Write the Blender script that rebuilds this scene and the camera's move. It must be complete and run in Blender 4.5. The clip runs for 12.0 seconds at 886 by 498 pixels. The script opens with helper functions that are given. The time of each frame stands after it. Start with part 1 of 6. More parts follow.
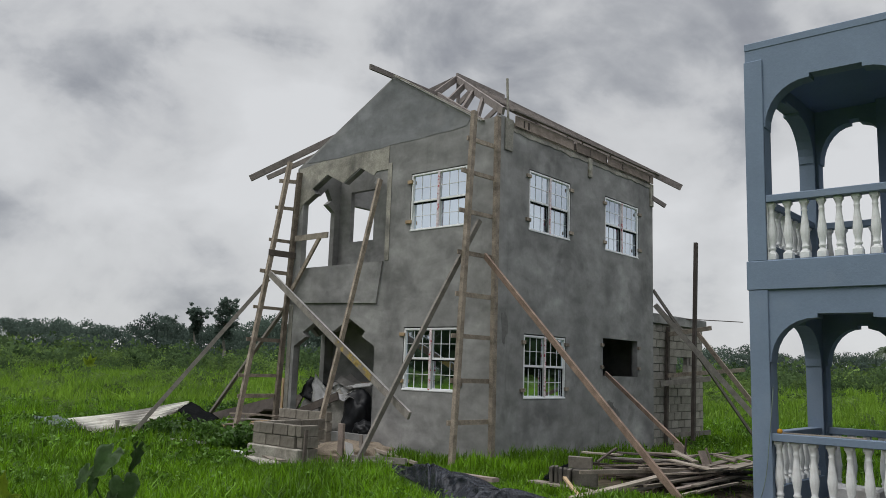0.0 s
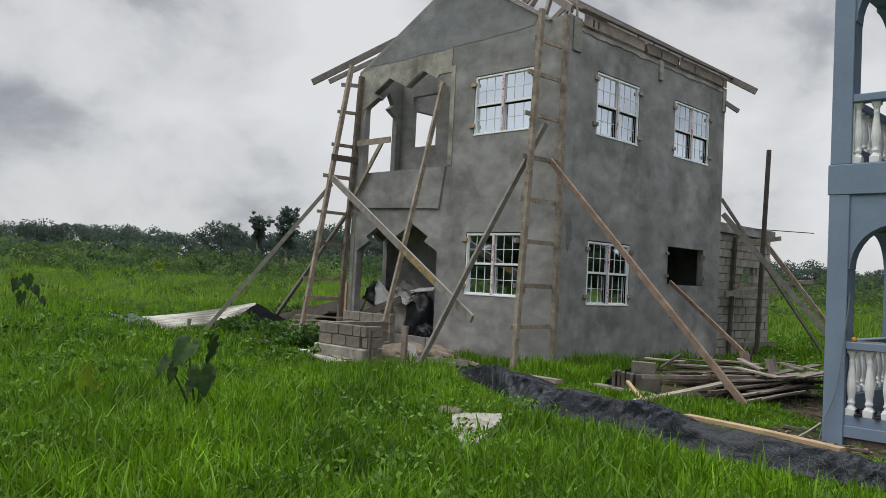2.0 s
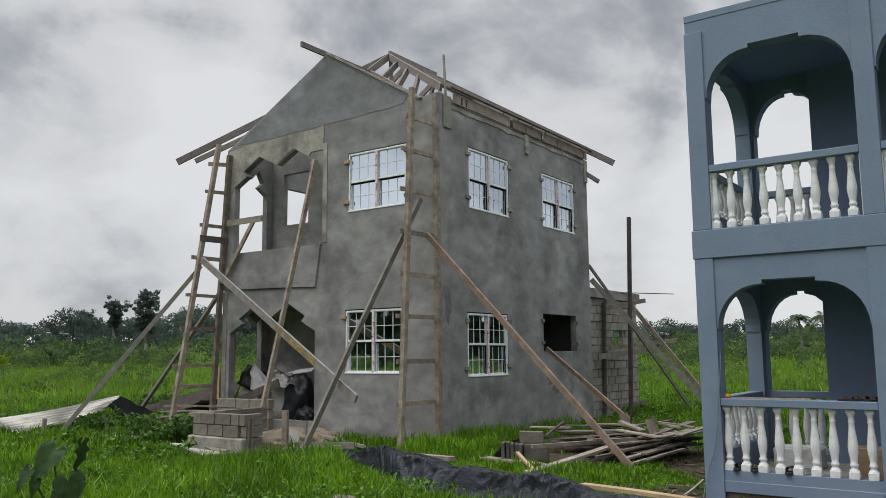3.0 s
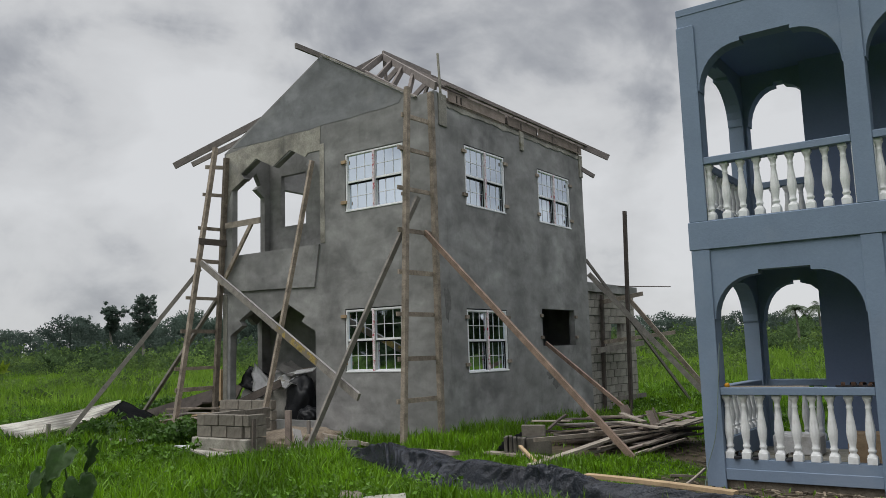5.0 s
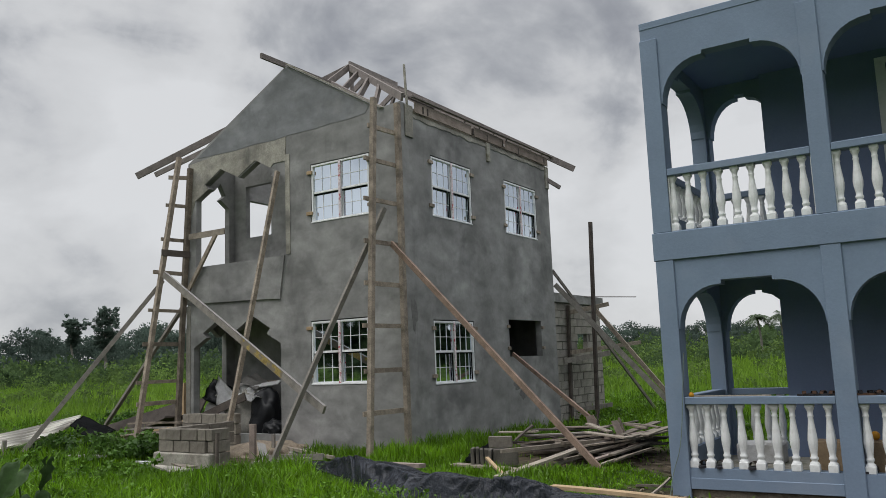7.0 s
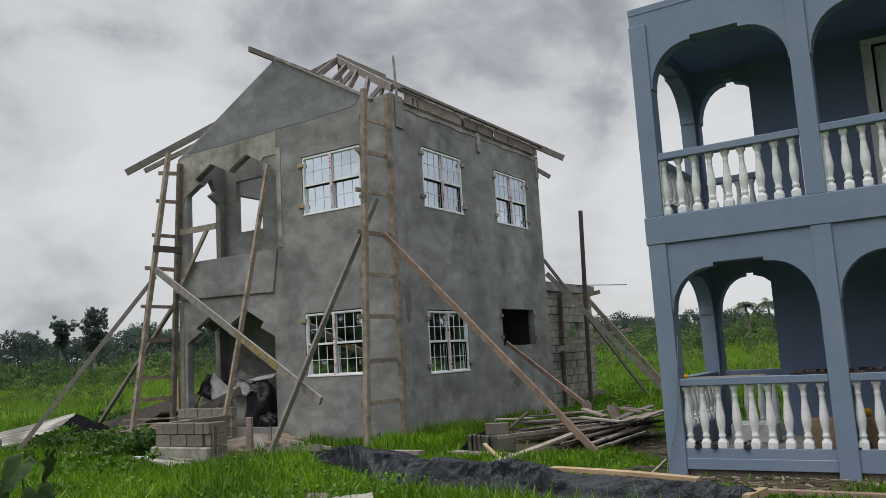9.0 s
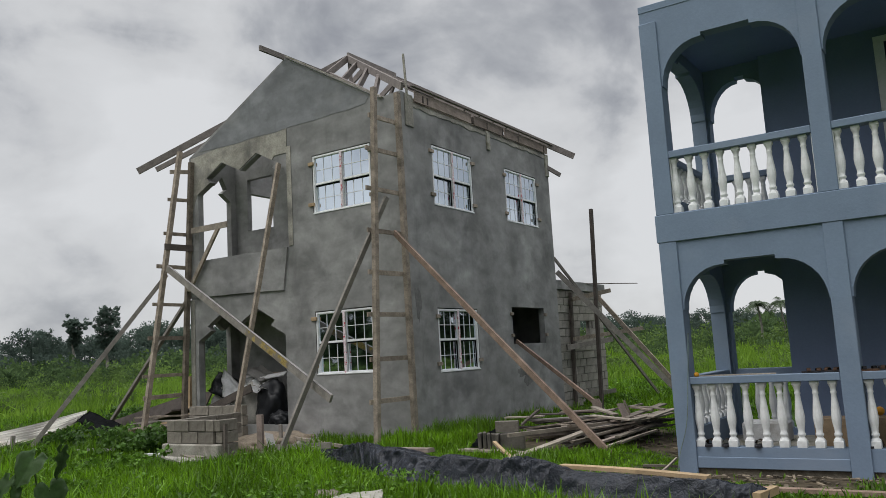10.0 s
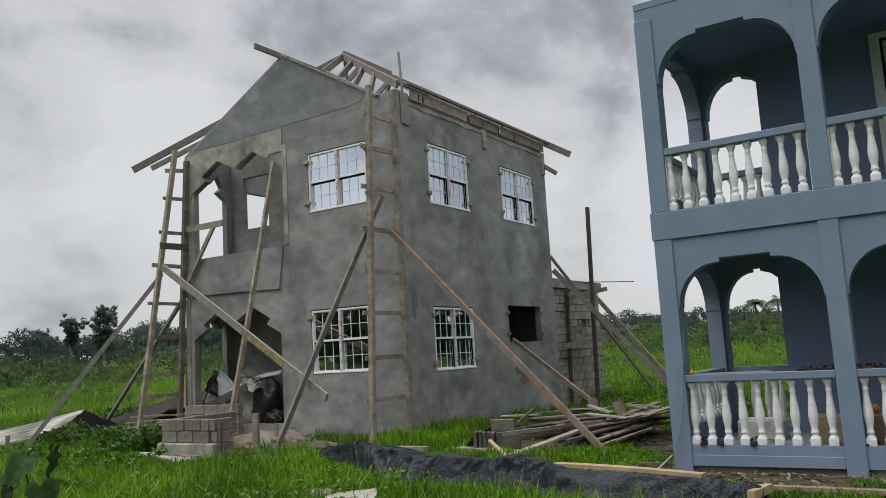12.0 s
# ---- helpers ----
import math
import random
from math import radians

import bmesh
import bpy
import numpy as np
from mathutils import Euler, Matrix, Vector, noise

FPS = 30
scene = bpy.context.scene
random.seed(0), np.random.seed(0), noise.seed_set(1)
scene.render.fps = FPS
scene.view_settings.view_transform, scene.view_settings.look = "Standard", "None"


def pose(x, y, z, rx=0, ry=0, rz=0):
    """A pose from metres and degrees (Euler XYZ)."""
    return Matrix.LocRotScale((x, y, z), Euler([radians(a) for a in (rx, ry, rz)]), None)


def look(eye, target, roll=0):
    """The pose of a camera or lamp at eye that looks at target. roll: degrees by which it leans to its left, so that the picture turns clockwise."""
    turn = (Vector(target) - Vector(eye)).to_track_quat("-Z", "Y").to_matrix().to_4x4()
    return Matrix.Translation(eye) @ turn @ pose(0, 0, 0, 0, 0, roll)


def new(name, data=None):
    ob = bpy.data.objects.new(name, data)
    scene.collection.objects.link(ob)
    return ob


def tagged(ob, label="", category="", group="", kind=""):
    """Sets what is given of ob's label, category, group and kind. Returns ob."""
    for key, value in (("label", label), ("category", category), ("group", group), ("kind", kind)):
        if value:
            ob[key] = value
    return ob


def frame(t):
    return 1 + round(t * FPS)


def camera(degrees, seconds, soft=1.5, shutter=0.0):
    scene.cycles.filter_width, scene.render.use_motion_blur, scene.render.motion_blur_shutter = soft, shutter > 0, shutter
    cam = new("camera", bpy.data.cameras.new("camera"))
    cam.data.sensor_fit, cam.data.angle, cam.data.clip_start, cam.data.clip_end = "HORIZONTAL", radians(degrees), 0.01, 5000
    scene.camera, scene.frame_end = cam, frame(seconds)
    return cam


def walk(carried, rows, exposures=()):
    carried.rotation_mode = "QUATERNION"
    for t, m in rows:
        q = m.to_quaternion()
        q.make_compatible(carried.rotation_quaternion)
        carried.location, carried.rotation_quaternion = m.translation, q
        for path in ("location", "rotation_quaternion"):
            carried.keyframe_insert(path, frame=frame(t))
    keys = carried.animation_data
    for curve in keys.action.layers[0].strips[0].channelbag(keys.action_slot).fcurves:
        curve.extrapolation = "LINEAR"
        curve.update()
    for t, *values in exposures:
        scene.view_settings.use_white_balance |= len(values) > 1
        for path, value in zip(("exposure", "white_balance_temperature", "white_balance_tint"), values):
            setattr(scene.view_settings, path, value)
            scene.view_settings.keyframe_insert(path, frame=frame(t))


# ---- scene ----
cam = camera(57.6, 12.0, soft=0.85)
PATH = [
    (0, (9.007, -11.951, 1.677), (7.711, -10.458, 1.973), 1.9),
    (0.5, (8.954, -12.028, 1.59), (7.591, -10.58, 1.803), 1.6),
    (1, (8.923, -12.074, 1.565), (7.623, -10.561, 1.706), 2.1),
    (1.5, (8.902, -12.065, 1.577), (7.591, -10.558, 1.659), 2.1),
    (2, (8.85, -11.943, 1.559), (7.442, -10.524, 1.631), 2.8),
    (2.5, (8.771, -11.959, 1.551), (7.475, -10.438, 1.639), 2.5),
    (3, (8.631, -11.995, 1.62), (7.479, -10.381, 1.878), -0.5),
    (5, (8.648, -12.105, 1.591), (7.504, -10.484, 1.845), -1.8),
    (5.5, (8.641, -12.087, 1.585), (7.507, -10.461, 1.853), -1.3),
    (6, (8.627, -12.077, 1.57), (7.502, -10.447, 1.849), -1.3),
    (6.5, (8.65, -12.069, 1.54), (7.563, -10.413, 1.816), -1.9),
    (7, (8.648, -12.062, 1.596), (7.573, -10.399, 1.874), -2.2),
    (9, (8.597, -12.147, 1.508), (7.545, -10.467, 1.771), -3.4),
    (9.5, (8.6, -12.154, 1.49), (7.542, -10.477, 1.751), -3.4),
    (10, (8.607, -12.144, 1.492), (7.532, -10.477, 1.754), -3.3),
    (10.5, (8.622, -12.144, 1.485), (7.553, -10.474, 1.745), -3.3),
    (11, (8.615, -12.124, 1.501), (7.546, -10.454, 1.761), -3.1),
    (11.5, (8.61, -12.121, 1.485), (7.54, -10.451, 1.744), -3.3),
    (12, (8.624, -12.098, 1.482), (7.554, -10.429, 1.741), -3.4),
]
walk(cam, [(t, look(eye, target, roll)) for t, eye, target, roll in PATH], exposures=((0.0, 0.33), (0.5, 0.25), (1.0, 0.33), (1.5, 0.44), (3.0, 0.44), (5.0, 0.32), (7.0, 0.36), (12.0, 0.36)))


# ---- world, sun and exposure ----
SUN_ELEV, SUN_ROT = radians(55), radians(215)


def build_world():
    w = bpy.data.worlds.new("overcast_sky")
    scene.world = w
    w.use_nodes = True
    nt = w.node_tree
    nt.nodes.clear()
    out = nt.nodes.new("ShaderNodeOutputWorld")
    bg = nt.nodes.new("ShaderNodeBackground")
    sky = nt.nodes.new("ShaderNodeTexSky")
    sky.sky_type, sky.sun_disc = "NISHITA", False
    sky.sun_elevation, sky.sun_rotation = SUN_ELEV, SUN_ROT
    tc = nt.nodes.new("ShaderNodeTexCoord")
    sep = nt.nodes.new("ShaderNodeSeparateXYZ")
    nt.links.new(tc.outputs["Generated"], sep.inputs[0])

    def math_node(op, a, b=None, c=None):
        n = nt.nodes.new("ShaderNodeMath")
        n.operation = op
        for i, v in enumerate((a, b, c)):
            if v is None:
                continue
            if isinstance(v, (int, float)):
                n.inputs[i].default_value = v
            else:
                nt.links.new(v, n.inputs[i])
        return n.outputs[0]

    # heaped cloud deck: lumps a little wider than they are tall
    comb = nt.nodes.new("ShaderNodeCombineXYZ")
    nt.links.new(sep.outputs[0], comb.inputs[0])
    nt.links.new(sep.outputs[1], comb.inputs[1])
    nt.links.new(math_node("MULTIPLY", sep.outputs[2], 1.45), comb.inputs[2])

    def cloud_noise(scale, detail, rough, dist, off, out_name="Fac"):
        m = nt.nodes.new("ShaderNodeMapping")
        m.inputs["Location"].default_value = off
        nt.links.new(comb.outputs[0], m.inputs[0])
        n = nt.nodes.new("ShaderNodeTexNoise")
        n.inputs["Scale"].default_value = scale
        n.inputs["Detail"].default_value = detail
        n.inputs["Roughness"].default_value = rough
        n.inputs["Distortion"].default_value = dist
        nt.links.new(m.outputs[0], n.inputs["Vector"])
        return n.outputs[out_name]

    big = cloud_noise(1.9, 3.0, 0.5, 0.2, (5.3, 0.4, 2.0))
    lump = cloud_noise(5.2, 9.0, 0.50, 0.35, (7.0, 2.2, 0.0))
    wisp = cloud_noise(15.0, 6.0, 0.55, 0.5, (1.0, 6.2, 3.0))
    mix = math_node("ADD", math_node("MULTIPLY", big, 0.55), math_node("MULTIPLY", lump, 1.05))
    mix = math_node("ADD", mix, math_node("MULTIPLY", wisp, 0.16))
    mix = math_node("SUBTRACT", mix, 0.255)
    # near the horizon the deck thins into pale haze
    haze = math_node("POWER", math_node("SUBTRACT", 1.0, math_node("MINIMUM", math_node("MAXIMUM", sep.outputs[2], 0.0), 1.0)), 5.0)
    val = math_node("ADD", mix, math_node("MULTIPLY", haze, 0.05))
    # broad banks with ragged edges: azimuth, elevation, spread in degrees, lighter or darker
    rag = nt.nodes.new("ShaderNodeVectorMath")
    rag.operation = "MULTIPLY_ADD"
    nt.links.new(cloud_noise(4.0, 7.0, 0.6, 0.4, (3.0, 1.0, 8.0), "Color"), rag.inputs[0])
    rag.inputs[1].default_value = (0.30, 0.30, 0.30)
    rag.inputs[2].default_value = (-0.15, -0.15, -0.15)
    bent = nt.nodes.new("ShaderNodeVectorMath")
    bent.operation = "ADD"
    nt.links.new(tc.outputs["Generated"], bent.inputs[0])
    nt.links.new(rag.outputs[0], bent.inputs[1])
    unit = nt.nodes.new("ShaderNodeVectorMath")
    unit.operation = "NORMALIZE"
    nt.links.new(bent.outputs[0], unit.inputs[0])
    for az, ele, spread, amount in ((61, 21, 11, -0.10), (54, 17, 9, 0.12), (55, 12, 7, -0.07), (64, 13, 8, 0.10), (62, 6, 8, -0.05), (46, 24, 9, -0.12), (50, 6, 9, 0.06), (38, 26, 12, 0.03),
                                    (29, 20, 14, -0.05), (20, 25, 10, 0.03), (22, 11, 11, 0.15), (11, 7, 15, 0.22), (4, 22, 14, 0.10), (140, 30, 25, 0.03), (-70, 30, 25, 0.03), (210, 25, 20, -0.04)):
        dot = nt.nodes.new("ShaderNodeVectorMath")
        dot.operation = "DOT_PRODUCT"
        dot.inputs[1].default_value = (-math.sin(radians(az)) * math.cos(radians(ele)), math.cos(radians(az)) * math.cos(radians(ele)), math.sin(radians(ele)))
        nt.links.new(unit.outputs[0], dot.inputs[0])
        lobe = nt.nodes.new("ShaderNodeMapRange")
        lobe.interpolation_type = "SMOOTHSTEP"
        for i, v in ((1, math.cos(radians(spread))), (2, math.cos(radians(spread * 0.25))), (3, 0.0), (4, amount)):
            lobe.inputs[i].default_value = v
        nt.links.new(dot.outputs["Value"], lobe.inputs[0])
        val = math_node("ADD", val, lobe.outputs[0])
    ramp = nt.nodes.new("ShaderNodeValToRGB")
    el = ramp.color_ramp.elements
    el[0].position, el[0].color = 0.36, (0.198, 0.208, 0.234, 1)
    el[1].position, el[1].color = 0.88, (0.555, 0.564, 0.578, 1)
    for p, c in ((0.46, (0.260, 0.271, 0.296, 1)), (0.54, (0.342, 0.353, 0.374, 1)), (0.60, (0.422, 0.431, 0.448, 1)), (0.67, (0.480, 0.488, 0.500, 1))):
        e = el.new(p)
        e.color = c
    nt.links.new(val, ramp.inputs[0])
    dim = nt.nodes.new("ShaderNodeVectorMath")
    dim.operation = "SCALE"
    dim.inputs[3].default_value = 0.06
    nt.links.new(sky.outputs[0], dim.inputs[0])
    cover = nt.nodes.new("ShaderNodeMix")
    cover.data_type = "RGBA"
    cover.inputs[0].default_value = 0.94
    nt.links.new(dim.outputs[0], cover.inputs[6])
    nt.links.new(ramp.outputs[0], cover.inputs[7])
    nt.links.new(cover.outputs[2], bg.inputs[0])
    # an overcast sky is brightest overhead
    lift = nt.nodes.new("ShaderNodeMapRange")
    lift.interpolation_type = "SMOOTHSTEP"
    for i, v in ((1, 0.48), (2, 0.95), (3, 1.0), (4, 4.1)):
        lift.inputs[i].default_value = v
    nt.links.new(sep.outputs[2], lift.inputs[0])
    nt.links.new(lift.outputs[0], bg.inputs[1])
    nt.links.new(bg.outputs[0], out.inputs[0])


build_world()
sun_data = bpy.data.lights.new("sun", "SUN")
sun_data.energy, sun_data.angle, sun_data.color = 0.8, radians(40), (1.0, 0.97, 0.93)
sun = new("sun", sun_data)
sun.matrix_world = look((0, 0, 0), (-math.sin(SUN_ROT) * math.cos(SUN_ELEV), -math.cos(SUN_ROT) * math.cos(SUN_ELEV), -math.sin(SUN_ELEV)))


# ---- materials ----
def material(name, color, rough=0.85, vary=0.25, scale=3.0, fine=40.0, bump=0.15, metal=0.0, tint=None, island=0.0,
             obj_random=0.0, grain_amount=0.6, stretch=(1, 1, 1), spec=0.3, stain=None, stain_scale=0.6, stain_at=(0.52, 0.66), transl=0.0):
    """Surface with broad blotches, fine grain and a fine relief. tint: the colour of the blotches."""
    m = bpy.data.materials.new(name)
    m.use_nodes = True
    nt = m.node_tree
    b = nt.nodes["Principled BSDF"]
    b.inputs["Roughness"].default_value = rough
    b.inputs["Metallic"].default_value = metal
    b.inputs["Specular IOR Level"].default_value = spec
    tc = nt.nodes.new("ShaderNodeTexCoord")
    mp = nt.nodes.new("ShaderNodeMapping")
    mp.inputs["Scale"].default_value = stretch
    nt.links.new(tc.outputs["Object"], mp.inputs[0])

    def noise_tex(s, detail, vec):
        n = nt.nodes.new("ShaderNodeTexNoise")
        n.inputs["Scale"].default_value = s
        n.inputs["Detail"].default_value = detail
        n.inputs["Roughness"].default_value = 0.6
        nt.links.new(vec, n.inputs["Vector"])
        return n.outputs["Fac"]

    def mixer(kind, fac, a, c):
        n = nt.nodes.new("ShaderNodeMix")
        n.data_type, n.blend_type = "RGBA", kind
        for i, v in ((0, fac), (6, a), (7, c)):
            if isinstance(v, (int, float)):
                n.inputs[i].default_value = v
            elif isinstance(v, tuple):
                n.inputs[i].default_value = (*v, 1)
            else:
                nt.links.new(v, n.inputs[i])
        return n.outputs[2]

    def ranged(v, lo, hi, a, c):
        n = nt.nodes.new("ShaderNodeMapRange")
        n.inputs[1].default_value, n.inputs[2].default_value = lo, hi
        n.inputs[3].default_value, n.inputs[4].default_value = a, c
        nt.links.new(v, n.inputs[0])
        return n.outputs[0]

    broad, grain = noise_tex(scale, 5, mp.outputs[0]), noise_tex(fine, 4, mp.outputs[0])
    dark = tuple(c * (1 - vary) for c in color)
    light = tint or tuple(min(1, c * (1 + vary)) for c in color)
    col = mixer("MIX", ranged(broad, 0.3, 0.7, 0, 1), dark, light)
    g = ranged(grain, 0.3, 0.7, 1 - vary * grain_amount, 1 + vary * grain_amount)
    gc = nt.nodes.new("ShaderNodeCombineColor")
    for i in range(3):
        nt.links.new(g, gc.inputs[i])
    col = mixer("MULTIPLY", 1.0, col, gc.outputs[0])
    if stain:
        s = noise_tex(stain_scale, 6, mp.outputs[0])
        col = mixer("MIX", ranged(s, *stain_at, 0, 1), col, stain)
    for amount, sort in ((island, "ShaderNodeNewGeometry"), (obj_random, "ShaderNodeObjectInfo")):
        if amount:
            n = nt.nodes.new(sort)
            r = n.outputs["Random Per Island"] if island and sort == "ShaderNodeNewGeometry" else n.outputs["Random"]
            f = ranged(r, 0, 1, 1 - amount, 1 + amount)
            cc = nt.nodes.new("ShaderNodeCombineColor")
            for i in range(3):
                nt.links.new(f, cc.inputs[i])
            col = mixer("MULTIPLY", 1.0, col, cc.outputs[0])
    nt.links.new(col, b.inputs["Base Color"])
    if bump:
        bp = nt.nodes.new("ShaderNodeBump")
        bp.inputs["Strength"].default_value = bump
        bp.inputs["Distance"].default_value = 0.02
        nt.links.new(grain, bp.inputs["Height"])
        nt.links.new(bp.outputs[0], b.inputs["Normal"])
    if transl:
        tr = nt.nodes.new("ShaderNodeBsdfTranslucent")
        nt.links.new(col, tr.inputs[0])
        ms = nt.nodes.new("ShaderNodeMixShader")
        ms.inputs[0].default_value = transl
        nt.links.new(b.outputs[0], ms.inputs[1])
        nt.links.new(tr.outputs[0], ms.inputs[2])
        nt.links.new(ms.outputs[0], nt.nodes["Material Output"].inputs[0])
    return m


PLASTER = material("cement_plaster", (0.268, 0.265, 0.257), 0.95, 0.2, 0.9, 18, 0.06, tint=(0.335, 0.332, 0.322), grain_amount=0.18, stain=(0.205, 0.203, 0.200), stain_scale=0.8, stain_at=(0.50, 0.66), spec=0.15)
PLASTER_DAMP = material("fresh_damp_plaster", (0.205, 0.210, 0.216), 0.9, 0.14, 1.1, 16, 0.06, grain_amount=0.18, stain=(0.25, 0.25, 0.245), stain_scale=0.7, spec=0.15)
RAW = material("bare_concrete", (0.275, 0.265, 0.232), 0.97, 0.25, 3.0, 30, 0.5, stain=(0.21, 0.205, 0.19), stain_scale=2.0, spec=0.1)


def worn_plaster(m, seed):
    """Adds trowel mottling, darker damp blotches and paler patches with soft edges."""
    nt = m.node_tree
    b = nt.nodes["Principled BSDF"]
    col = b.inputs["Base Color"].links[0].from_socket
    tc = nt.nodes.new("ShaderNodeTexCoord")
    for scale, detail, rough, dist, lo, hi, v0, v1, stretch in (
            (2.6, 5.0, 0.55, 0.3, 0.34, 0.66, 0.88, 1.12, (1, 1, 1.5)),
            (1.1, 6.0, 0.58, 0.5, 0.36, 0.64, 0.84, 1.12, (1, 1, 1.9)),
            (0.75, 7.0, 0.62, 0.8, 0.55, 0.66, 1.0, 0.76, (1, 1, 0.7)),
            (0.60, 6.0, 0.60, 0.5, 0.55, 0.63, 1.0, 1.13, (1, 1, 1.8)),
            (5.0, 6.0, 0.6, 0.0, 0.60, 0.76, 1.0, 0.84, (1, 1, 0.12)),
            (7.0, 4.0, 0.6, 0.2, 0.62, 0.74, 1.0, 0.88, (1, 1, 0.8))):
        mp = nt.nodes.new("ShaderNodeMapping")
        mp.inputs["Location"].default_value = (seed + scale, seed * 2, scale * 3)
        mp.inputs["Scale"].default_value = stretch
        nt.links.new(tc.outputs["Object"], mp.inputs[0])
        n = nt.nodes.new("ShaderNodeTexNoise")
        for key, v in (("Scale", scale), ("Detail", detail), ("Roughness", rough), ("Distortion", dist)):
            n.inputs[key].default_value = v
        nt.links.new(mp.outputs[0], n.inputs["Vector"])
        r = nt.nodes.new("ShaderNodeMapRange")
        for i, v in ((1, lo), (2, hi), (3, v0), (4, v1)):
            r.inputs[i].default_value = v
        nt.links.new(n.outputs["Fac"], r.inputs[0])
        s = nt.nodes.new("ShaderNodeVectorMath")
        s.operation = "SCALE"
        nt.links.new(col, s.inputs[0])
        nt.links.new(r.outputs[0], s.inputs[3])
        col = s.outputs[0]
    nt.links.new(col, b.inputs["Base Color"])
    return m


worn_plaster(PLASTER, 0.0)
worn_plaster(PLASTER_DAMP, 7.0)
PLASTER_WET = worn_plaster(material("wet_plaster_stain", (0.172, 0.168, 0.162), 0.85, 0.2, 2, 16, 0.12, spec=0.2), 3.0)
BEIGE = worn_plaster(material("beige_bare_concrete", (0.345, 0.328, 0.284), 0.97, 0.25, 2.5, 30, 0.5, stain=(0.225, 0.217, 0.20), stain_scale=1.6, spec=0.1), 9.0)
BLOCK = material("concrete_block", (0.232, 0.210, 0.178), 0.97, 0.3, 4, 40, 0.6, obj_random=0.2, spec=0.1, stain=(0.15, 0.135, 0.115), stain_scale=5.0, stain_at=(0.50, 0.68))
BLOCK_PALE = material("dry_concrete_block", (0.285, 0.268, 0.238), 0.97, 0.22, 3, 40, 0.5, obj_random=0.16, spec=0.1)
MORTAR = material("mortar", (0.20, 0.188, 0.168), 0.98, 0.25, 6, 50, 0.4, spec=0.1)
TIMBER = material("weathered_timber", (0.265, 0.223, 0.180), 0.9, 0.4, 6, 50, 0.3, stretch=(1, 1, 1), obj_random=0.3, spec=0.15)
TIMBER_GREY = material("grey_timber", (0.232, 0.212, 0.190), 0.92, 0.25, 6, 50, 0.3, obj_random=0.18, spec=0.15)
TIMBER_NEW = material("fresh_pine", (0.40, 0.29, 0.175), 0.8, 0.18, 5, 45, 0.2, obj_random=0.15, spec=0.2)
SANDY = material("trodden_sand", (0.285, 0.235, 0.180), 0.97, 0.3, 4, 30, 0.6, stain=(0.18, 0.145, 0.105), stain_scale=4, spec=0.1)
TIMBER_RED = material("reddish_old_timber", (0.250, 0.180, 0.140), 0.9, 0.3, 5, 50, 0.25, obj_random=0.1, spec=0.15)
EAVES = material("eaves_timber", (0.290, 0.238, 0.205), 0.9, 0.25, 5, 50, 0.25, obj_random=0.25, spec=0.15)
BLOCK_OLD = material("old_stained_block", (0.125, 0.115, 0.10), 0.97, 0.3, 5, 60, 0.5, obj_random=0.25, spec=0.1)
TIMBER_DARK = material("dark_and_shaded_timber", (0.09, 0.075, 0.065), 0.85, 0.3, 6, 50, 0.3, obj_random=0.2)
ROOFWOOD = material("roof_timber", (0.222, 0.196, 0.182), 0.9, 0.22, 6, 50, 0.25, obj_random=0.15, spec=0.15)
YELLOWPAINT = material("yellow_paint_smears", (0.34, 0.25, 0.08), 0.8, 0.4, 9, 50, 0.2, stain=(0.20, 0.17, 0.13), stain_scale=5, stain_at=(0.42, 0.52))
WHITE = material("white_vinyl", (0.78, 0.79, 0.79), 0.4, 0.06, 4, 60, 0.03, spec=0.4)
TAPE = material("printed_tape", (0.70, 0.62, 0.63), 0.5, 0.3, 14, 60, 0.0, stain=(0.42, 0.06, 0.09), stain_scale=16, stain_at=(0.57, 0.60))
WHITEPAINT = material("white_paint", (0.76, 0.77, 0.76), 0.5, 0.07, 5, 40, 0.08, stain=(0.62, 0.62, 0.60), stain_scale=5, spec=0.35)
BLUE = material("blue_grey_paint", (0.185, 0.244, 0.328), 0.62, 0.08, 1.3, 35, 0.12, stain=(0.215, 0.268, 0.345), stain_scale=0.8, spec=0.3)
# Copies of the wall paint, with bluish veranda shade put into the colour.
BLUE_ROOM = material("shade_tinted_blue_paint", (0.185, 0.240, 0.365), 0.65, 0.07, 1.3, 35, 0.1, spec=0.3)
BLUE_SHADED = material("shaded_blue_grey_paint", (0.15, 0.21, 0.36), 0.65, 0.07, 1.3, 35, 0.1, spec=0.3)
TARP = material("black_plastic_sheet", (0.038, 0.044, 0.058), 0.27, 0.4, 5, 26, 0.9, stain=(0.052, 0.060, 0.078), stain_scale=2.5, stain_at=(0.5, 0.7), spec=0.55)
BLACKBAG = material("black_plastic_bag", (0.010, 0.011, 0.013), 0.45, 0.3, 8, 30, 0.3, spec=0.3)
BLACKCLOTH = material("dull_black_sheet", (0.012, 0.013, 0.014), 0.9, 0.3, 8, 30, 0.2, spec=0.05)
WHITESACK = material("white_woven_sack", (0.62, 0.62, 0.62), 0.7, 0.15, 8, 60, 0.3, stain=(0.40, 0.39, 0.37), stain_scale=4)
STEEL = material("rusty_steel", (0.10, 0.075, 0.06), 0.7, 0.3, 12, 60, 0.2, metal=0.4)
PALE = material("pale_old_concrete", (0.33, 0.315, 0.27), 0.95, 0.3, 6, 40, 0.5, stain=(0.20, 0.19, 0.13), stain_scale=5)
LEAF = material("broad_leaf", (0.052, 0.108, 0.026), 0.5, 0.25, 6, 30, 0.1, obj_random=0.25, transl=0.25, spec=0.4)
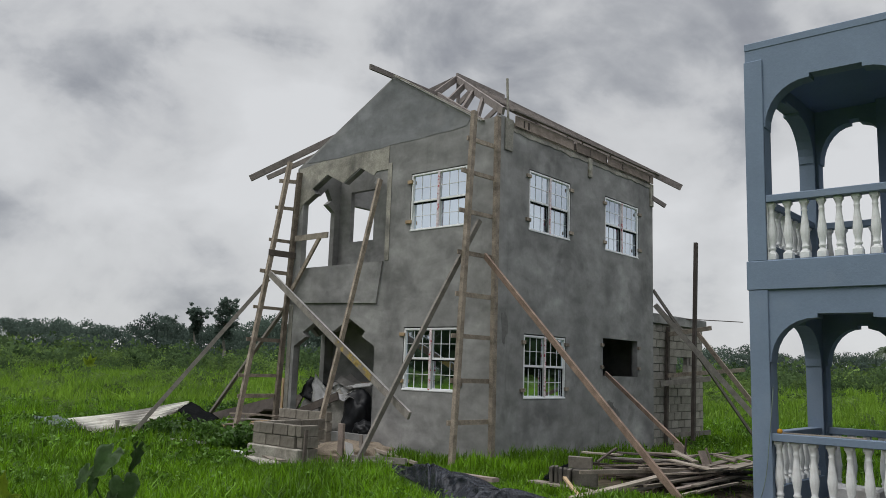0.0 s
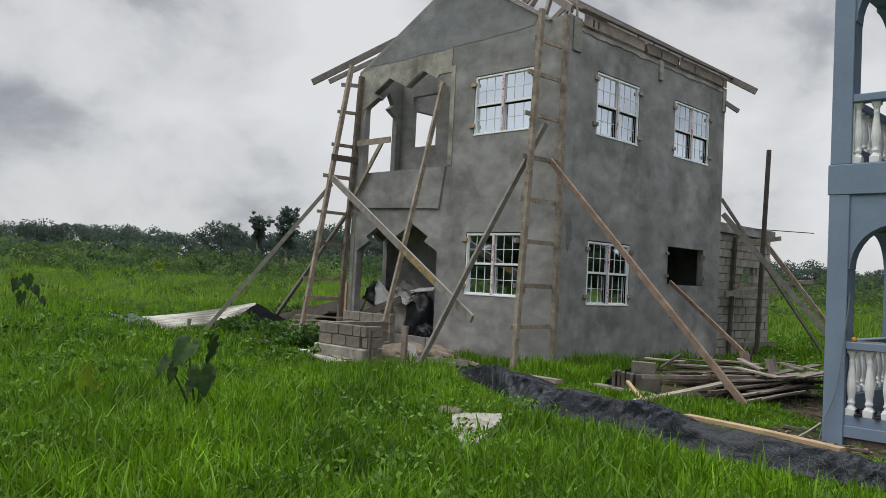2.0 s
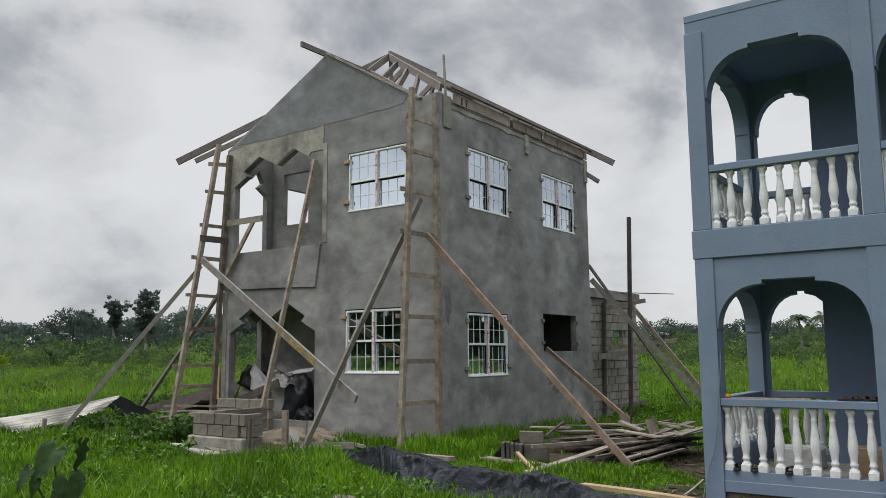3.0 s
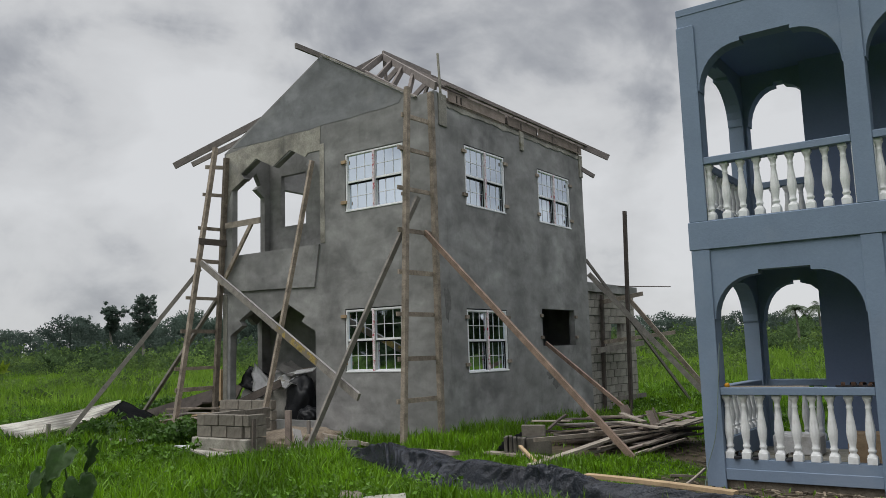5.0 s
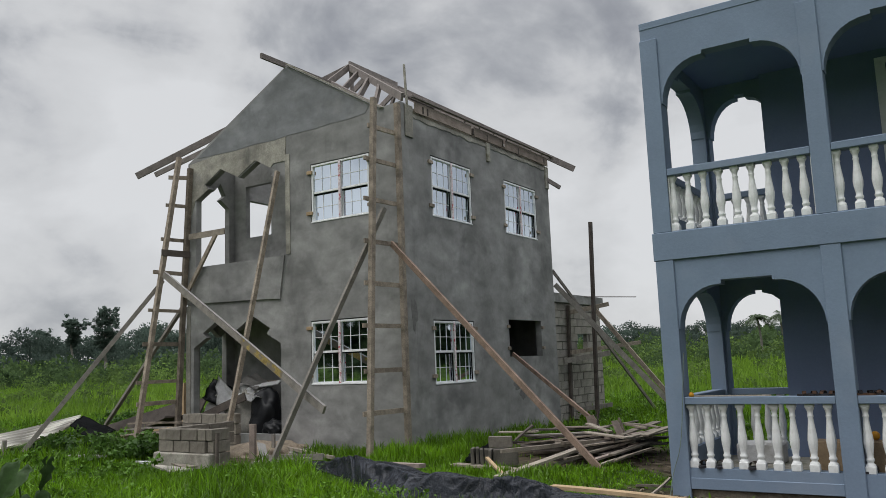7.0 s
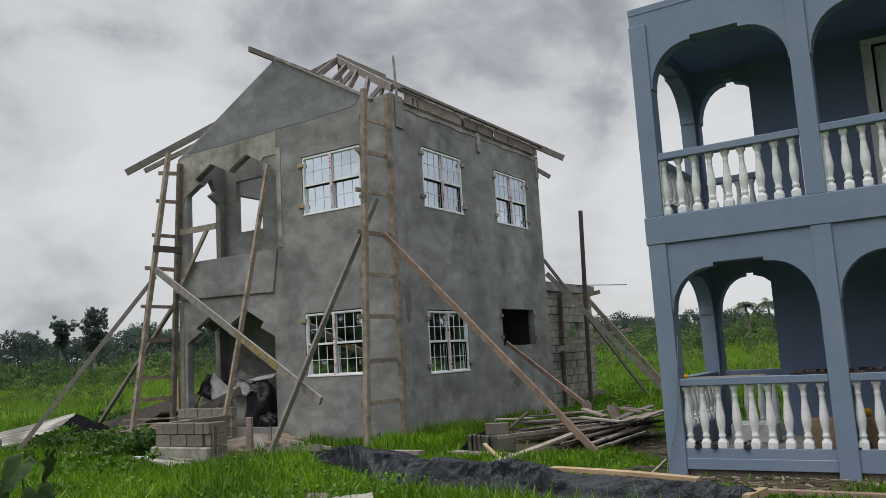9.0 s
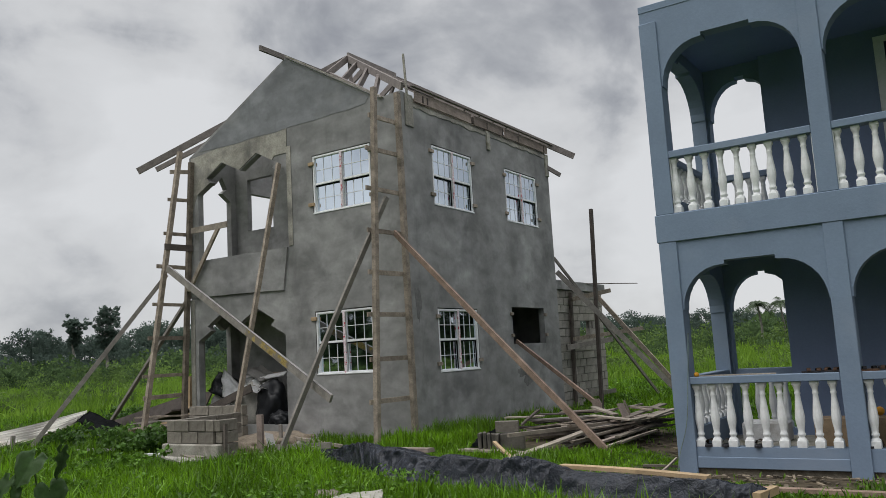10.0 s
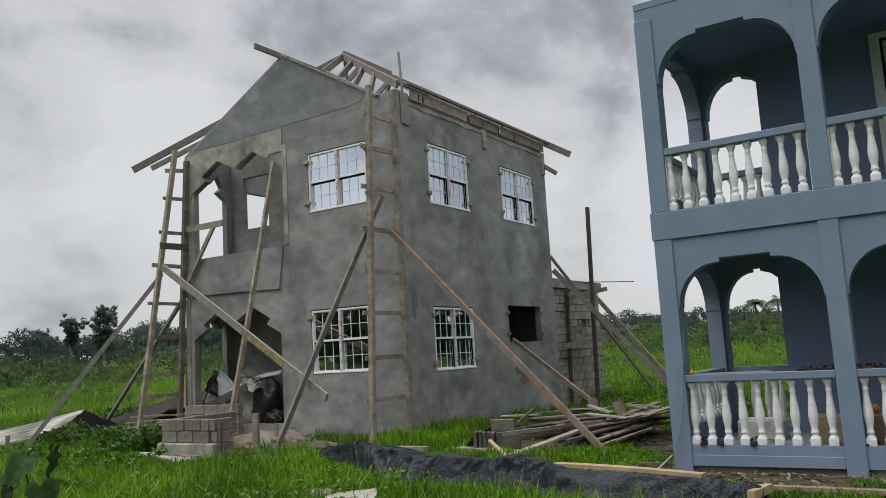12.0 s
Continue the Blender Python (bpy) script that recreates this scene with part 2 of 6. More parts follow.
LEAF_YOUNG = material("young_yellow_leaf", (0.28, 0.38, 0.04), 0.5, 0.2, 6, 30, 0.1, transl=0.5, spec=0.35)
STEM = material("green_stem", (0.06, 0.10, 0.03), 0.6, 0.2, 8, 30, 0.1)
GRASS = material("grass_blades", (0.080, 0.196, 0.007), 0.48, 0.4, 0.6, 3, 0.0, tint=(0.180, 0.350, 0.012), island=0.5, transl=0.35, spec=0.4)
MEADOW = material("meadow_grass", (0.125, 0.250, 0.026), 0.6, 0.35, 0.10, 1.5, 0.0, tint=(0.23, 0.385, 0.040), island=0.2, transl=0.35, spec=0.2)
SHRUB = material("shrub_leaves", (0.090, 0.152, 0.046), 0.75, 0.5, 0.22, 0.6, 0.0, tint=(0.205, 0.315, 0.080), island=0.15, transl=0.5, spec=0.2)
SHRUB_DARK = material("dark_shrub_leaves", (0.068, 0.118, 0.050), 0.8, 0.4, 0.15, 0.6, 0.0, tint=(0.120, 0.186, 0.074), island=0.14, transl=0.5, spec=0.1)
# Copy of the forest leaves with shade put into the colour for pane reflections.
WOODS_SHADED = material("shaded_forest_leaves", (0.045, 0.072, 0.034), 0.8, 0.3, 0.06, 0.5, 0.0, tint=(0.070, 0.105, 0.050), island=0.3, transl=0.2, spec=0.1)
# Distant forest leaves, made paler and bluer to paint in the haze.
WOODS_HAZED = material("hazed_forest_leaves", (0.094, 0.130, 0.112), 0.95, 0.35, 0.05, 0.4, 0.0, tint=(0.126, 0.172, 0.136), island=0.06, transl=0.5, spec=0.05)
HEAPWOOD = material("dry_sawn_timber", (0.262, 0.228, 0.188), 0.92, 0.3, 5, 50, 0.3, obj_random=0.35, spec=0.15)
DULLZINC = material("mossy_dull_zinc", (0.18, 0.235, 0.21), 0.6, 0.25, 4, 30, 0.1, stain=(0.13, 0.15, 0.12), stain_scale=3)
FOOTING = material("rough_footing_concrete", (0.315, 0.295, 0.255), 0.97, 0.3, 4, 30, 0.6, stain=(0.20, 0.185, 0.155), stain_scale=3, spec=0.1)
EARTHY = material("soil_stained_concrete", (0.17, 0.15, 0.12), 0.97, 0.4, 5, 30, 0.6, stain=(0.09, 0.075, 0.055), stain_scale=3, spec=0.1)
BARK = material("pale_bark", (0.20, 0.19, 0.165), 0.9, 0.25, 4, 20, 0.3)
PALMLEAF = material("palm_fronds", (0.06, 0.09, 0.04), 0.55, 0.3, 0.6, 3, 0.0, island=0.3, transl=0.2)
RUBBER = material("dark_shoe_fabric", (0.03, 0.03, 0.035), 0.8, 0.3, 20, 90, 0.2)
ORANGE = material("orange_plastic", (0.55, 0.26, 0.02), 0.45, 0.1, 10, 60, 0.05)
BROWNSHOE = material("dark_brown_leather", (0.10, 0.055, 0.035), 0.6, 0.3, 14, 60, 0.15)
TAN = material("tan_leather", (0.30, 0.22, 0.14), 0.6, 0.2, 12, 60, 0.1)
PLYWOOD = material("pale_fibre_board", (0.29, 0.28, 0.265), 0.9, 0.15, 3, 40, 0.15)


def ground_material():
    m = material("soil_and_thatch", (0.032, 0.066, 0.010), 0.95, 0.4, 1.2, 14, 0.6, tint=(0.048, 0.095, 0.014), spec=0.1)
    nt = m.node_tree
    b = nt.nodes["Principled BSDF"]
    old = b.inputs["Base Color"].links[0].from_socket
    at = nt.nodes.new("ShaderNodeAttribute")
    at.attribute_name = "bare"
    n = nt.nodes.new("ShaderNodeTexNoise")
    n.inputs["Scale"].default_value, n.inputs["Detail"].default_value = 6.0, 8.0
    r = nt.nodes.new("ShaderNodeValToRGB")
    r.color_ramp.elements[0].position, r.color_ramp.elements[0].color = 0.35, (0.045, 0.037, 0.026, 1)
    r.color_ramp.elements[1].position, r.color_ramp.elements[1].color = 0.7, (0.115, 0.092, 0.062, 1)
    tc = nt.nodes.new("ShaderNodeTexCoord")
    nt.links.new(tc.outputs["Object"], n.inputs["Vector"])
    nt.links.new(n.outputs["Fac"], r.inputs[0])
    mx = nt.nodes.new("ShaderNodeMix")
    mx.data_type = "RGBA"
    nt.links.new(at.outputs["Fac"], mx.inputs[0])
    nt.links.new(old, mx.inputs[6])
    nt.links.new(r.outputs[0], mx.inputs[7])
    nt.links.new(mx.outputs[2], b.inputs["Base Color"])
    return m


def glass_material():
    m = bpy.data.materials.new("reflective_glass")
    m.use_nodes = True
    nt = m.node_tree
    b = nt.nodes["Principled BSDF"]
    b.inputs["Base Color"].default_value = (0.74, 0.82, 0.90, 1)
    b.inputs["Metallic"].default_value = 1.0
    b.inputs["Roughness"].default_value = 0.03
    tc = nt.nodes.new("ShaderNodeTexCoord")
    n = nt.nodes.new("ShaderNodeTexNoise")
    n.inputs["Scale"].default_value = 2.0
    nt.links.new(tc.outputs["Object"], n.inputs["Vector"])
    bp = nt.nodes.new("ShaderNodeBump")
    bp.inputs["Strength"].default_value, bp.inputs["Distance"].default_value = 0.05, 0.02
    nt.links.new(n.outputs["Fac"], bp.inputs["Height"])
    nt.links.new(bp.outputs[0], b.inputs["Normal"])
    return m


def corrugated_material(direction, pitch):
    """Weathered zinc sheet with dirt lying in its valleys."""
    m = material("dirty_zinc", (0.80, 0.78, 0.70), 0.55, 0.15, 4, 30, 0.1, stain=(0.50, 0.46, 0.39), stain_scale=2)
    nt = m.node_tree
    b = nt.nodes["Principled BSDF"]
    old = b.inputs["Base Color"].links[0].from_socket
    tc = nt.nodes.new("ShaderNodeTexCoord")
    dot = nt.nodes.new("ShaderNodeVectorMath")
    dot.operation = "DOT_PRODUCT"
    dot.inputs[1].default_value = direction
    nt.links.new(tc.outputs["Object"], dot.inputs[0])
    chain = dot.outputs["Value"]
    for op, v in (("MULTIPLY", 2 * math.pi / pitch), ("SINE", None), ("MULTIPLY_ADD", 0.5)):
        n = nt.nodes.new("ShaderNodeMath")
        n.operation = op
        nt.links.new(chain, n.inputs[0])
        if v is not None:
            n.inputs[1].default_value = v
            n.inputs[2].default_value = 0.35
        chain = n.outputs[0]
    mx = nt.nodes.new("ShaderNodeMix")
    mx.data_type, mx.clamp_factor = "RGBA", True
    nt.links.new(chain, mx.inputs[0])
    nt.links.new(old, mx.inputs[6])
    mx.inputs[7].default_value = (0.17, 0.155, 0.125, 1)
    nt.links.new(mx.outputs[2], b.inputs["Base Color"])
    return m


SOIL = ground_material()
GLASS = glass_material()


# ---- mesh helpers ----
def part(name, bm, mat, parent=None, label="", smooth=False):
    """One mesh object from a bmesh, under its thing."""
    me = bpy.data.meshes.new(name)
    bmesh.ops.recalc_face_normals(bm, faces=bm.faces)
    bm.to_mesh(me)
    bm.free()
    me.materials.append(mat)
    if smooth:
        me.polygons.foreach_set("use_smooth", [True] * len(me.polygons))
    ob = new(name, me)
    if parent is not None:
        attach(ob, parent)
    if label:
        ob["label"] = label
    return ob


def attach(ob, parent):
    """Meshes are drawn in world places, so a part undoes the place of its thing's Empty."""
    ob.parent = parent
    if parent.parent is None:
        ob.matrix_parent_inverse = Matrix.Translation(-parent.location)
    return ob


def shared(name, me, parent, m):
    """A repeat of a piece that shares its mesh."""
    ob = attach(new(name, me), parent)
    ob.matrix_basis = m
    return ob


def empty(name, at=(0, 0, 0)):
    ob = new(name)
    ob.empty_display_size = 0.2
    ob.location = at
    return ob


def box(bm, lo, hi, bevel=0.0):
    c = [(a + b) / 2 for a, b in zip(lo, hi)]
    s = [abs(b - a) for a, b in zip(lo, hi)]
    r = bmesh.ops.create_cube(bm, size=1, matrix=Matrix.Translation(c) @ Matrix.Diagonal((*s, 1)))
    if bevel:
        edges = list({e for v in r["verts"] for e in v.link_edges})
        bmesh.ops.bevel(bm, geom=edges, offset=bevel, segments=1, affect="EDGES", profile=0.5)
    return r["verts"]


def box_bm(lo, hi, bevel=0.0):
    bm = bmesh.new()
    box(bm, lo, hi, bevel)
    return bm


def beam(bm, a, b, w=0.1, h=0.05, up=(0, 0, 1), bevel=0.004, bow=0.0):
    """A sawn board from a to b, w wide across 'up', h thick along it, slightly bowed."""
    a, b = Vector(a), Vector(b)
    d = (b - a)
    ln = d.length
    d.normalize()
    u = Vector(up)
    if abs(u.dot(d)) > 0.98:
        u = Vector((1, 0, 0))
    s = d.cross(u).normalized()
    u = s.cross(d).normalized()
    n = 5 if bow else 1
    rings = []
    for i in range(n + 1):
        f = i / n
        c = a + d * ln * f + u * bow * math.sin(math.pi * f)
        rings.append([bm.verts.new(c + s * sx * w / 2 + u * sz * h / 2) for sx, sz in ((-1, -1), (1, -1), (1, 1), (-1, 1))])
    for p, q in zip(rings, rings[1:]):
        for k in range(4):
            bm.faces.new((p[k], p[(k + 1) % 4], q[(k + 1) % 4], q[k]))
    bm.faces.new(rings[0][::-1])
    bm.faces.new(rings[-1])
    if bevel:
        vs = {v for r in rings for v in r}
        es = [e for e in bm.edges if e.verts[0] in vs and e.verts[1] in vs and len(e.link_faces) == 2 and e.calc_face_angle(0) > 0.8]
        bmesh.ops.bevel(bm, geom=es, offset=bevel, segments=1, affect="EDGES", profile=0.5)


def beam_bm(*args, **kw):
    bm = bmesh.new()
    beam(bm, *args, **kw)
    return bm


def panel_bm(outer, holes, depth, place):
    """A flat slab with real openings. outer, holes: outlines in (u, v); depth: thickness along n; place(u, v, n) gives the point."""
    bm = bmesh.new()
    edges = []
    for loop in (outer, *holes):
        vs = [bm.verts.new((u, v, 0)) for u, v in loop]
        edges += [bm.edges.new((vs[i], vs[(i + 1) % len(vs)])) for i in range(len(vs))]
    bmesh.ops.triangle_fill(bm, edges=edges, use_beauty=True, use_dissolve=False)
    bmesh.ops.dissolve_limit(bm, angle_limit=0.01, verts=bm.verts, edges=bm.edges)
    r = bmesh.ops.extrude_face_region(bm, geom=bm.faces[:])
    for g in r["geom"]:
        if isinstance(g, bmesh.types.BMVert):
            g.co.z += depth
    for v in bm.verts:
        v.co = Vector(place(v.co.x, v.co.y, v.co.z))
    return bm


def rect(u0, u1, v0, v1):
    return [(u0, v0), (u1, v0), (u1, v1), (u0, v1)]


def lathe_bm(profile, seg=14):
    bm = bmesh.new()
    rings = [[bm.verts.new((r * math.cos(2 * math.pi * k / seg), r * math.sin(2 * math.pi * k / seg), z)) for k in range(seg)] for r, z in profile]
    for p, q in zip(rings, rings[1:]):
        for k in range(seg):
            bm.faces.new((p[k], p[(k + 1) % seg], q[(k + 1) % seg], q[k]))
    bm.faces.new(rings[0][::-1])
    bm.faces.new(rings[-1])
    return bm


def smooth01(x, a, b):
    t = min(1.0, max(0.0, (x - a) / (b - a)))
    return t * t * (3 - 2 * t)


def ground_z(x, y):
    near = max(0.0, 1 - max(0.0, math.hypot(x, y) - 15) / 25)
    low = smooth01(x, 4.0, 5.2) * smooth01(y, -3.0, -1.9) * (1 - smooth01(y, 6, 12)) * (1 - smooth01(x, 20, 28))
    return -0.25 * low + near * 0.05 * (noise.noise((x * 0.5, y * 0.5, 3.0)) - 0.1)


# ---- ground ----
def build_ground():
    xs = sorted({round(v, 3) for v in (*np.arange(-14, 13, 0.3), *np.arange(-60, 60, 4.0), *(s * d for s in (-1, 1) for d in (80, 120, 200, 400, 900, 2000)))})
    ys = sorted({round(v, 3) for v in (*np.arange(-10, 9, 0.3), *np.arange(-60, 60, 4.0), *(s * d for s in (-1, 1) for d in (80, 120, 200, 400, 900, 2000)))})
    verts = [(x, y, ground_z(x, y)) for y in ys for x in xs]
    n = len(xs)
    faces = [(j * n + i, j * n + i + 1, (j + 1) * n + i + 1, (j + 1) * n + i) for j in range(len(ys) - 1) for i in range(n - 1)]
    me = bpy.data.meshes.new("ground")
    me.from_pydata(verts, [], faces)
    me.materials.append(SOIL)
    me.polygons.foreach_set("use_smooth", [True] * len(faces))
    bare = me.attributes.new("bare", "FLOAT", "POINT")
    bare.data.foreach_set("value", [bare_soil(x, y) for x, y, z in verts])
    return tagged(new("ground", me), "damp soil under rough green grass", "ground", kind="structure")


def bare_soil(x, y):
    """Where the grass is worn away: between the houses, round the timber heap and under the porch steps."""
    wob = 0.35 * noise.noise((x * 0.9, y * 0.9, 0.0))
    a = 1 - smooth01(math.hypot((x - 6.3) / 2.1, (y + 2.35) / 1.45) + wob, 0.7, 1.1)
    b = 1 - smooth01(math.hypot((x - 3.3) / 1.7, (y - 0.4) / 1.7) + wob, 0.75, 1.1)
    c = smooth01(x, 5.0, 5.6) * (1 - smooth01(x, 14, 15)) * smooth01(y + 0.4 * wob, -3.5, -2.9) * (1 - smooth01(y, -1.0, -0.5))
    d = 1 - smooth01(math.hypot((x + 2.3) / 1.7, (y + 1.4) / 1.25) + wob, 0.7, 1.1)
    e = 0.7 * smooth01(x, -0.3, 0.1) * (1 - smooth01(x + 1.5 * wob, 0.9, 2.2)) * smooth01(y, 0.2, 1.2) * (1 - smooth01(y, 6.5, 8.0))
    return max(a, b, c, d, e)


build_ground()

# ---- the unfinished concrete house ----
HW, HL, WT = 6.05, 6.35, 0.15          # width, length, wall thickness


def front(u, v, n):
    return (u, -n, v)


def side(u, v, n):
    return (n, u, v)


def stepped_arch(u0, u1, v0, rise):
    """Outline of a door-high opening whose head has two pointed lobes with notches."""
    c, k = (u0 + u1) / 2, (u1 - u0) / 2.76
    head = [(1.38, 0.0), (0.96, 0.21), (1.07, 0.32), (0.54, 0.60), (0.0, 0.32)]
    right = [(c + a * k, rise + b) for a, b in head]
    left = [(c - a * k, rise + b) for a, b in head[-2::-1]]
    return [(u0, v0), (u1, v0)] + right + left


def add_window(house, place, u0, u1, v0, v1, muntins=True, inset=0.045):
    """Double window: white frame, taped mullion, four sashes with thin glazing bars, panes and wooden wedges."""
    def slab(a, b, c, d, n0, n1, bevel=0.004):
        bm = bmesh.new()
        p, q = place(a, c, n0), place(b, d, n1)
        box(bm, [min(i, j) for i, j in zip(p, q)], [max(i, j) for i, j in zip(p, q)], bevel)
        return bm

    f = 0.034
    u0, u1, v1 = u0 + 0.018, u1 - 0.018, v1 - 0.022      # packing gap left open round the frame
    um, vm = (u0 + u1) / 2, v0 + (v1 - v0) * 0.5
    bm = panel_bm(rect(u0, u1, v0, v1), [rect(u0 + f, um - 0.012, v0 + f, v1 - f), rect(um + 0.012, u1 - f, v0 + f, v1 - f)], 0.07,
                  lambda u, v, n: place(u, v, n - inset - 0.03))
    win = part("window", bm, WHITE, house, "white vinyl double window with thin glazing bars")
    part("mullion", slab(um - 0.03, um + 0.03, v0 + 0.01, v1 - 0.01, -inset + 0.03, -inset + 0.05), TAPE, win, "mullion still wrapped in red printed tape")
    part("sill", slab(u0 - 0.012, u1 + 0.012, v0 - 0.012, v0 + 0.016, -0.06, 0.012), WHITE, win, "thin white sill")
    for a, b in ((u0 + f, um - 0.03), (um + 0.03, u1 - f)):
        part("meeting_rail", slab(a, b, vm - 0.012, vm + 0.018, -inset - 0.02, -inset + 0.022), WHITE, win)
        # Black strips draw the rail's dark shadow line along with the gasket.
        part("gasket", slab(a, b, vm - 0.036, vm - 0.0125, -inset - 0.02, -inset + 0.004, 0), BLACKCLOTH, win, "black rubber gasket with the rail's shadow drawn in")
        part("gasket", slab(b - 0.016, b - 0.001, v0 + f, vm - 0.037, -inset - 0.02, -inset + 0.004, 0), BLACKCLOTH, win)
        for c, d, n in ((v0 + f, vm - 0.02, -inset - 0.035), (vm + 0.02, v1 - f, -inset - 0.005)):
            part("sash", panel_bm(rect(a, b, c, d), [rect(a + 0.013, b - 0.013, c + 0.013, d - 0.013)], 0.02, lambda u, v, k: place(u, v, n + k)), WHITE, win)
            part("pane", slab(a + 0.008, b - 0.008, c + 0.008, d - 0.008, n + 0.003, n + 0.009, 0), GLASS, win, "reflective window glass")
            if muntins:
                for i in (1, 2):
                    x = a + (b - a) * i / 3
                    part("glazing_bar", slab(x - 0.0055, x + 0.0055, c + 0.012, d - 0.012, n + 0.011, n + 0.017, 0), WHITE, win)
                y = (c + d) / 2
                part("glazing_bar", slab(a + 0.012, b - 0.012, y - 0.0055, y + 0.0055, n + 0.011, n + 0.018, 0), WHITE, win)
    for u, s in ((u0, -1), (u1, 1)):
        for v in (v0 + 0.17, v1 - 0.15):
            v += random.uniform(-0.03, 0.03)
            a, b = u - s * 0.03, u + s * random.uniform(0.09, 0.13)
            part("wedge", slab(min(a, b), max(a, b), v - 0.035, v + 0.035, -0.03, 0.035, 0.004), TIMBER_NEW if s < 0 and place is front else TIMBER, win, "small wooden wedge")
    return win


def build_house():
    house = tagged(empty("concrete_house", (-3, 3.2, 0)), "unfinished two-storey grey cement-rendered house without roof covering", "house")
    w_f1, w_f0 = (-2.30, -0.78, 4.49, 5.70), (-2.355, -0.88, 1.26, 2.51)
    w_r1, w_r2, w_r0 = (0.98, 2.52, 4.47, 5.70), (3.985, 5.605, 4.47, 5.715), (0.88, 2.385, 1.185, 2.42)
    hole = (3.91, 5.53, 1.66, 2.49)
    up = stepped_arch(-5.77, -3.0, 3.9, 5.44)
    low = stepped_arch(-5.83, -3.18, 0.28, 2.11)
    outline = [(-HW, -0.3), (0, -0.3), (0, 6.56), (-0.5, 6.53), (-2.93, 7.97), (-HW, 6.33)]
    bm = panel_bm(outline, [rect(*w_f1), rect(*w_f0), up, low], WT, lambda u, v, n: front(u, v, n - WT))
    part("front_wall", bm, PLASTER, house, "grey cement-rendered gable wall with stepped porch arches")
    bm = panel_bm(rect(WT * 0, HL, -0.3, 6.4), [rect(*w_r1), rect(*w_r2), rect(*w_r0), rect(*hole)], WT, lambda u, v, n: side(u + WT + 0.001 if u < 1e-6 else u, v, n - WT))
    part("side_wall", bm, PLASTER, house, "grey cement-rendered side wall with blotchy damp stains")
    def notched(v0, rise, head):
        return [(0.22, v0), (head[0][0], v0)] + [(a, rise + b) for a, b in head]

    s_up = notched(3.6, 5.43, [(1.09, 0.0), (0.83, 0.17), (0.98, 0.29), (0.83, 0.56), (0.61, 0.33), (0.51, 0.38), (0.53, 0.46), (0.25, 0.01)])
    s_low = notched(0.28, 2.05, [(1.0, 0.0), (0.995, 0.44), (0.83, 0.31), (0.56, 0.53), (0.326, 0.40), (0.24, 0.05)])
    bm = panel_bm(rect(WT + 0.001, HL, -0.3, 6.33), [s_up, s_low, rect(1.55, 2.9, 4.4, 5.72)], WT, lambda u, v, n: (-HW + n, u, v))
    part("side_wall", bm, PLASTER, house, "far side wall with stepped porch arches")
    bm = panel_bm(rect(-HW + WT + 0.001, -WT - 0.001, -0.3, 6.4), [rect(-4.6, -3.1, 4.4, 5.7)], WT, lambda u, v, n: (u, HL - WT + n, v))
    part("back_wall", bm, PLASTER, house)
    bm = panel_bm(rect(-HW + WT + 0.001, -3.0, 0.25, 6.6), [rect(-5.5, -4.67, 4.68, 5.92)], 0.13, lambda u, v, n: (u, 1.25 + n, v))
    part("porch_wall", bm, PLASTER, house, "recessed porch wall with a square opening")
    part("partition_wall", box_bm((-3.0 + 0.001, WT + 0.001, 0.25), (-2.87, 3.4, 6.6)), PLASTER, house)
    part("floor_slab", box_bm((-HW + 0.02, 0.02, -0.3), (-0.02, HL - 0.02, 0.26)), PLASTER, house)
    part("upper_floor_slab", box_bm((-HW + WT + 0.001, WT + 0.001, 3.0), (-WT - 0.001, HL - WT - 0.001, 3.15)), PLASTER, house)
    # balcony parapet, a finger proud of the wall, with a ragged lower edge
    bm = panel_bm([(-5.86, 3.09), (-5.2, 3.075), (-4.4, 3.06), (-3.6, 3.035), (-3.16, 3.015), (-3.16, 3.05), (-3.02, 3.9), (-5.76, 3.9)], [], 0.04, lambda u, v, n: front(u, v, n + 0.002))
    part("balcony_parapet", bm, PLASTER, house, "grey rendered balcony parapet")
    bm = panel_bm([(-5.98, 5.0), (-5.80, 5.42), (-5.36, 5.64), (-5.46, 5.77), (-4.97, 6.05), (-4.41, 5.775), (-3.88, 6.06), (-3.42, 5.82), (-3.34, 5.9), (-2.99, 5.9), (-2.97, 6.42), (-3.3, 6.385), (-3.9, 6.40), (-4.5, 6.37), (-5.1, 6.385), (-5.98, 6.30)], [], 0.012, lambda u, v, n: front(u, v, n + 0.002))
    part("bare_patch", bm, BEIGE, house, "rough unrendered concrete band over the balcony arches")
    bm = panel_bm([(-0.85, 6.49), (-1.3, 6.455), (-1.7, 6.46), (-2.1, 6.43), (-2.9, 6.435), (-3.3, 6.40), (-3.9, 6.42), (-4.5, 6.385), (-5.1, 6.40), (-5.75, 6.415), (-2.93, 7.93), (-0.75, 6.62)], [], 0.003, lambda u, v, n: front(u, v, n + 0.003))
    part("gable_render", bm, PLASTER_DAMP, house, "darker fresh render on the gable")
    part("corner_bead", box_bm((-3.0, -0.014, 3.92), (-2.87, -0.004, 6.03), 0.004), BEIGE, house, "vertical rough strip beside the balcony")
    part("column_edge", box_bm((-6.07, -0.02, 0.2), (-5.93, 0.02, 3.05), 0.008), RAW, house, "rough unrendered column edge")
    # hanging strip of mortar and the tie rod at the eaves
    part("mortar_strip", box_bm((-0.02, 3.22, 5.99), (0.045, 3.36, 6.42), 0.01), PALE, house, "pale hanging strip at the eaves")
    part("mortar_strip", box_bm((-0.02, 6.18, 5.85), (0.04, 6.34, 6.42), 0.01), PALE, house)
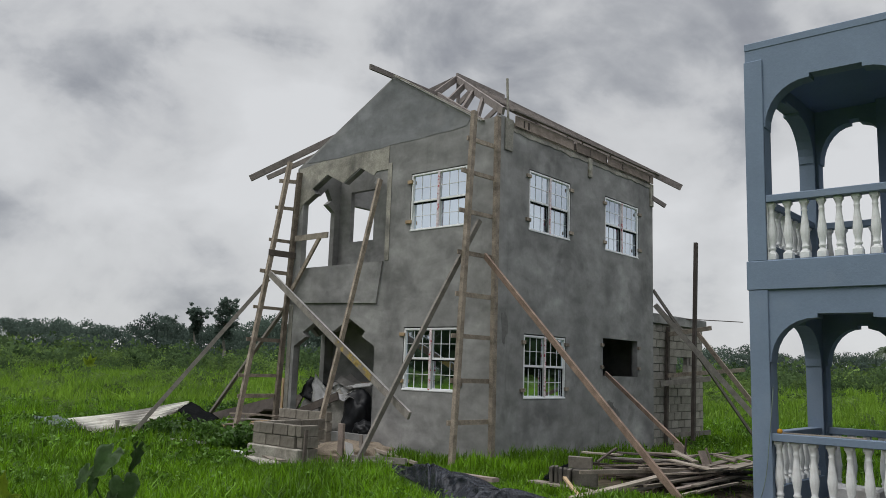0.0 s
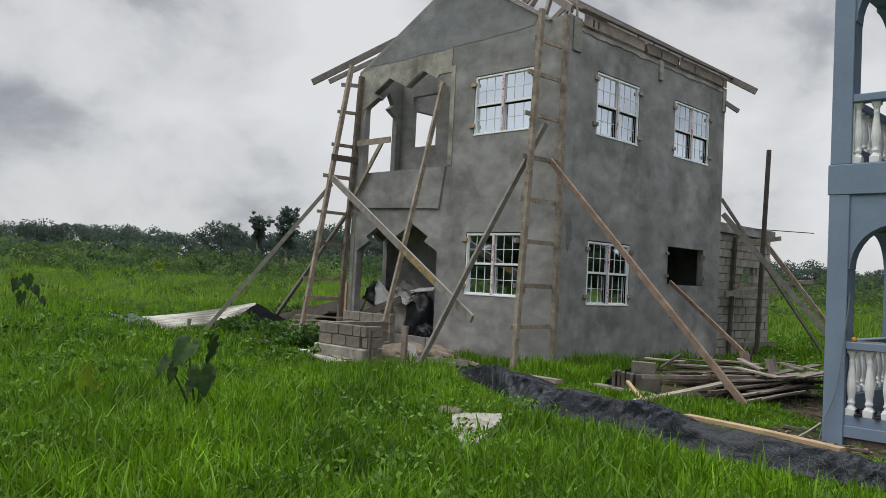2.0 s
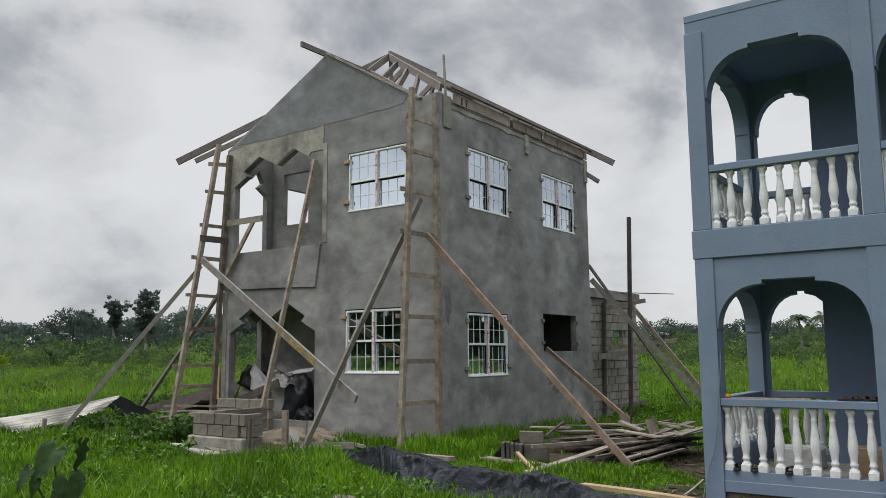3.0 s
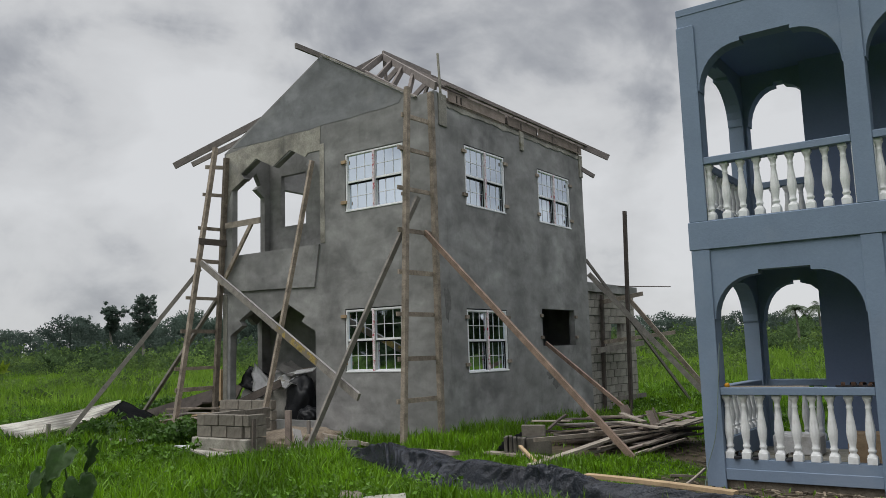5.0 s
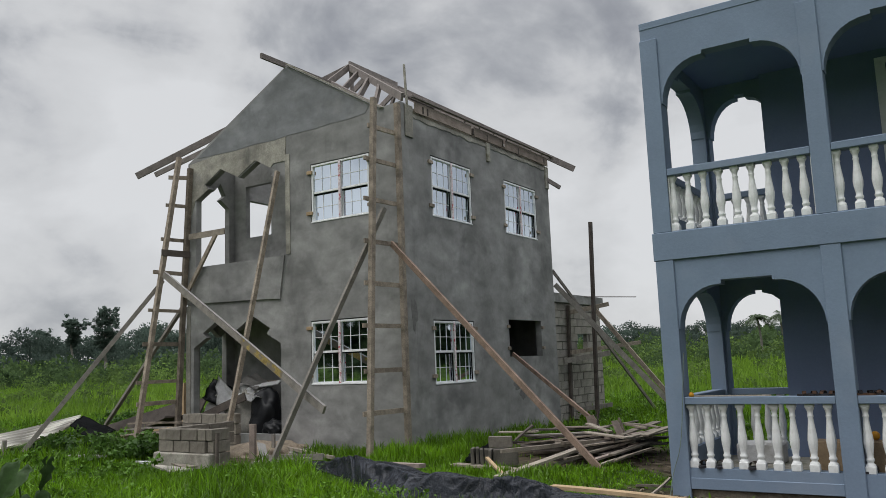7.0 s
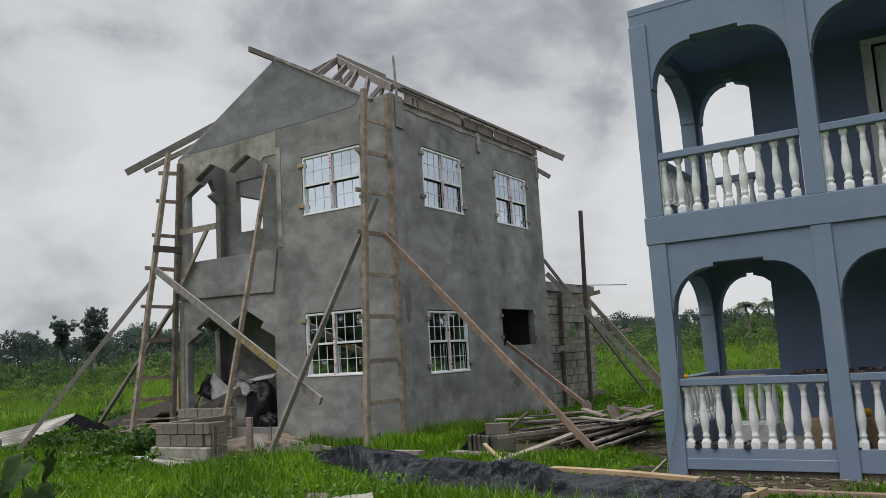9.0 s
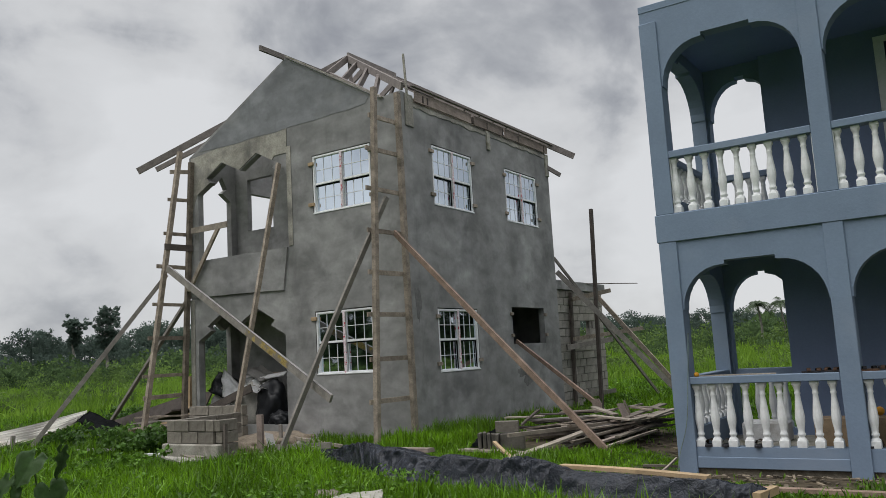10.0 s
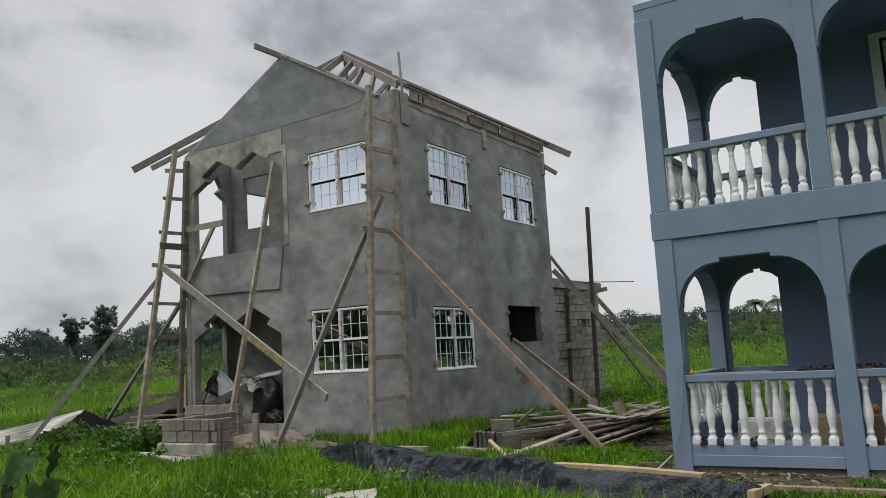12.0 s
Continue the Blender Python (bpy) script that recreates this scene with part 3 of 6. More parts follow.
    part("mortar_patch", box_bm((0.001, 0.12, 5.9), (0.03, 0.38, 6.54), 0.008), BEIGE, house)
    part("starter_bar", beam_bm((0.02, 0.21, 6.4), (-0.02, 0.20, 7.35), 0.035, 0.035), PALE, house, "pale thin upright pole at the roof corner")
    add_window(house, front, *w_f1)
    add_window(house, front, *w_f0)
    add_window(house, side, *w_r1)
    add_window(house, side, *w_r2)
    add_window(house, side, *w_r0)
    for u, s in ((hole[0], -1), (hole[1], 1)):
        for v in (1.85, 2.33):
            part("wedge", box_bm((-0.02, min(u, u + s * 0.1), v - 0.035), (0.04, max(u, u + s * 0.1), v + 0.035), 0.004), TIMBER, house, "small wooden wedge")
    crack(house, [(0.4, 6.36), (1.6, 6.33), (3.2, 6.35), (5.0, 6.36), (6.3, 6.38)], RAW, 0.02)
    edge = [(0.36 + 5.97 * k / 90, 6.315 + 0.05 * noise.noise((k * 0.17, 3.0, 0.0)) + 0.03 * noise.noise((k * 0.7, 1.0, 0.0))) for k in range(91)]
    bm = panel_bm(edge + [(6.33, 6.399), (0.36, 6.399)], [], 0.014, lambda u, v, n: side(u, v, n + 0.002))
    part("ring_beam", bm, BEIGE, house, "rough unrendered ring beam edge")
    for place, u, v, ru, rv, mat, label, seed in (
            (side, 4.21, 1.02, 0.20, 0.10, PLASTER_WET, "dark damp splash", 1.0), (side, 4.46, 0.82, 0.17, 0.12, PLASTER_WET, "dark damp splash", 2.0),
            (side, 0.24, 2.55, 0.09, 0.32, PLASTER_WET, "dark damp run beside the scaffold", 3.0)):
        pts = []
        for k in range(30):
            a = 2 * math.pi * k / 30
            r = 1 + 0.55 * noise.noise((math.cos(a) * 1.6 + seed * 5, math.sin(a) * 1.6, seed)) + 0.25 * noise.noise((math.cos(a) * 5, math.sin(a) * 5 + seed, 2.0))
            pts.append((u + ru * r * math.cos(a), v + rv * r * math.sin(a)))
        part("plaster_smear", panel_bm(pts, [], 0.003, lambda p, q, n: place(p, q, n + 0.001)), mat, house, label)
    build_roof(house)
    return house


def crack(house, pts, mat, width=0.016):
    """A ragged ridge of mortar along a joint on the side wall."""
    bm = bmesh.new()
    for (y0, z0), (y1, z1) in zip(pts, pts[1:]):
        n = max(2, int(abs(y1 - y0) / 0.12))
        last = None
        for i in range(n + 1):
            f = i / n
            p = Vector((0.004, y0 + (y1 - y0) * f, z0 + (z1 - z0) * f + random.uniform(-0.02, 0.02)))
            if last is not None:
                beam(bm, last, p, 0.012, width * random.uniform(0.5, 1.4), bevel=0)
            last = p
    part("mortar_joint", bm, mat, house, "ragged mortar joint under the eaves")


def build_roof(house):
    pk, pb = Vector((-3.05, 2.24, 8.69)), Vector((-3.05, 4.15, 8.69))

    def timber(name, a, b, w, h, label="", **kw):
        return part(name, beam_bm(a, b, w, h, **kw), ROOFWOOD, house, label)

    timber("ridge_board", pk, pb, 0.05, 0.16, "weathered ridge board")
    down = Vector((0, 0, -0.07))
    hips = ((pk, Vector((0.12, -0.09, 6.63))), (pk, Vector((-6.98, -0.70, 6.12))), (pb, Vector((0.56, 6.81, 6.42))), (pb, Vector((-6.9, 7.0, 6.15))))
    for a, b in hips:
        timber("hip_rafter", a + down, b + down * 0.6, 0.05, 0.15, "long weathered hip rafter")
    # shorter boards nailed under the overhanging hips
    timber("eave_board", (-6.65, -0.45, 6.10), (-5.2, 0.62, 6.98), 0.05, 0.11)
    timber("eave_board", (-0.1, 6.1, 6.2), (0.24, 6.57, 5.90), 0.05, 0.10)
    k = (8.69 - 6.74) / 3.05
    for i, y in enumerate(np.arange(2.3, 4.2, 0.62)):
        timber("rafter", (-3.05, y, 8.60), (0.02, y, 6.64), 0.05, 0.13)
        if i % 2:
            timber("rafter", (-3.05, y, 8.60), (-6.5, y, 6.36), 0.05, 0.13)
    # jack rafters on both long sides
    for y in (4.75, 5.35, 5.95):
        f = (y - 4.15) / 2.66
        for sx, ex in ((1, 0.03), (-1, -6.4)):
            hx, hz = -3.05 + sx * f * 3.6, 8.60 - f * 2.25
            if sx * (ex - hx) > 0.1:
                timber("jack_rafter", (hx, y, hz), (ex, y, 6.62 if sx > 0 else 6.38), 0.05, 0.12)
    # front slope: jack rafters from the hip down to the valley of the gable
    valley = Vector((-3.0, 1.5, 8.0))
    vr, vl = Vector((-0.50, 0.22, 6.50)), Vector((-5.4, 0.1, 6.65))
    timber("valley_rafter", valley, vr, 0.05, 0.13, "valley rafter behind the gable")
    timber("valley_rafter", valley, vl, 0.05, 0.13)
    for x in (-2.4, -1.7, -1.05):
        f = (x + 3.05) / 3.15
        g = (x + 3.0) / 2.38
        top = Vector((x, 2.24 - 2.33 * f, 8.60 - 2.04 * f))
        timber("jack_rafter", top, valley.lerp(vr, g), 0.06, 0.12)
    for x in (-3.6, -4.2, -4.8):
        f = (-3.05 - x) / 3.93
        g = (-3.0 - x) / 2.4
        timber("jack_rafter", Vector((x, 2.24 - 2.94 * f, 8.60 - 2.57 * f)), valley.lerp(vl, g), 0.045, 0.12)
    timber("common_rafter", pk + Vector((0, 0.0, -0.06)), (-3.02, 1.42, 7.98), 0.05, 0.14)
    timber("king_post", (-3.05, 2.3, 8.6), (-3.0, 2.3, 7.0), 0.09, 0.05, "upright post under the roof peak")
    timber("gable_ridge", (-3.02, -0.66, 8.01), (-3.0, 1.5, 7.99), 0.05, 0.11, "ridge board jutting out over the gable")
    # light batten along the gable's rake
    part("rake_batten", beam_bm((-2.9, -0.03, 7.985), (-0.40, -0.03, 6.505), 0.07, 0.022), PALE, house, "pale batten along the gable")
    # wall plate, eaves planks and battens on the long side
    part("wall_plate", beam_bm((-0.09, 0.35, 6.47), (-0.09, 6.3, 6.47), 0.12, 0.12), BEIGE, house)
    for y0, y1 in ((0.42, 2.55), (2.68, 4.0), (4.06, 6.3)):
        part("eaves_plank", beam_bm((0.04, y0, 6.54), (0.04, y1, 6.54), 0.02, 0.21, bow=0.01), EAVES, house, "brown plank nailed along the eaves")
    for x, z, ov in ((0.10, 6.80, 6.72), (-0.75, 7.25, 5.95), (-1.6, 7.79, 5.2), (-2.4, 8.30, 4.6)):
        f = (x + 3.05) / 3.15
        part("batten", beam_bm((x, 2.62 - 2.36 * f, z - 0.10), (x, ov, z - 0.10), 0.07, 0.03), ROOFWOOD, house, "roof batten")
    for y in (0.70, 0.86, 2.62, 3.24, 3.95, 4.72, 6.1):
        part("rafter_tail", box_bm((-0.1, y - 0.02, 6.46), (0.062, y + 0.02, 6.60), 0.003), TIMBER_DARK, house, "dark sawn rafter end")


build_house()


# ---- block extension behind the house ----
def block_mesh(name, lx, ly, lz, mat=None):
    bm = box_bm((-lx / 2, -ly / 2, -lz / 2), (lx / 2, ly / 2, lz / 2), 0.006)
    me = bpy.data.meshes.new(name)
    bm.to_mesh(me)
    bm.free()
    me.materials.append(mat or BLOCK)
    return me


FULL, HALF = block_mesh("block", 0.384, 0.14, 0.184), block_mesh("half_block", 0.184, 0.14, 0.184)
FULL_PALE, HALF_PALE = block_mesh("pale_block", 0.384, 0.14, 0.184, BLOCK_PALE), block_mesh("pale_half_block", 0.184, 0.14, 0.184, BLOCK_PALE)


def block_wall(parent, a, direction, courses, length, gaps=(), z0=0.0, offset=0, kinds=(FULL, HALF)):
    """Stretcher-bond wall of separate blocks from a along a plan direction. gaps: openings (s0, s1, z0, z1)."""
    d = Vector((*direction, 0)).normalized()
    rz = math.atan2(d.y, d.x)
    for c in range(courses):
        s = 0.0
        first = (c + offset) % 2 == 1
        while s < length - 0.05:
            full = not first and s + 0.3 < length
            ln = 0.4 if full else 0.2
            first = False
            mid, z = s + ln / 2, z0 + 0.1 + 0.2 * c
            s += ln
            if any(g[0] < mid < g[1] and g[2] < z < g[3] for g in gaps):
                continue
            p = Vector(a) + d * mid + Vector((random.uniform(-0.01, 0.01), random.uniform(-0.01, 0.01), z + random.uniform(-0.005, 0.005)))
            shared("block", kinds[0] if full else kinds[1], parent, Matrix.Translation(p) @ Euler((0, 0, rz + random.uniform(-0.025, 0.025))).to_matrix().to_4x4())


def build_extension():
    ext = tagged(empty("block_extension", (-1.5, 8, 0)), "single-storey extension of bare grey concrete blocks", "extension")
    gap = (1.55, 2.3, 1.75, 2.25)
    bm = panel_bm(rect(6.36, 9.6, -0.3, 3.12), [rect(7.95, 8.62, 1.8, 2.2)], 0.1, lambda u, v, n: (-0.26 + n, u, v))
    part("mortar_core", bm, MORTAR, ext, "grey mortar joints")
    block_wall(ext, (-0.20, 6.37, 0), (0, 1), 15, 3.2, (gap,), 0.0, 0, (FULL_PALE, HALF_PALE))
    part("ring_beam", box_bm((-0.30, 6.36, 3.0), (-0.08, 9.75, 3.24), 0.01), PLASTER, ext, "cast concrete ring beam")
    bm = panel_bm(rect(-4.5, -0.27, -0.3, 3.1), [rect(-1.7, -0.5, 1.3, 2.6)], 0.12, lambda u, v, n: (u, 9.45 + n, v))
    part("end_wall", bm, MORTAR, ext)
    part("side_wall", box_bm((-4.5, 6.37, -0.3), (-4.38, 9.44, 3.1)), MORTAR, ext)


# ---- the blue-grey neighbouring house ----
BY, BT = -1.5, 0.22


def arch_head(u0, u1, spring, crown, s0, s1):
    """Flattened arch with a raised flat step in the middle, from u1 back to u0."""
    pts = []
    rise = crown - 0.05 - spring
    for i in range(9):
        a = math.pi / 2 * i / 8
        pts.append((s1 + (u1 - 0.015 - s1) * math.cos(a) ** 0.92, spring + rise * math.sin(a)))
    pts += [(s1, crown), (s0, crown)]
    for i in range(9):
        a = math.pi / 2 * (1 - i / 8)
        pts.append((s0 - (s0 - u0 - 0.015) * math.cos(a) ** 0.92, spring + rise * math.sin(a)))
    return [(u1, spring)] + pts + [(u0, spring)]


BALUSTER_PROFILE = [(0.052, 0.0), (0.055, 0.02), (0.055, 0.10), (0.038, 0.115), (0.034, 0.13), (0.046, 0.145), (0.046, 0.165), (0.036, 0.18), (0.040, 0.22), (0.054, 0.30), (0.058, 0.36),
                    (0.050, 0.44), (0.036, 0.55), (0.030, 0.62), (0.036, 0.635), (0.036, 0.65), (0.030, 0.66), (0.036, 0.70), (0.050, 0.73), (0.050, 0.76)]


def baluster_mesh():
    bm = lathe_bm(BALUSTER_PROFILE, 40)
    for v in bm.verts:
        flute = smooth01(v.co.z, 0.20, 0.26) * (1 - smooth01(v.co.z, 0.44, 0.56))
        k = 1 - 0.075 * flute * (0.5 - 0.5 * math.cos(10 * math.atan2(v.co.y, v.co.x)))
        v.co.x, v.co.y = v.co.x * k, v.co.y * k
    bmesh.ops.recalc_face_normals(bm, faces=bm.faces)
    box(bm, (-0.056, -0.056, 0), (0.056, 0.056, 0.085), 0.006)
    box(bm, (-0.05, -0.05, 0.735), (0.05, 0.05, 0.78), 0.006)
    me = bpy.data.meshes.new("baluster")
    bm.to_mesh(me)
    bm.free()
    me.materials.append(WHITEPAINT)
    for p in me.polygons:
        p.use_smooth = abs(p.normal.z) < 0.9 and p.area < 0.0012
    return me


def build_blue_house():
    house = tagged(empty("veranda_house", (7.5, 2, -0.25)), "two-storey blue-grey painted house with arched verandas and white balusters", "house")
    bx0, bx1, by1 = 5.22, 14.3, 0.78
    col = 0.23
    bays = [(5.45, 7.23), (7.46, 9.24), (9.47, 11.25), (11.48, 13.26)]
    levels = ((0.14, 1.91, 2.51, 1.03), (3.205, 4.965, 5.59, 4.05))     # panel top, spring, crown, rail top

    def place(u, v, n):
        return (u, BY + BT - n, v)

    holes = []
    for base, spring, crown, rail in levels:
        for u0, u1 in bays:
            holes.append([(u0, base), (u1, base)] + arch_head(u0, u1, spring, crown, (u0 + u1) / 2 - 0.31, (u0 + u1) / 2 + 0.31))
    part("front_wall", panel_bm(rect(bx0, bx1, -0.12, 6.13), holes, BT, place), BLUE, house, "blue-grey painted wall with stepped arches")
    # side wall with one arch a storey, and the back arch beside the rooms
    sides = []
    for base, spring, crown, rail in levels:
        sides.append([(-1.22, base + 0.22), (0.69, base + 0.22)] + arch_head(-1.22, 0.69, spring, crown, -0.55, 0.02))
    part("side_wall", panel_bm(rect(BY + BT + 0.001, by1, -0.12, 6.1), sides, BT, lambda u, v, n: (bx0 + n, u, v)), BLUE, house)
    backs = []
    for base, spring, crown, rail in levels:
        rise = crown - 0.05 - spring
        arc = [(6.33, spring + rise * 0.72), (6.2, spring + rise * 0.92), (6.06, crown - 0.05), (6.06, crown), (5.92, crown)]
        arc += [(5.92 - 0.42 * math.sin(math.pi / 2 * i / 7), spring + rise * math.cos(math.pi / 2 * i / 7)) for i in range(8)] + [(5.475, spring)]
        backs.append([(5.475, base), (6.33, base)] + arc)
    part("back_wall", panel_bm(rect(bx0, 6.6, -0.12, 6.1), backs, BT, lambda u, v, n: (u, by1 + 0.001 + n, v)), BLUE, house, "painted veranda end wall with an arch")
    part("room_wall", panel_bm(rect(6.33, bx1, -0.12, 6.1), [rect(7.95, 8.9, 3.1, 5.62), rect(8.0, 8.95, 0.1, 2.2)], 0.15, lambda u, v, n: (u, by1 - 0.16 + n, v)), BLUE_ROOM, house, "blue painted room wall with bluish shade tinted into the colour")
    part("room_side_wall", box_bm((6.601, by1 + 0.002, -0.12), (6.75, 8.0, 6.1)), BLUE, house)
    part("end_wall", box_bm((bx1 - 0.2, BY + BT + 0.001, -0.12), (bx1, 8.0, 6.1)), BLUE, house)
    part("rear_wall", box_bm((6.76, 7.8, -0.12), (bx1 - 0.21, 8.0, 6.1)), BLUE, house)
    for z0, z1 in ((-0.1, 0.05), (2.82, 3.0), (5.78, 5.95)):
        part("floor_slab", box_bm((bx0 + BT + 0.002, by1 - 0.16, z0), (6.328, by1 - 0.001, z1)), BLUE_SHADED, house)
        part("floor_slab", box_bm((bx0 + BT + 0.002, BY + BT + 0.002, z0), (bx1 - 0.21, by1 - 0.162, z1)), BLUE_SHADED, house)
        # Unseen pale sheet added over each slab to bounce light into the veranda.
        part("floor_screed", box_bm((bx0 + BT + 0.004, BY + BT + 0.004, z1 + 0.002), (bx1 - 0.22, by1 - 0.165, z1 + 0.012)), PALE, house, "unseen pale floor sheet added to bounce light")
    part("footing_wall", box_bm((bx0 + 0.03, BY + 0.035, -0.5), (bx1 - 0.03, BY + 0.16, -0.121), 0.01), EARTHY, house, "soil-stained footing under the veranda front")
    part("roof_slab", box_bm((6.76, by1 + 0.003, 5.9), (bx1 - 0.21, 7.79, 6.05)), BLUE, house)
    part("roof_edge", box_bm((bx0 - 0.006, BY - 0.008, 6.06), (bx1, BY + 0.05, 6.16), 0.006), BLUE, house, "plain painted roof edge band")
    part("roof_edge", box_bm((bx0 - 0.006, BY + 0.052, 6.06), (bx0 + 0.05, by1 + 0.2, 6.16), 0.006), BLUE, house)
    part("floor_band", box_bm((bx0 - 0.03, BY - 0.032, 2.82), (bx1, BY + 0.05, 3.195), 0.008), BLUE, house, "projecting painted floor band")
    part("floor_band", box_bm((bx0 - 0.032, BY + 0.052, 2.82), (bx0 + 0.05, by1 + 0.2, 3.195), 0.008), BLUE, house)
    for u0, u1 in [(bx0 - 0.01, 5.45)] + [(a[1], b[0]) for a, b in zip(bays, bays[1:])]:
        part("pilaster", box_bm((u0, BY - 0.025, -0.30), (u1, BY + 0.02, 2.818), 0.006), BLUE, house, "square painted pilaster")
        part("pilaster", box_bm((u0, BY - 0.025, 3.197), (u1, BY + 0.02, 5.898), 0.006), BLUE, house)
        part("footing", box_bm((u0 - 0.02, BY - 0.04, -0.5), (u1 + 0.02, BY + 0.2, -0.24), 0.02), BLUE, house)
    base_me = baluster_mesh()
    for base, spring, crown, rail in levels:
        for u0, u1 in bays:
            part("rail", box_bm((u0 + 0.002, BY - 0.02, rail - 0.095), (u1 - 0.002, BY + 0.15, rail), 0.008), BLUE, house, "painted handrail")
            if base > 1:
                for a, b in ((u0 + 0.001, u0 + 0.012), (u1 - 0.012, u1 - 0.001)):
                    part("jamb_lining", box_bm((a, BY + 0.012, base + 0.002), (b, BY + 0.2, rail - 0.1)), WHITEPAINT, house, "white painted jamb beside the balusters")
            n = 9
            for i in range(n):
                u = u0 + 0.045 + 0.2025 * i + (0.01 if base < 1 else 0.0)
                sc = (rail - 0.095 - base) / 0.78
                shared("baluster", base_me, house, Matrix.Translation((u, BY + 0.07, base)) @ Matrix.Diagonal((1, 1, sc, 1)))
        part("rail", box_bm((bx0 + 0.03, -1.22, rail - 0.095), (bx0 + 0.19, 0.69, rail), 0.008), BLUE, house)
        for i in range(9):
            shared("baluster", base_me, house, Matrix.Translation((bx0 + 0.11, -1.11 + i * 0.215, base + 0.22)) @ Matrix.Diagonal((1, 1, (rail - 0.315 - base) / 0.78, 1)))
        part("rail", box_bm((5.452, by1 + 0.03, rail - 0.095), (6.32, by1 + 0.19, rail), 0.008), BLUE, house)
        for i in range(4):
            shared("baluster", base_me, house, Matrix.Translation((5.56 + i * 0.2, by1 + 0.11, base)) @ Matrix.Diagonal((1, 1, (rail - 0.095 - base) / 0.78, 1)))
        if base < 1:
            part("plinth_ledge", box_bm((5.45, BY - 0.012, -0.12), (7.23, BY + 0.02, 0.02), 0.006), BLUE, house)
    for z0, z1 in ((3.1, 5.62), (0.1, 2.2)):
        d = part("door", box_bm((8.06, by1 - 0.12, z0), (8.84, by1 - 0.08, z1 - 0.08), 0.006), WHITEPAINT, house, "white panel door")
        part("door_frame", panel_bm(rect(7.9, 8.95, z0, z1 + 0.02), [rect(8.03, 8.87, z0 - 0.0 + 0.01, z1 - 0.06)], 0.05, lambda u, v, n: (u, by1 - 0.17 - n, v)), WHITEPAINT, d, "white painted door frame")
    return house


build_blue_house()
build_extension()

# ---- scaffolding, props and braces ----
def site_ladder(outer0, outer1, inner0, inner1, heights, label, thick=()):
    """Two upright boards with nailed rungs, standing square to the wall."""
    o0, o1, i0, i1 = (Vector(v) for v in (outer0, outer1, inner0, inner1))
    th = tagged(empty("ladder", o0), label, "ladder", "site-built timber ladders")
    part("post", beam_bm(o0, o1, 0.10, 0.085, up=(1, 0, 0)), TIMBER, th)
    part("post", beam_bm(i0, i1, 0.11, 0.085, up=(1, 0, 0)), TIMBER, th)
    for i, z in enumerate(heights):
        a, b = o0.lerp(o1, (z - o0.z) / (o1.z - o0.z)), i0.lerp(i1, (z - i0.z) / (i1.z - i0.z))
        d = (b - a).normalized()
        side_off = Vector((0.056 if z in thick else -0.056, 0, random.uniform(-0.02, 0.02)))
        h = 0.14 if z in thick else random.uniform(0.07, 0.09)
        part("rung", beam_bm(a - d * random.uniform(0.08, 0.2) + side_off, b + d * 0.06 + side_off, 0.035, h), TIMBER_DARK if z in thick else TIMBER, th)
    return th


def prop(name, a, b, w, h, mat, label, up=(0, 0, 1), bow=0.0, category="brace"):
    return tagged(part(name, beam_bm(a, b, w, h, up=up, bow=bow), mat), label, category)


site_ladder((-0.08, -1.08, -0.02), (-0.08, -0.72, 6.45), (0.0, -0.065, -0.02), (-0.03, -0.06, 6.5),
               (0.76, 1.5, 2.27, 3.04, 3.78, 4.54, 5.31, 5.94), "tall weathered timber ladder scaffold at the house corner")
site_ladder((-6.1, -1.3, -0.02), (-6.1, -0.22, 6.46), (-6.3, -0.07, 0.0), (-5.9, -0.07, 6.2),
               (0.96, 1.41, 2.21, 2.97, 3.77, 4.21, 4.53, 5.33, 5.99), "leaning grey timber ladder scaffold beside the porch", (4.21,))


def yellow_brace():
    a, b = Vector((-6.0, -0.68, 3.73)), Vector((-0.60, -1.62, 0.875))
    th = tagged(empty("paint_stained_brace", b), "long sloping timber brace stained with yellow paint", "brace")
    part("board", beam_bm(a, b, 0.05, 0.14), TIMBER_GREY, th)
    part("paint_smear", beam_bm(a.lerp(b, 0.55), a.lerp(b, 0.79), 0.054, 0.125), YELLOWPAINT, th, "smeared yellow paint")
    part("pale_edge", beam_bm(a.lerp(b, 0.02) + Vector((0, 0, 0.075)), b + Vector((0, 0, 0.075)), 0.05, 0.012), PLYWOOD, th, "pale strip along the upper edge")


yellow_brace()
prop("porch_prop", (-3.62, -1.08, 0.2), (-3.14, -0.09, 5.68), 0.10, 0.06, TIMBER, "reddish weathered timber prop against the balcony", up=(1, 0, 0), bow=0.02)
prop("raking_brace", (-1.40, -2.09, -0.03), (-0.06, -0.5, 4.42), 0.10, 0.05, TIMBER_GREY, "grey raking board standing in the grass", up=(1, 0, 0), bow=-0.03)
prop("raking_brace", (4.16, -1.17, -0.05), (-0.10, -0.28, 3.80), 0.05, 0.095, TIMBER_RED, "long brown raking board tied to the scaffold")
prop("raking_brace", (-7.66, -2.87, 0.0), (-6.24, -0.52, 3.62), 0.09, 0.09, TIMBER_GREY, "grey square pole leaning on the scaffold")
prop("raking_brace", (-9.95, 0.4, 0.0), (-6.3, 0.5, 3.60), 0.10, 0.06, TIMBER_GREY, "grey pole leaning on the house side")
prop("trestle_board", (-5.86, -0.12, 4.60), (-4.71, -0.12, 4.60), 0.035, 0.13, HEAPWOOD, "pale board nailed across the balcony column", category="board")
prop("short_strut", (-6.0, -0.11, 3.25), (-5.0, -0.11, 4.56), 0.05, 0.09, TIMBER, "short wooden strut below the cross board")
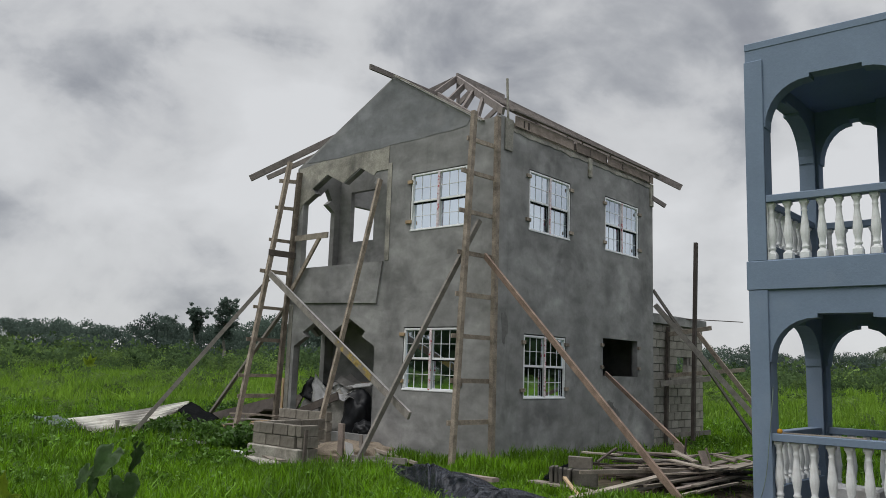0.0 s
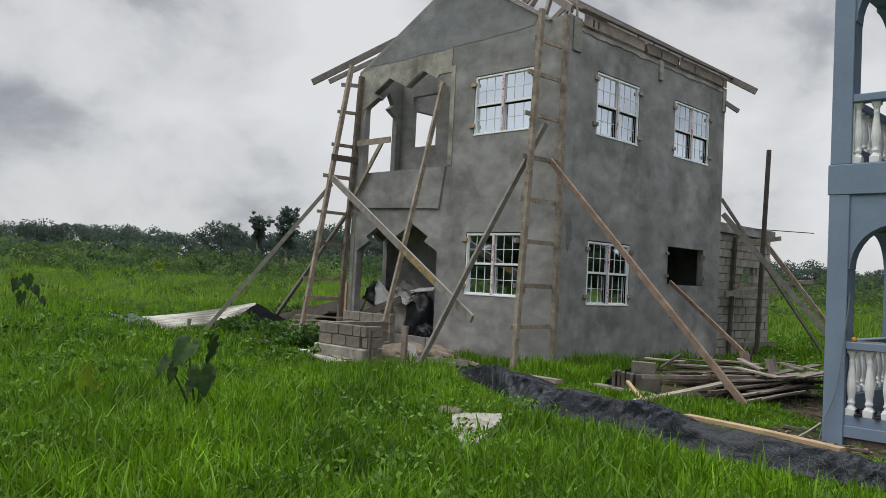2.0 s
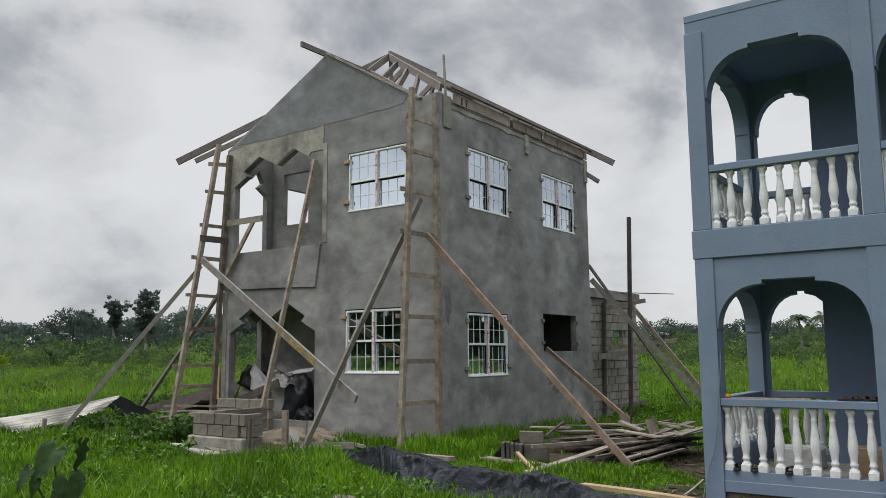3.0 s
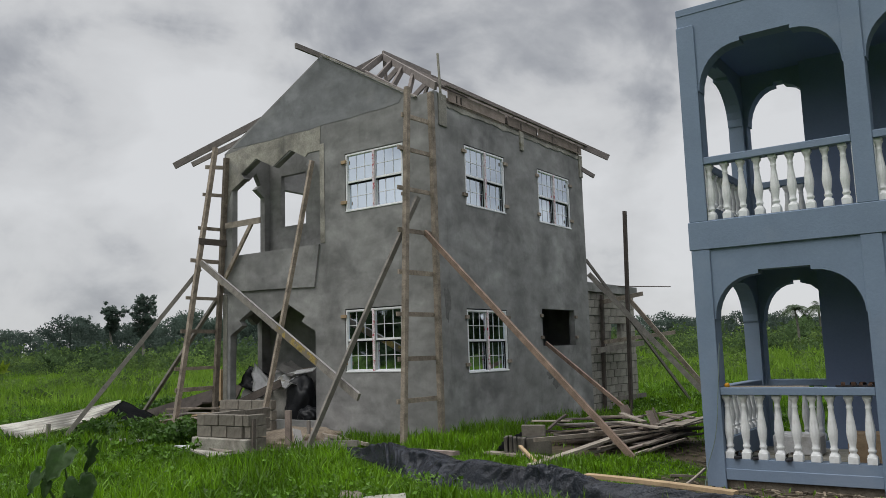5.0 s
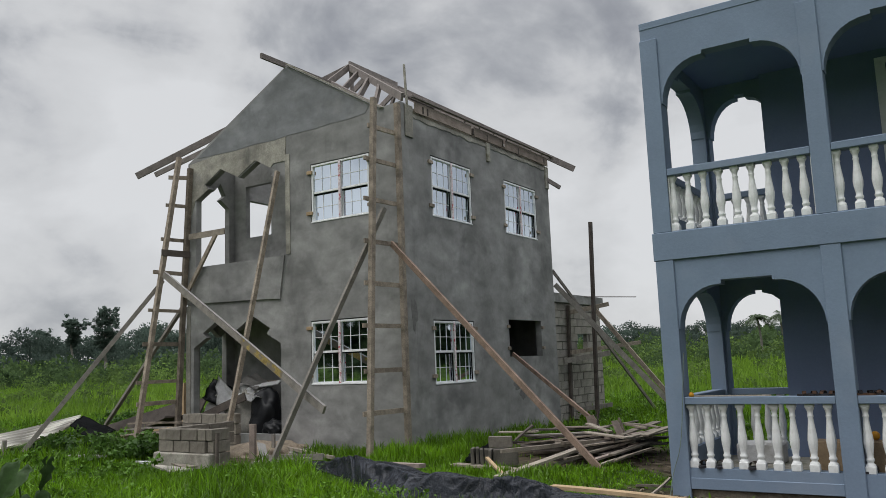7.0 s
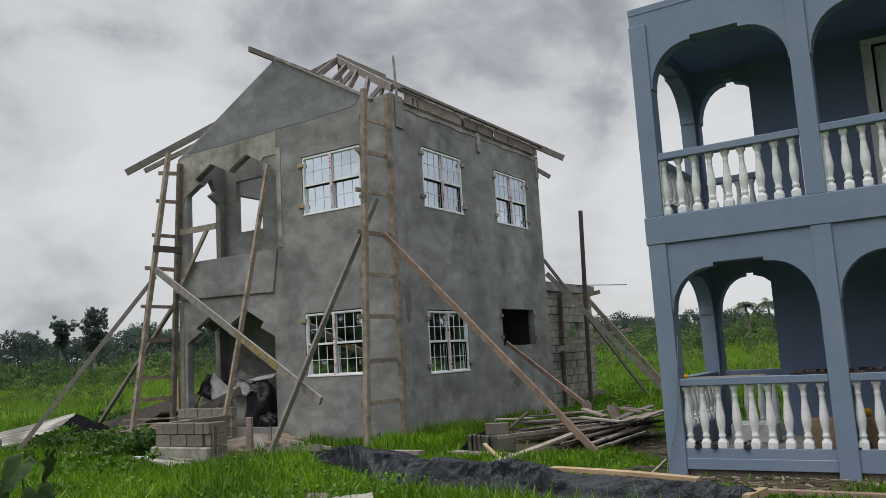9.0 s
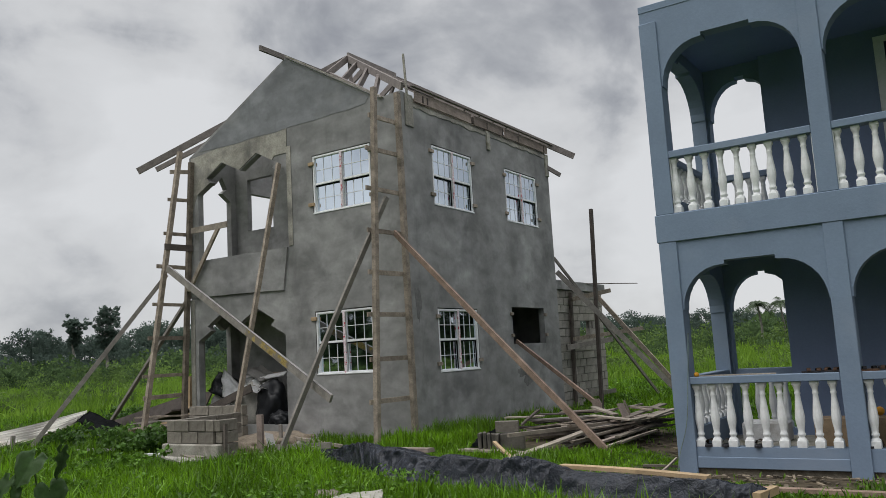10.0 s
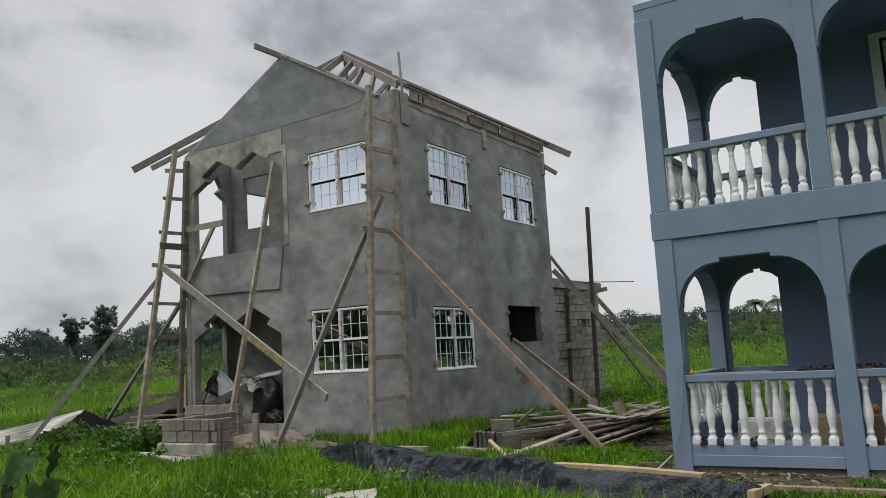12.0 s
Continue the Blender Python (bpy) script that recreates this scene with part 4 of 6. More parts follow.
prop("leaning_plank", (2.52, 2.5, 0.36), (0.06, 3.93, 1.72), 0.04, 0.085, TIMBER_RED, "pale plank leaning from the timber heap to the opening")

# behind the house, along the block extension
prop("scaffold_pole", (0.6, 7.2, -0.05), (0.6, 7.54, 5.08), 0.10, 0.08, TIMBER_DARK, "tall dark free-standing timber pole", category="pole")
prop("scaffold_pole", (-0.08, 7.16, -0.05), (-0.06, 7.30, 2.93), 0.10, 0.07, TIMBER_DARK, "dark timber post before the block wall", category="pole")
prop("back_brace", (1.62, 8.97, 0.0), (-0.32, 7.0, 3.86), 0.08, 0.06, TIMBER_GREY, "grey diagonal brace behind the house")
prop("back_brace", (2.65, 7.75, 0.0), (-0.12, 6.7, 3.45), 0.06, 0.13, TIMBER_GREY, "broad diagonal brace behind the house")
prop("back_brace", (2.42, 8.67, 0.0), (0.05, 8.72, 2.92), 0.06, 0.11, TIMBER, "brown diagonal brace against the extension")
prop("back_ledger", (0.08, 7.05, 2.735), (0.62, 8.36, 2.966), 0.05, 0.11, TIMBER, "short grey ledger board on the poles", category="board")
prop("back_ledger", (0.08, 7.0, 1.718), (0.75, 10.28, 1.944), 0.05, 0.10, TIMBER, "long grey ledger board on the poles", category="board")
prop("back_ledger", (0.04, 6.63, 1.51), (0.5, 8.55, 1.675), 0.04, 0.13, TIMBER_GREY, "lower grey ledger board", category="board")
prop("back_ledger", (0.1, 7.28, 0.27), (0.5, 8.48, 0.32), 0.04, 0.11, TIMBER_GREY, "low grey board by the block wall", category="board")
prop("steel_bar", (-0.2, 7.7, 3.19), (0.35, 11.3, 3.312), 0.022, 0.022, STEEL, "thin rusty steel bar over the extension", category="bar")


# ---- porch front: block box, step, stakes, heap ----
def build_block_box():
    th = tagged(empty("block_step_box", (-3, -2.4, 0)), "low hollow box of bare concrete blocks for porch steps", "block wall")
    part("footing", box_bm((-3.42, -2.88, -0.15), (-2.00, -2.62, 0.25), 0.02), FOOTING, th, "rough concrete footing")
    block_wall(th, (-3.36, -2.75, 0), (1, 0), 2, 1.2, (), 0.25)
    block_wall(th, (-2.08, -2.80, 0), (0, 1), 3, 0.4, (), 0.05, 0)
    block_wall(th, (-3.29, -2.6, 0), (0, 1), 2, 1.4, (), 0.25, 1)
    block_wall(th, (-5.2, -0.75, 0), (1, 0), 4, 1.6, (), -0.05)
    part("mortar_bed", box_bm((-3.33, -2.80, 0.1), (-2.18, -2.70, 0.635)), MORTAR, th)
    part("mortar_bed", box_bm((-5.15, -0.8, 0.0), (-3.65, -0.7, 0.74)), MORTAR, th)


build_block_box()
tagged(part("rubble_slab", box_bm((-2.3, -0.75, -0.2), (-1.55, -0.05, 0.07), 0.04), RAW), "broken concrete edge at the wall foot", "slab")
tagged(part("stake", box_bm((-2.59, -1.44, -0.1), (-2.45, -1.38, 0.61), 0.006), EAVES), "thick upright wooden stake", "stake")
tagged(part("stake", box_bm((-2.60, -0.87, -0.1), (-2.52, -0.83, 0.38), 0.006), TIMBER_GREY), "thin upright stake by the wall", "stake")
tagged(part("white_board", beam_bm((-1.86, -1.75, -0.02), (-2.26, -1.46, 0.27), 0.15, 0.03, up=(0.3, 0.2, 1)), PLYWOOD), "short whitish board leaning on a stake", "board")
tagged(part("marker_stick", beam_bm((-1.90, -2.80, -0.05), (-1.93, -2.76, 0.58), 0.06, 0.04), TIMBER_DARK), "dark stick before the block box", "stake")


def lumpy(name, centre, radii, mat, label, category, seed, rough=0.25, flat=0.0, sub=3, freq=2.2):
    """A crumpled heap: a ball pushed about by ridged noise and pressed flat below."""
    bm = bmesh.new()
    bmesh.ops.create_icosphere(bm, subdivisions=sub, radius=1)
    for v in bm.verts:
        d = v.co.normalized()
        k = 1 + rough * noise.noise(d * freq + Vector((seed, 0, 0))) + rough * 0.6 * (0.5 - abs(noise.noise(d * freq * 2.3 + Vector((0, seed, 0)))))
        v.co = Vector((d.x * radii[0], d.y * radii[1], max(d.z, -flat) * radii[2])) * k + Vector(centre)
    return tagged(part(name, bm, mat, smooth=True), label, category)


lumpy("porch_sand", (-3.05, -0.62, -0.06), (0.85, 0.72, 0.26), SANDY, "trodden pale sand heaped before the porch", "sand", 12.0, 0.3, 0.5, 4, 2.6)
lumpy("plastic_bag", (-4.12, 0.48, 0.5), (0.40, 0.28, 0.62), BLACKBAG, "tall bulging shiny black plastic bag on the porch", "bag", 3.0, 0.3, 0.45, 4, 1.9)
lumpy("plastic_bag", (-3.66, 0.30, 0.36), (0.28, 0.2, 0.17), BLACKBAG, "slumped black plastic bag on the porch", "bag", 9.0, 0.35, 0.55, 4, 2.2)


def crumpled_sheet(name, corners, mat, label, category, nx=18, ny=14, amp=0.06, freq=3.0, seed=0.0, thick=0.006):
    bm = bmesh.new()
    c = [Vector(p) for p in corners]
    grid = []
    nrm = (c[1] - c[0]).cross(c[3] - c[0]).normalized()
    for j in range(ny + 1):
        row = []
        for i in range(nx + 1):
            u, v = i / nx, j / ny
            p = c[0].lerp(c[1], u).lerp(c[3].lerp(c[2], u), v)
            p += nrm * amp * (noise.noise((u * freq + seed, v * freq, 0)) + 0.6 * (0.4 - abs(noise.noise((u * freq * 2.1, v * freq * 2.1 + seed, 4)))))
            row.append(bm.verts.new(p))
        grid.append(row)
    for j in range(ny):
        for i in range(nx):
            bm.faces.new((grid[j][i], grid[j][i + 1], grid[j + 1][i + 1], grid[j + 1][i]))
    bmesh.ops.solidify(bm, geom=bm.faces[:], thickness=thick)
    return tagged(part(name, bm, mat, smooth=True), label, category)


crumpled_sheet("white_sheet", ((-5.35, 0.22, 0.86), (-4.72, 0.20, 0.78), (-4.88, 0.42, 1.02), (-5.55, 0.46, 1.50)), WHITESACK, "creased white plastic sheet hanging over the heap", "sheet", amp=0.09, freq=2.5)
crumpled_sheet("sacking", ((-4.75, 0.16, 0.92), (-4.05, 0.14, 0.96), (-3.98, 0.62, 1.06), (-4.9, 0.66, 1.3)), WHITESACK, "crumpled whitish sacking thrown over the heap", "sack", amp=0.16, freq=3.4, seed=2.0)
crumpled_sheet("sacking", ((-4.9, 0.45, 1.34), (-4.3, 0.40, 1.16), (-4.0, 0.75, 1.12), (-4.8, 0.85, 1.52)), PLYWOOD, "grey cement sacking folded on top of the heap", "sack", amp=0.10, freq=3.0, seed=8.0)
lumpy("sand_mound", (-4.75, 0.62, 0.55), (0.72, 0.36, 0.62), RAW, "grey sand heaped against the porch wall", "sand", 5.0, 0.3, 0.5)
crumpled_sheet("dark_cloth", ((-5.9, 0.30, 1.0), (-5.1, 0.28, 0.72), (-5.2, 0.6, 1.2), (-5.9, 0.62, 1.42)), BLACKBAG, "dark plastic draped on stacked boards", "sheet", amp=0.10, seed=4.0)
tagged(part("fibre_board", panel_bm([(-5.95, 0.26), (-5.0, 0.26), (-5.15, 0.6), (-5.55, 1.12), (-5.85, 0.85)], [], 0.03, lambda u, v, n: (u, 0.22 + 0.25 * (v - 0.26) + n, v)), PLYWOOD), "pale broken board leaning on the porch", "board")
tagged(part("dark_plank", beam_bm((-5.2, -0.35, 0.62), (-3.95, -0.25, 1.06), 0.04, 0.16), TIMBER_DARK), "dark plank lying over the blocks", "plank")
for k, (x, y, z, a) in enumerate(((-4.75, 0.7, 1.22, 20), (-4.5, 0.75, 1.3, -12), (-4.3, 0.62, 1.26, 8))):
    d = Vector((math.cos(radians(a)), 0.2, 0.12 * (k - 1)))
    tagged(part("scrap_board", beam_bm(Vector((x, y, z)) - d * 0.4, Vector((x, y, z)) + d * 0.4, 0.18, 0.02, up=(0, -0.5, 1)), (PLYWOOD, TIMBER, WHITESACK)[k]), "loose scrap board on the porch heap", "board", "scrap boards on the porch")


# ---- timber heap between the houses ----
def plank(a, b, w, h, mat, label, roll=0.0):
    up = Vector((0, math.sin(roll), math.cos(roll)))
    return tagged(part("plank", beam_bm(a, b, w, h, up=up, bow=random.uniform(-0.012, 0.012)), mat), label, "plank", "planks in the timber heap")


def build_timber_heap():
    r = random.Random(11)
    # Lower planks mostly dark: the heap's shaded gaps put into their colour.
    kinds = ((TIMBER_DARK, "plank darkened for the heap's shaded gaps"), (TIMBER_DARK, "plank darkened for the heap's shaded gaps"), (TIMBER, "weathered brown plank in the heap"))
    # sunken layers, some lying across and some pointing away
    for i in range(60):
        across = i % 2
        d = Vector((0.97, 0.16, 0)) if across else Vector((0.30, 0.95, 0))
        d = Matrix.Rotation(r.gauss(0, 0.16), 3, "Z") @ d * r.uniform(0.45, 0.85)
        c = Vector((r.uniform(2.5, 3.6), r.uniform(0.2, 1.4), 0)) if across else Vector((r.uniform(3.3, 4.1), r.uniform(-0.1, 1.0), 0))
        z, tilt = r.uniform(0.02, 0.30), r.gauss(0, 0.035)
        mat, label = kinds[i % 3]
        plank(c - d + Vector((0, 0, z - tilt)), c + d + Vector((0, 0, z + tilt)), r.choice((0.05, 0.09, 0.13)), r.choice((0.02, 0.025, 0.04)), mat, label, r.gauss(0, 0.25))
    pale, grey, red = "pale dry plank on the heap", "grey weathered plank on the heap", "reddish brown plank on the heap"
    for a, b, w, h, mat, label in (
            ((3.07, -2.30, 0.03), (3.46, -0.50, 0.22), 0.13, 0.035, HEAPWOOD, "long pale plank sloping out of the heap"),
            ((2.64, -1.40, 0.26), (3.77, 0.20, 0.30), 0.06, 0.055, HEAPWOOD, "straight grey beam across the heap"),
            ((1.67, 0.30, 0.37), (2.35, 0.40, 0.38), 0.15, 0.022, HEAPWOOD, pale),
            ((2.15, 0.10, 0.34), (3.25, 0.55, 0.37), 0.12, 0.022, TIMBER_GREY, grey),
            ((2.10, 0.70, 0.38), (3.07, 0.90, 0.40), 0.18, 0.022, TIMBER_DARK, "dark wet plank on the heap"),
            ((2.45, 0.90, 0.40), (3.45, 0.75, 0.43), 0.16, 0.022, EAVES, red),
            ((2.13, 0.00, 0.27), (2.37, 0.20, 0.50), 0.13, 0.025, TIMBER_DARK, "dark board end sticking up from the heap"),
            ((3.30, 0.22, 0.40), (4.14, -0.20, 0.365), 0.13, 0.022, HEAPWOOD, pale),
            ((3.17, 0.62, 0.50), (3.72, 0.20, 0.41), 0.10, 0.025, HEAPWOOD, pale),
            ((4.07, -0.12, 0.35), (4.24, 1.20, 0.40), 0.13, 0.022, HEAPWOOD, pale),
            ((3.90, 0.15, 0.37), (4.03, 1.60, 0.46), 0.15, 0.022, HEAPWOOD, pale),
            ((4.26, 0.25, 0.36), (4.32, 1.35, 0.40), 0.12, 0.022, HEAPWOOD, pale),
            ((3.78, -0.12, 0.34), (4.16, 0.65, 0.375), 0.10, 0.022, EAVES, red),
            ((3.66, -0.85, 0.18), (4.00, 0.45, 0.26), 0.08, 0.03, HEAPWOOD, pale),
            ((3.86, -0.85, 0.11), (4.12, 0.35, 0.21), 0.09, 0.03, EAVES, red),
            ((3.98, -0.95, 0.05), (4.28, 0.05, 0.14), 0.05, 0.03, HEAPWOOD, pale),
            ((4.04, -0.60, 0.16), (4.21, 0.55, 0.23), 0.10, 0.025, HEAPWOOD, pale),
            ((3.33, -1.05, 0.05), (3.74, -0.05, 0.19), 0.07, 0.03, TIMBER_GREY, grey),
            ((3.50, -1.05, 0.13), (3.95, 0.15, 0.24), 0.06, 0.03, TIMBER, "brown plank sloping out of the heap"),
            ((3.42, -0.80, 0.10), (3.86, 0.30, 0.27), 0.05, 0.03, HEAPWOOD, pale),
            ((4.12, -0.70, 0.08), (4.36, 0.20, 0.17), 0.04, 0.03, TIMBER, "thin brown stick at the heap's edge"),
            ((3.90, 0.20, 0.34), (3.79, 0.24, 0.58), 0.14, 0.025, EAVES, "short brown plank standing on the heap"),
            ((3.92, 0.32, 0.36), (3.82, 0.34, 0.62), 0.035, 0.02, TIMBER, "thin stick on the heap"),
            ((3.14, 1.10, 0.34), (3.16, 1.12, 0.68), 0.03, 0.025, TIMBER_DARK, "thin stick on the heap"),
            ((3.32, 0.80, 0.43), (3.59, 1.80, 0.45), 0.05, 0.022, HEAPWOOD, pale),
            ((3.70, 0.95, 0.46), (4.18, 0.60, 0.43), 0.05, 0.022, TIMBER, "brown plank across the heap"),
            ((3.60, 1.20, 0.46), (4.25, 1.00, 0.42), 0.06, 0.022, HEAPWOOD, pale),
            ((3.24, 0.00, 0.20), (3.75, 0.10, 0.25), 0.12, 0.025, EAVES, red),
            ((2.57, -1.70, 0.20), (3.26, -2.30, 0.0), 0.05, 0.03, TIMBER_NEW, "pale stick leaning against the blocks"),
            ((1.75, -1.30, 0.03), (2.92, -1.50, 0.02), 0.20, 0.03, HEAPWOOD, "pale plank under the blocks"),
            ((4.95, -1.55, -0.20), (5.05, -1.10, -0.06), 0.03, 0.025, HEAPWOOD, "pale stick on the bare soil"),
            ((4.70, -1.45, -0.12), (5.15, -1.15, -0.17), 0.035, 0.03, HEAPWOOD, "pale stick on the bare soil")):
        plank(a, b, w, h, mat, label)
    tagged(part("fibre_board", panel_bm([(0, 0), (0.22, 0.02), (0.12, 0.25), (-0.02, 0.22)], [], 0.025, lambda u, v, n: (2.96 + u, 1.15 + n - 0.3 * v, 0.36 + v)), EAVES), "broken reddish board leaning at the heap", "board")
    tagged(part("stake", beam_bm((3.87, -0.06, -0.1), (3.86, -0.05, 0.36), 0.055, 0.045), TIMBER_DARK), "short dark stake before the timber heap", "stake")
    tagged(part("loose_brick", box_bm((3.34, -2.26, -0.05), (3.44, -2.16, 0.03), 0.006), EAVES), "broken red-brown brick in the grass", "brick")


build_timber_heap()


def build_block_stack():
    slim = block_mesh("slim_block", 0.24, 0.05, 0.25, BLOCK_OLD)
    big = block_mesh("old_block", 0.37, 0.12, 0.23, BLOCK_OLD)
    slab = block_mesh("slab_piece", 0.37, 0.06, 0.17, BLOCK)

    def put(me, p, rx, rz, label):
        ob = new("loose_block", me)
        ob.matrix_basis = Matrix.Translation(p) @ Euler((radians(rx), 0, radians(rz))).to_matrix().to_4x4()
        tagged(ob, label, "block", "loose concrete blocks")

    for i in range(5):
        put(slim, Vector((2.08, -1.27, 0.15 + random.uniform(-0.015, 0.015))) + Vector((0.057, 0.03, 0)) * i + Vector((0.03, -0.05, 0)) * (i > 1), random.uniform(-3, 3), 119 + random.uniform(-7, 7), "grey concrete block standing on end by the timber")
    put(big, (2.54, -1.08, 0.14), 0, 24, "dark concrete block standing by the timber")
    put(slab, (2.40, -0.98, 0.35), 6, 14, "pale concrete slab piece on the block stack")
    put(big, (2.28, -0.92, 0.13), 0, 35, "dark concrete block standing by the timber")


build_block_stack()
crumpled_sheet("black_scrap", ((1.62, -1.0, 0.02), (2.02, -0.95, 0.04), (2.05, -0.62, 0.30), (1.70, -0.6, 0.16)), BLACKCLOTH, "torn black plastic caught behind the blocks", "sheet", amp=0.05, seed=6.0)


# ---- plastic sheet and boards along the plot ----
TARP_BACK = [(-0.9, -1.75, 0.04), (-0.2, -2.12, 0.10), (1.32, -3.02, 0.20), (2.57, -3.48, 0.25), (3.7, -4.06, 0.25), (4.5, -4.30, 0.25), (5.2, -4.38, 0.22), (6.43, -4.50, 0.19), (6.8, -4.46, 0.17), (6.95, -4.45, 0.12)]
TARP_FRONT = [(-0.8, -2.0), (0.05, -2.5), (1.7, -3.62), (2.6, -4.2), (3.4, -4.58), (4.35, -4.78), (5.0, -4.72), (6.2, -4.76), (6.7, -4.72), (6.95, -4.60)]
TARP_LINE = [((a[0] + b[0]) / 2, (a[1] + b[1]) / 2) for a, b in zip(TARP_BACK, TARP_FRONT)]
TARP_HALF = [math.hypot(a[0] - b[0], a[1] - b[1]) / 2 for a, b in zip(TARP_BACK, TARP_FRONT)]


def glide(points, s):
    """A point on a smooth line through the given ones."""
    n = len(points) - 1
    i = min(n - 1, int(s * n))
    f = s * n - i
    p = [Vector(points[min(n, max(0, i + k))]) for k in (-1, 0, 1, 2)]
    return 0.5 * (2 * p[1] + (p[2] - p[0]) * f + (2 * p[0] - 5 * p[1] + 4 * p[2] - p[3]) * f * f + (3 * p[1] - p[0] - 3 * p[2] + p[3]) * f ** 3)


def build_tarp():
    """Sheet draped over a low earth kerb: flat top, a front that hangs in folds, gathered in two places."""
    bm = bmesh.new()
    nx, ny = 620, 46
    grid = []
    for i in range(nx + 1):
        s = i / nx
        b, f = glide(TARP_BACK, s), glide(TARP_FRONT, s)
        L_ = s * 9.5
        top, flat = b.z * (1 + 0.3 * noise.noise((L_ * 1.3, 4.0, 0.0))), Vector((b.x, b.y))
        run = (f - flat) * (1 + 0.35 * noise.noise((L_ * 0.9, 7.0, 1.0)) + 0.15 * noise.noise((L_ * 3.1, 1.0, 1.0)))
        gather = math.exp(-((b.x - 4.75) / 0.42) ** 2) + 0.8 * math.exp(-((b.x - 1.35) / 0.45) ** 2) + 0.45 * math.exp(-((b.x - 6.3) / 0.5) ** 2)
        row = []
        for j in range(ny + 1):
            v = j / ny
            w = 0.35 * noise.noise((L_ * 0.7, v * 1.2, 9.0))
            k = -0.16 + 1.16 * v + 0.05 * noise.noise((L_ * 2.0, v * 2.0, 2.0)) * v
            # height across the sheet: behind the kerb, over its flat top, down the front
            z = top * smooth01(k, -0.16, 0.02) * (1 - smooth01(k, 0.36 + w * 0.3, 0.94))
            belly = 4 * v * (1 - v)
            fold = 1 - 2.6 * abs(noise.noise((L_ * 1.5 + v * 1.7 + w, v * 0.4, 1.0)))
            pleat = 1 - 2.2 * abs(noise.noise((L_ * 5.5 - v * 1.3 + w * 2, v * 0.35, 7.0)))
            fine = 1 - 2.2 * abs(noise.noise((L_ * 13 - v * 2.0 + w * 4, v * 0.8, 4.0)))
            tuck = 1 - 2.4 * abs(noise.noise((L_ * 1.1 + w, v * 3.4 + w, 11.0)))
            bump = 0.035 * fold + (0.006 + 0.045 * gather) * pleat + (0.004 + 0.022 * gather) * fine + 0.03 * tuck
            q = Vector((L_ + 0.3 * w, v * 0.75, 5.0))
            crumple = 1 - 2.3 * abs(noise.noise(q * 2.6 + Vector((w * 2, w, 0))))
            crease = 1 - 2.3 * abs(noise.noise(Vector((q.x * 5.5 + q.y * 5.0, q.y * 8.0, 2.0))))
            bump += 0.045 * crumple + 0.022 * crease
            bump *= 1 - 0.5 * smooth01(b.x, 4.9, 5.5)
            p = flat + run * (k + belly * 0.10 * bump / 0.06)
            row.append(bm.verts.new((p.x, p.y, ground_z(p.x, p.y) + 0.012 + max(-0.01, z + belly * (0.8 * bump + 0.04 * gather) * min(1.0, top / 0.18)))))
        grid.append(row)
    for i in range(nx):
        for j in range(ny):
            bm.faces.new((grid[i][j], grid[i + 1][j], grid[i + 1][j + 1], grid[i][j + 1]))
    bmesh.ops.solidify(bm, geom=bm.faces[:], thickness=0.004)
    tagged(part("plastic_sheet", bm, TARP, smooth=True), "long crumpled black plastic sheet draped over a low earth kerb", "plastic sheet")


build_tarp()
tagged(part("form_board", beam_bm((4.86, -4.31, 0.285), (6.42, -4.47, 0.245), 0.11, 0.035, bow=0.01), TIMBER_NEW), "long pale sawn board lying along the kerb under the plastic", "board")
tagged(part("form_board", beam_bm((1.78, -3.20, 0.27), (2.64, -3.44, 0.305), 0.11, 0.05), EAVES), "short brown board on the plastic", "board")
tagged(part("form_board", beam_bm((-1.9, -1.75, 0.06), (-0.7, -1.55, 0.10), 0.05, 0.10), TIMBER_GREY), "grey form board in the grass", "board")
tagged(part("form_board", beam_bm((6.5, -3.80, 0.045), (8.9, -3.88, 0.045), 0.10, 0.04), TIMBER_RED), "long brown board lying before the veranda", "board")
tagged(part("form_board", beam_bm((6.88, -4.72, 0.13), (6.95, -4.30, 0.13), 0.07, 0.07), TIMBER_NEW), "sawn end of a pale board", "board")


def build_old_slab():
    pts = [(3.0, -5.80), (3.06, -5.60), (3.32, -5.36), (3.55, -5.66), (3.66, -5.86), (3.98, -6.42), (4.02, -6.62), (3.78, -6.58), (3.5, -6.30)]
    bm = panel_bm(pts, [], 0.11, lambda u, v, n: (u, v, n + 0.02 + 0.05 * (v + 6.0)))
    bmesh.ops.triangulate(bm, faces=bm.faces[:])
    bmesh.ops.subdivide_edges(bm, edges=bm.edges[:], cuts=3)
    for v in bm.verts:
        v.co += Vector((noise.noise(v.co * 6), noise.noise(v.co * 6 + Vector((5, 0, 0))), 0.7 * noise.noise(v.co * 7 + Vector((0, 5, 0))))) * 0.022
    tagged(part("broken_slab", bm, PALE), "broken pale concrete slab lying in tall grass", "slab")
    lumpy("earth_clod", (2.72, -5.50, 0.03), (0.22, 0.16, 0.11), EARTHY, "dark turned earth beside the broken slab", "earth", 4.0, 0.5, 0.4, 3, 3.0)


build_old_slab()
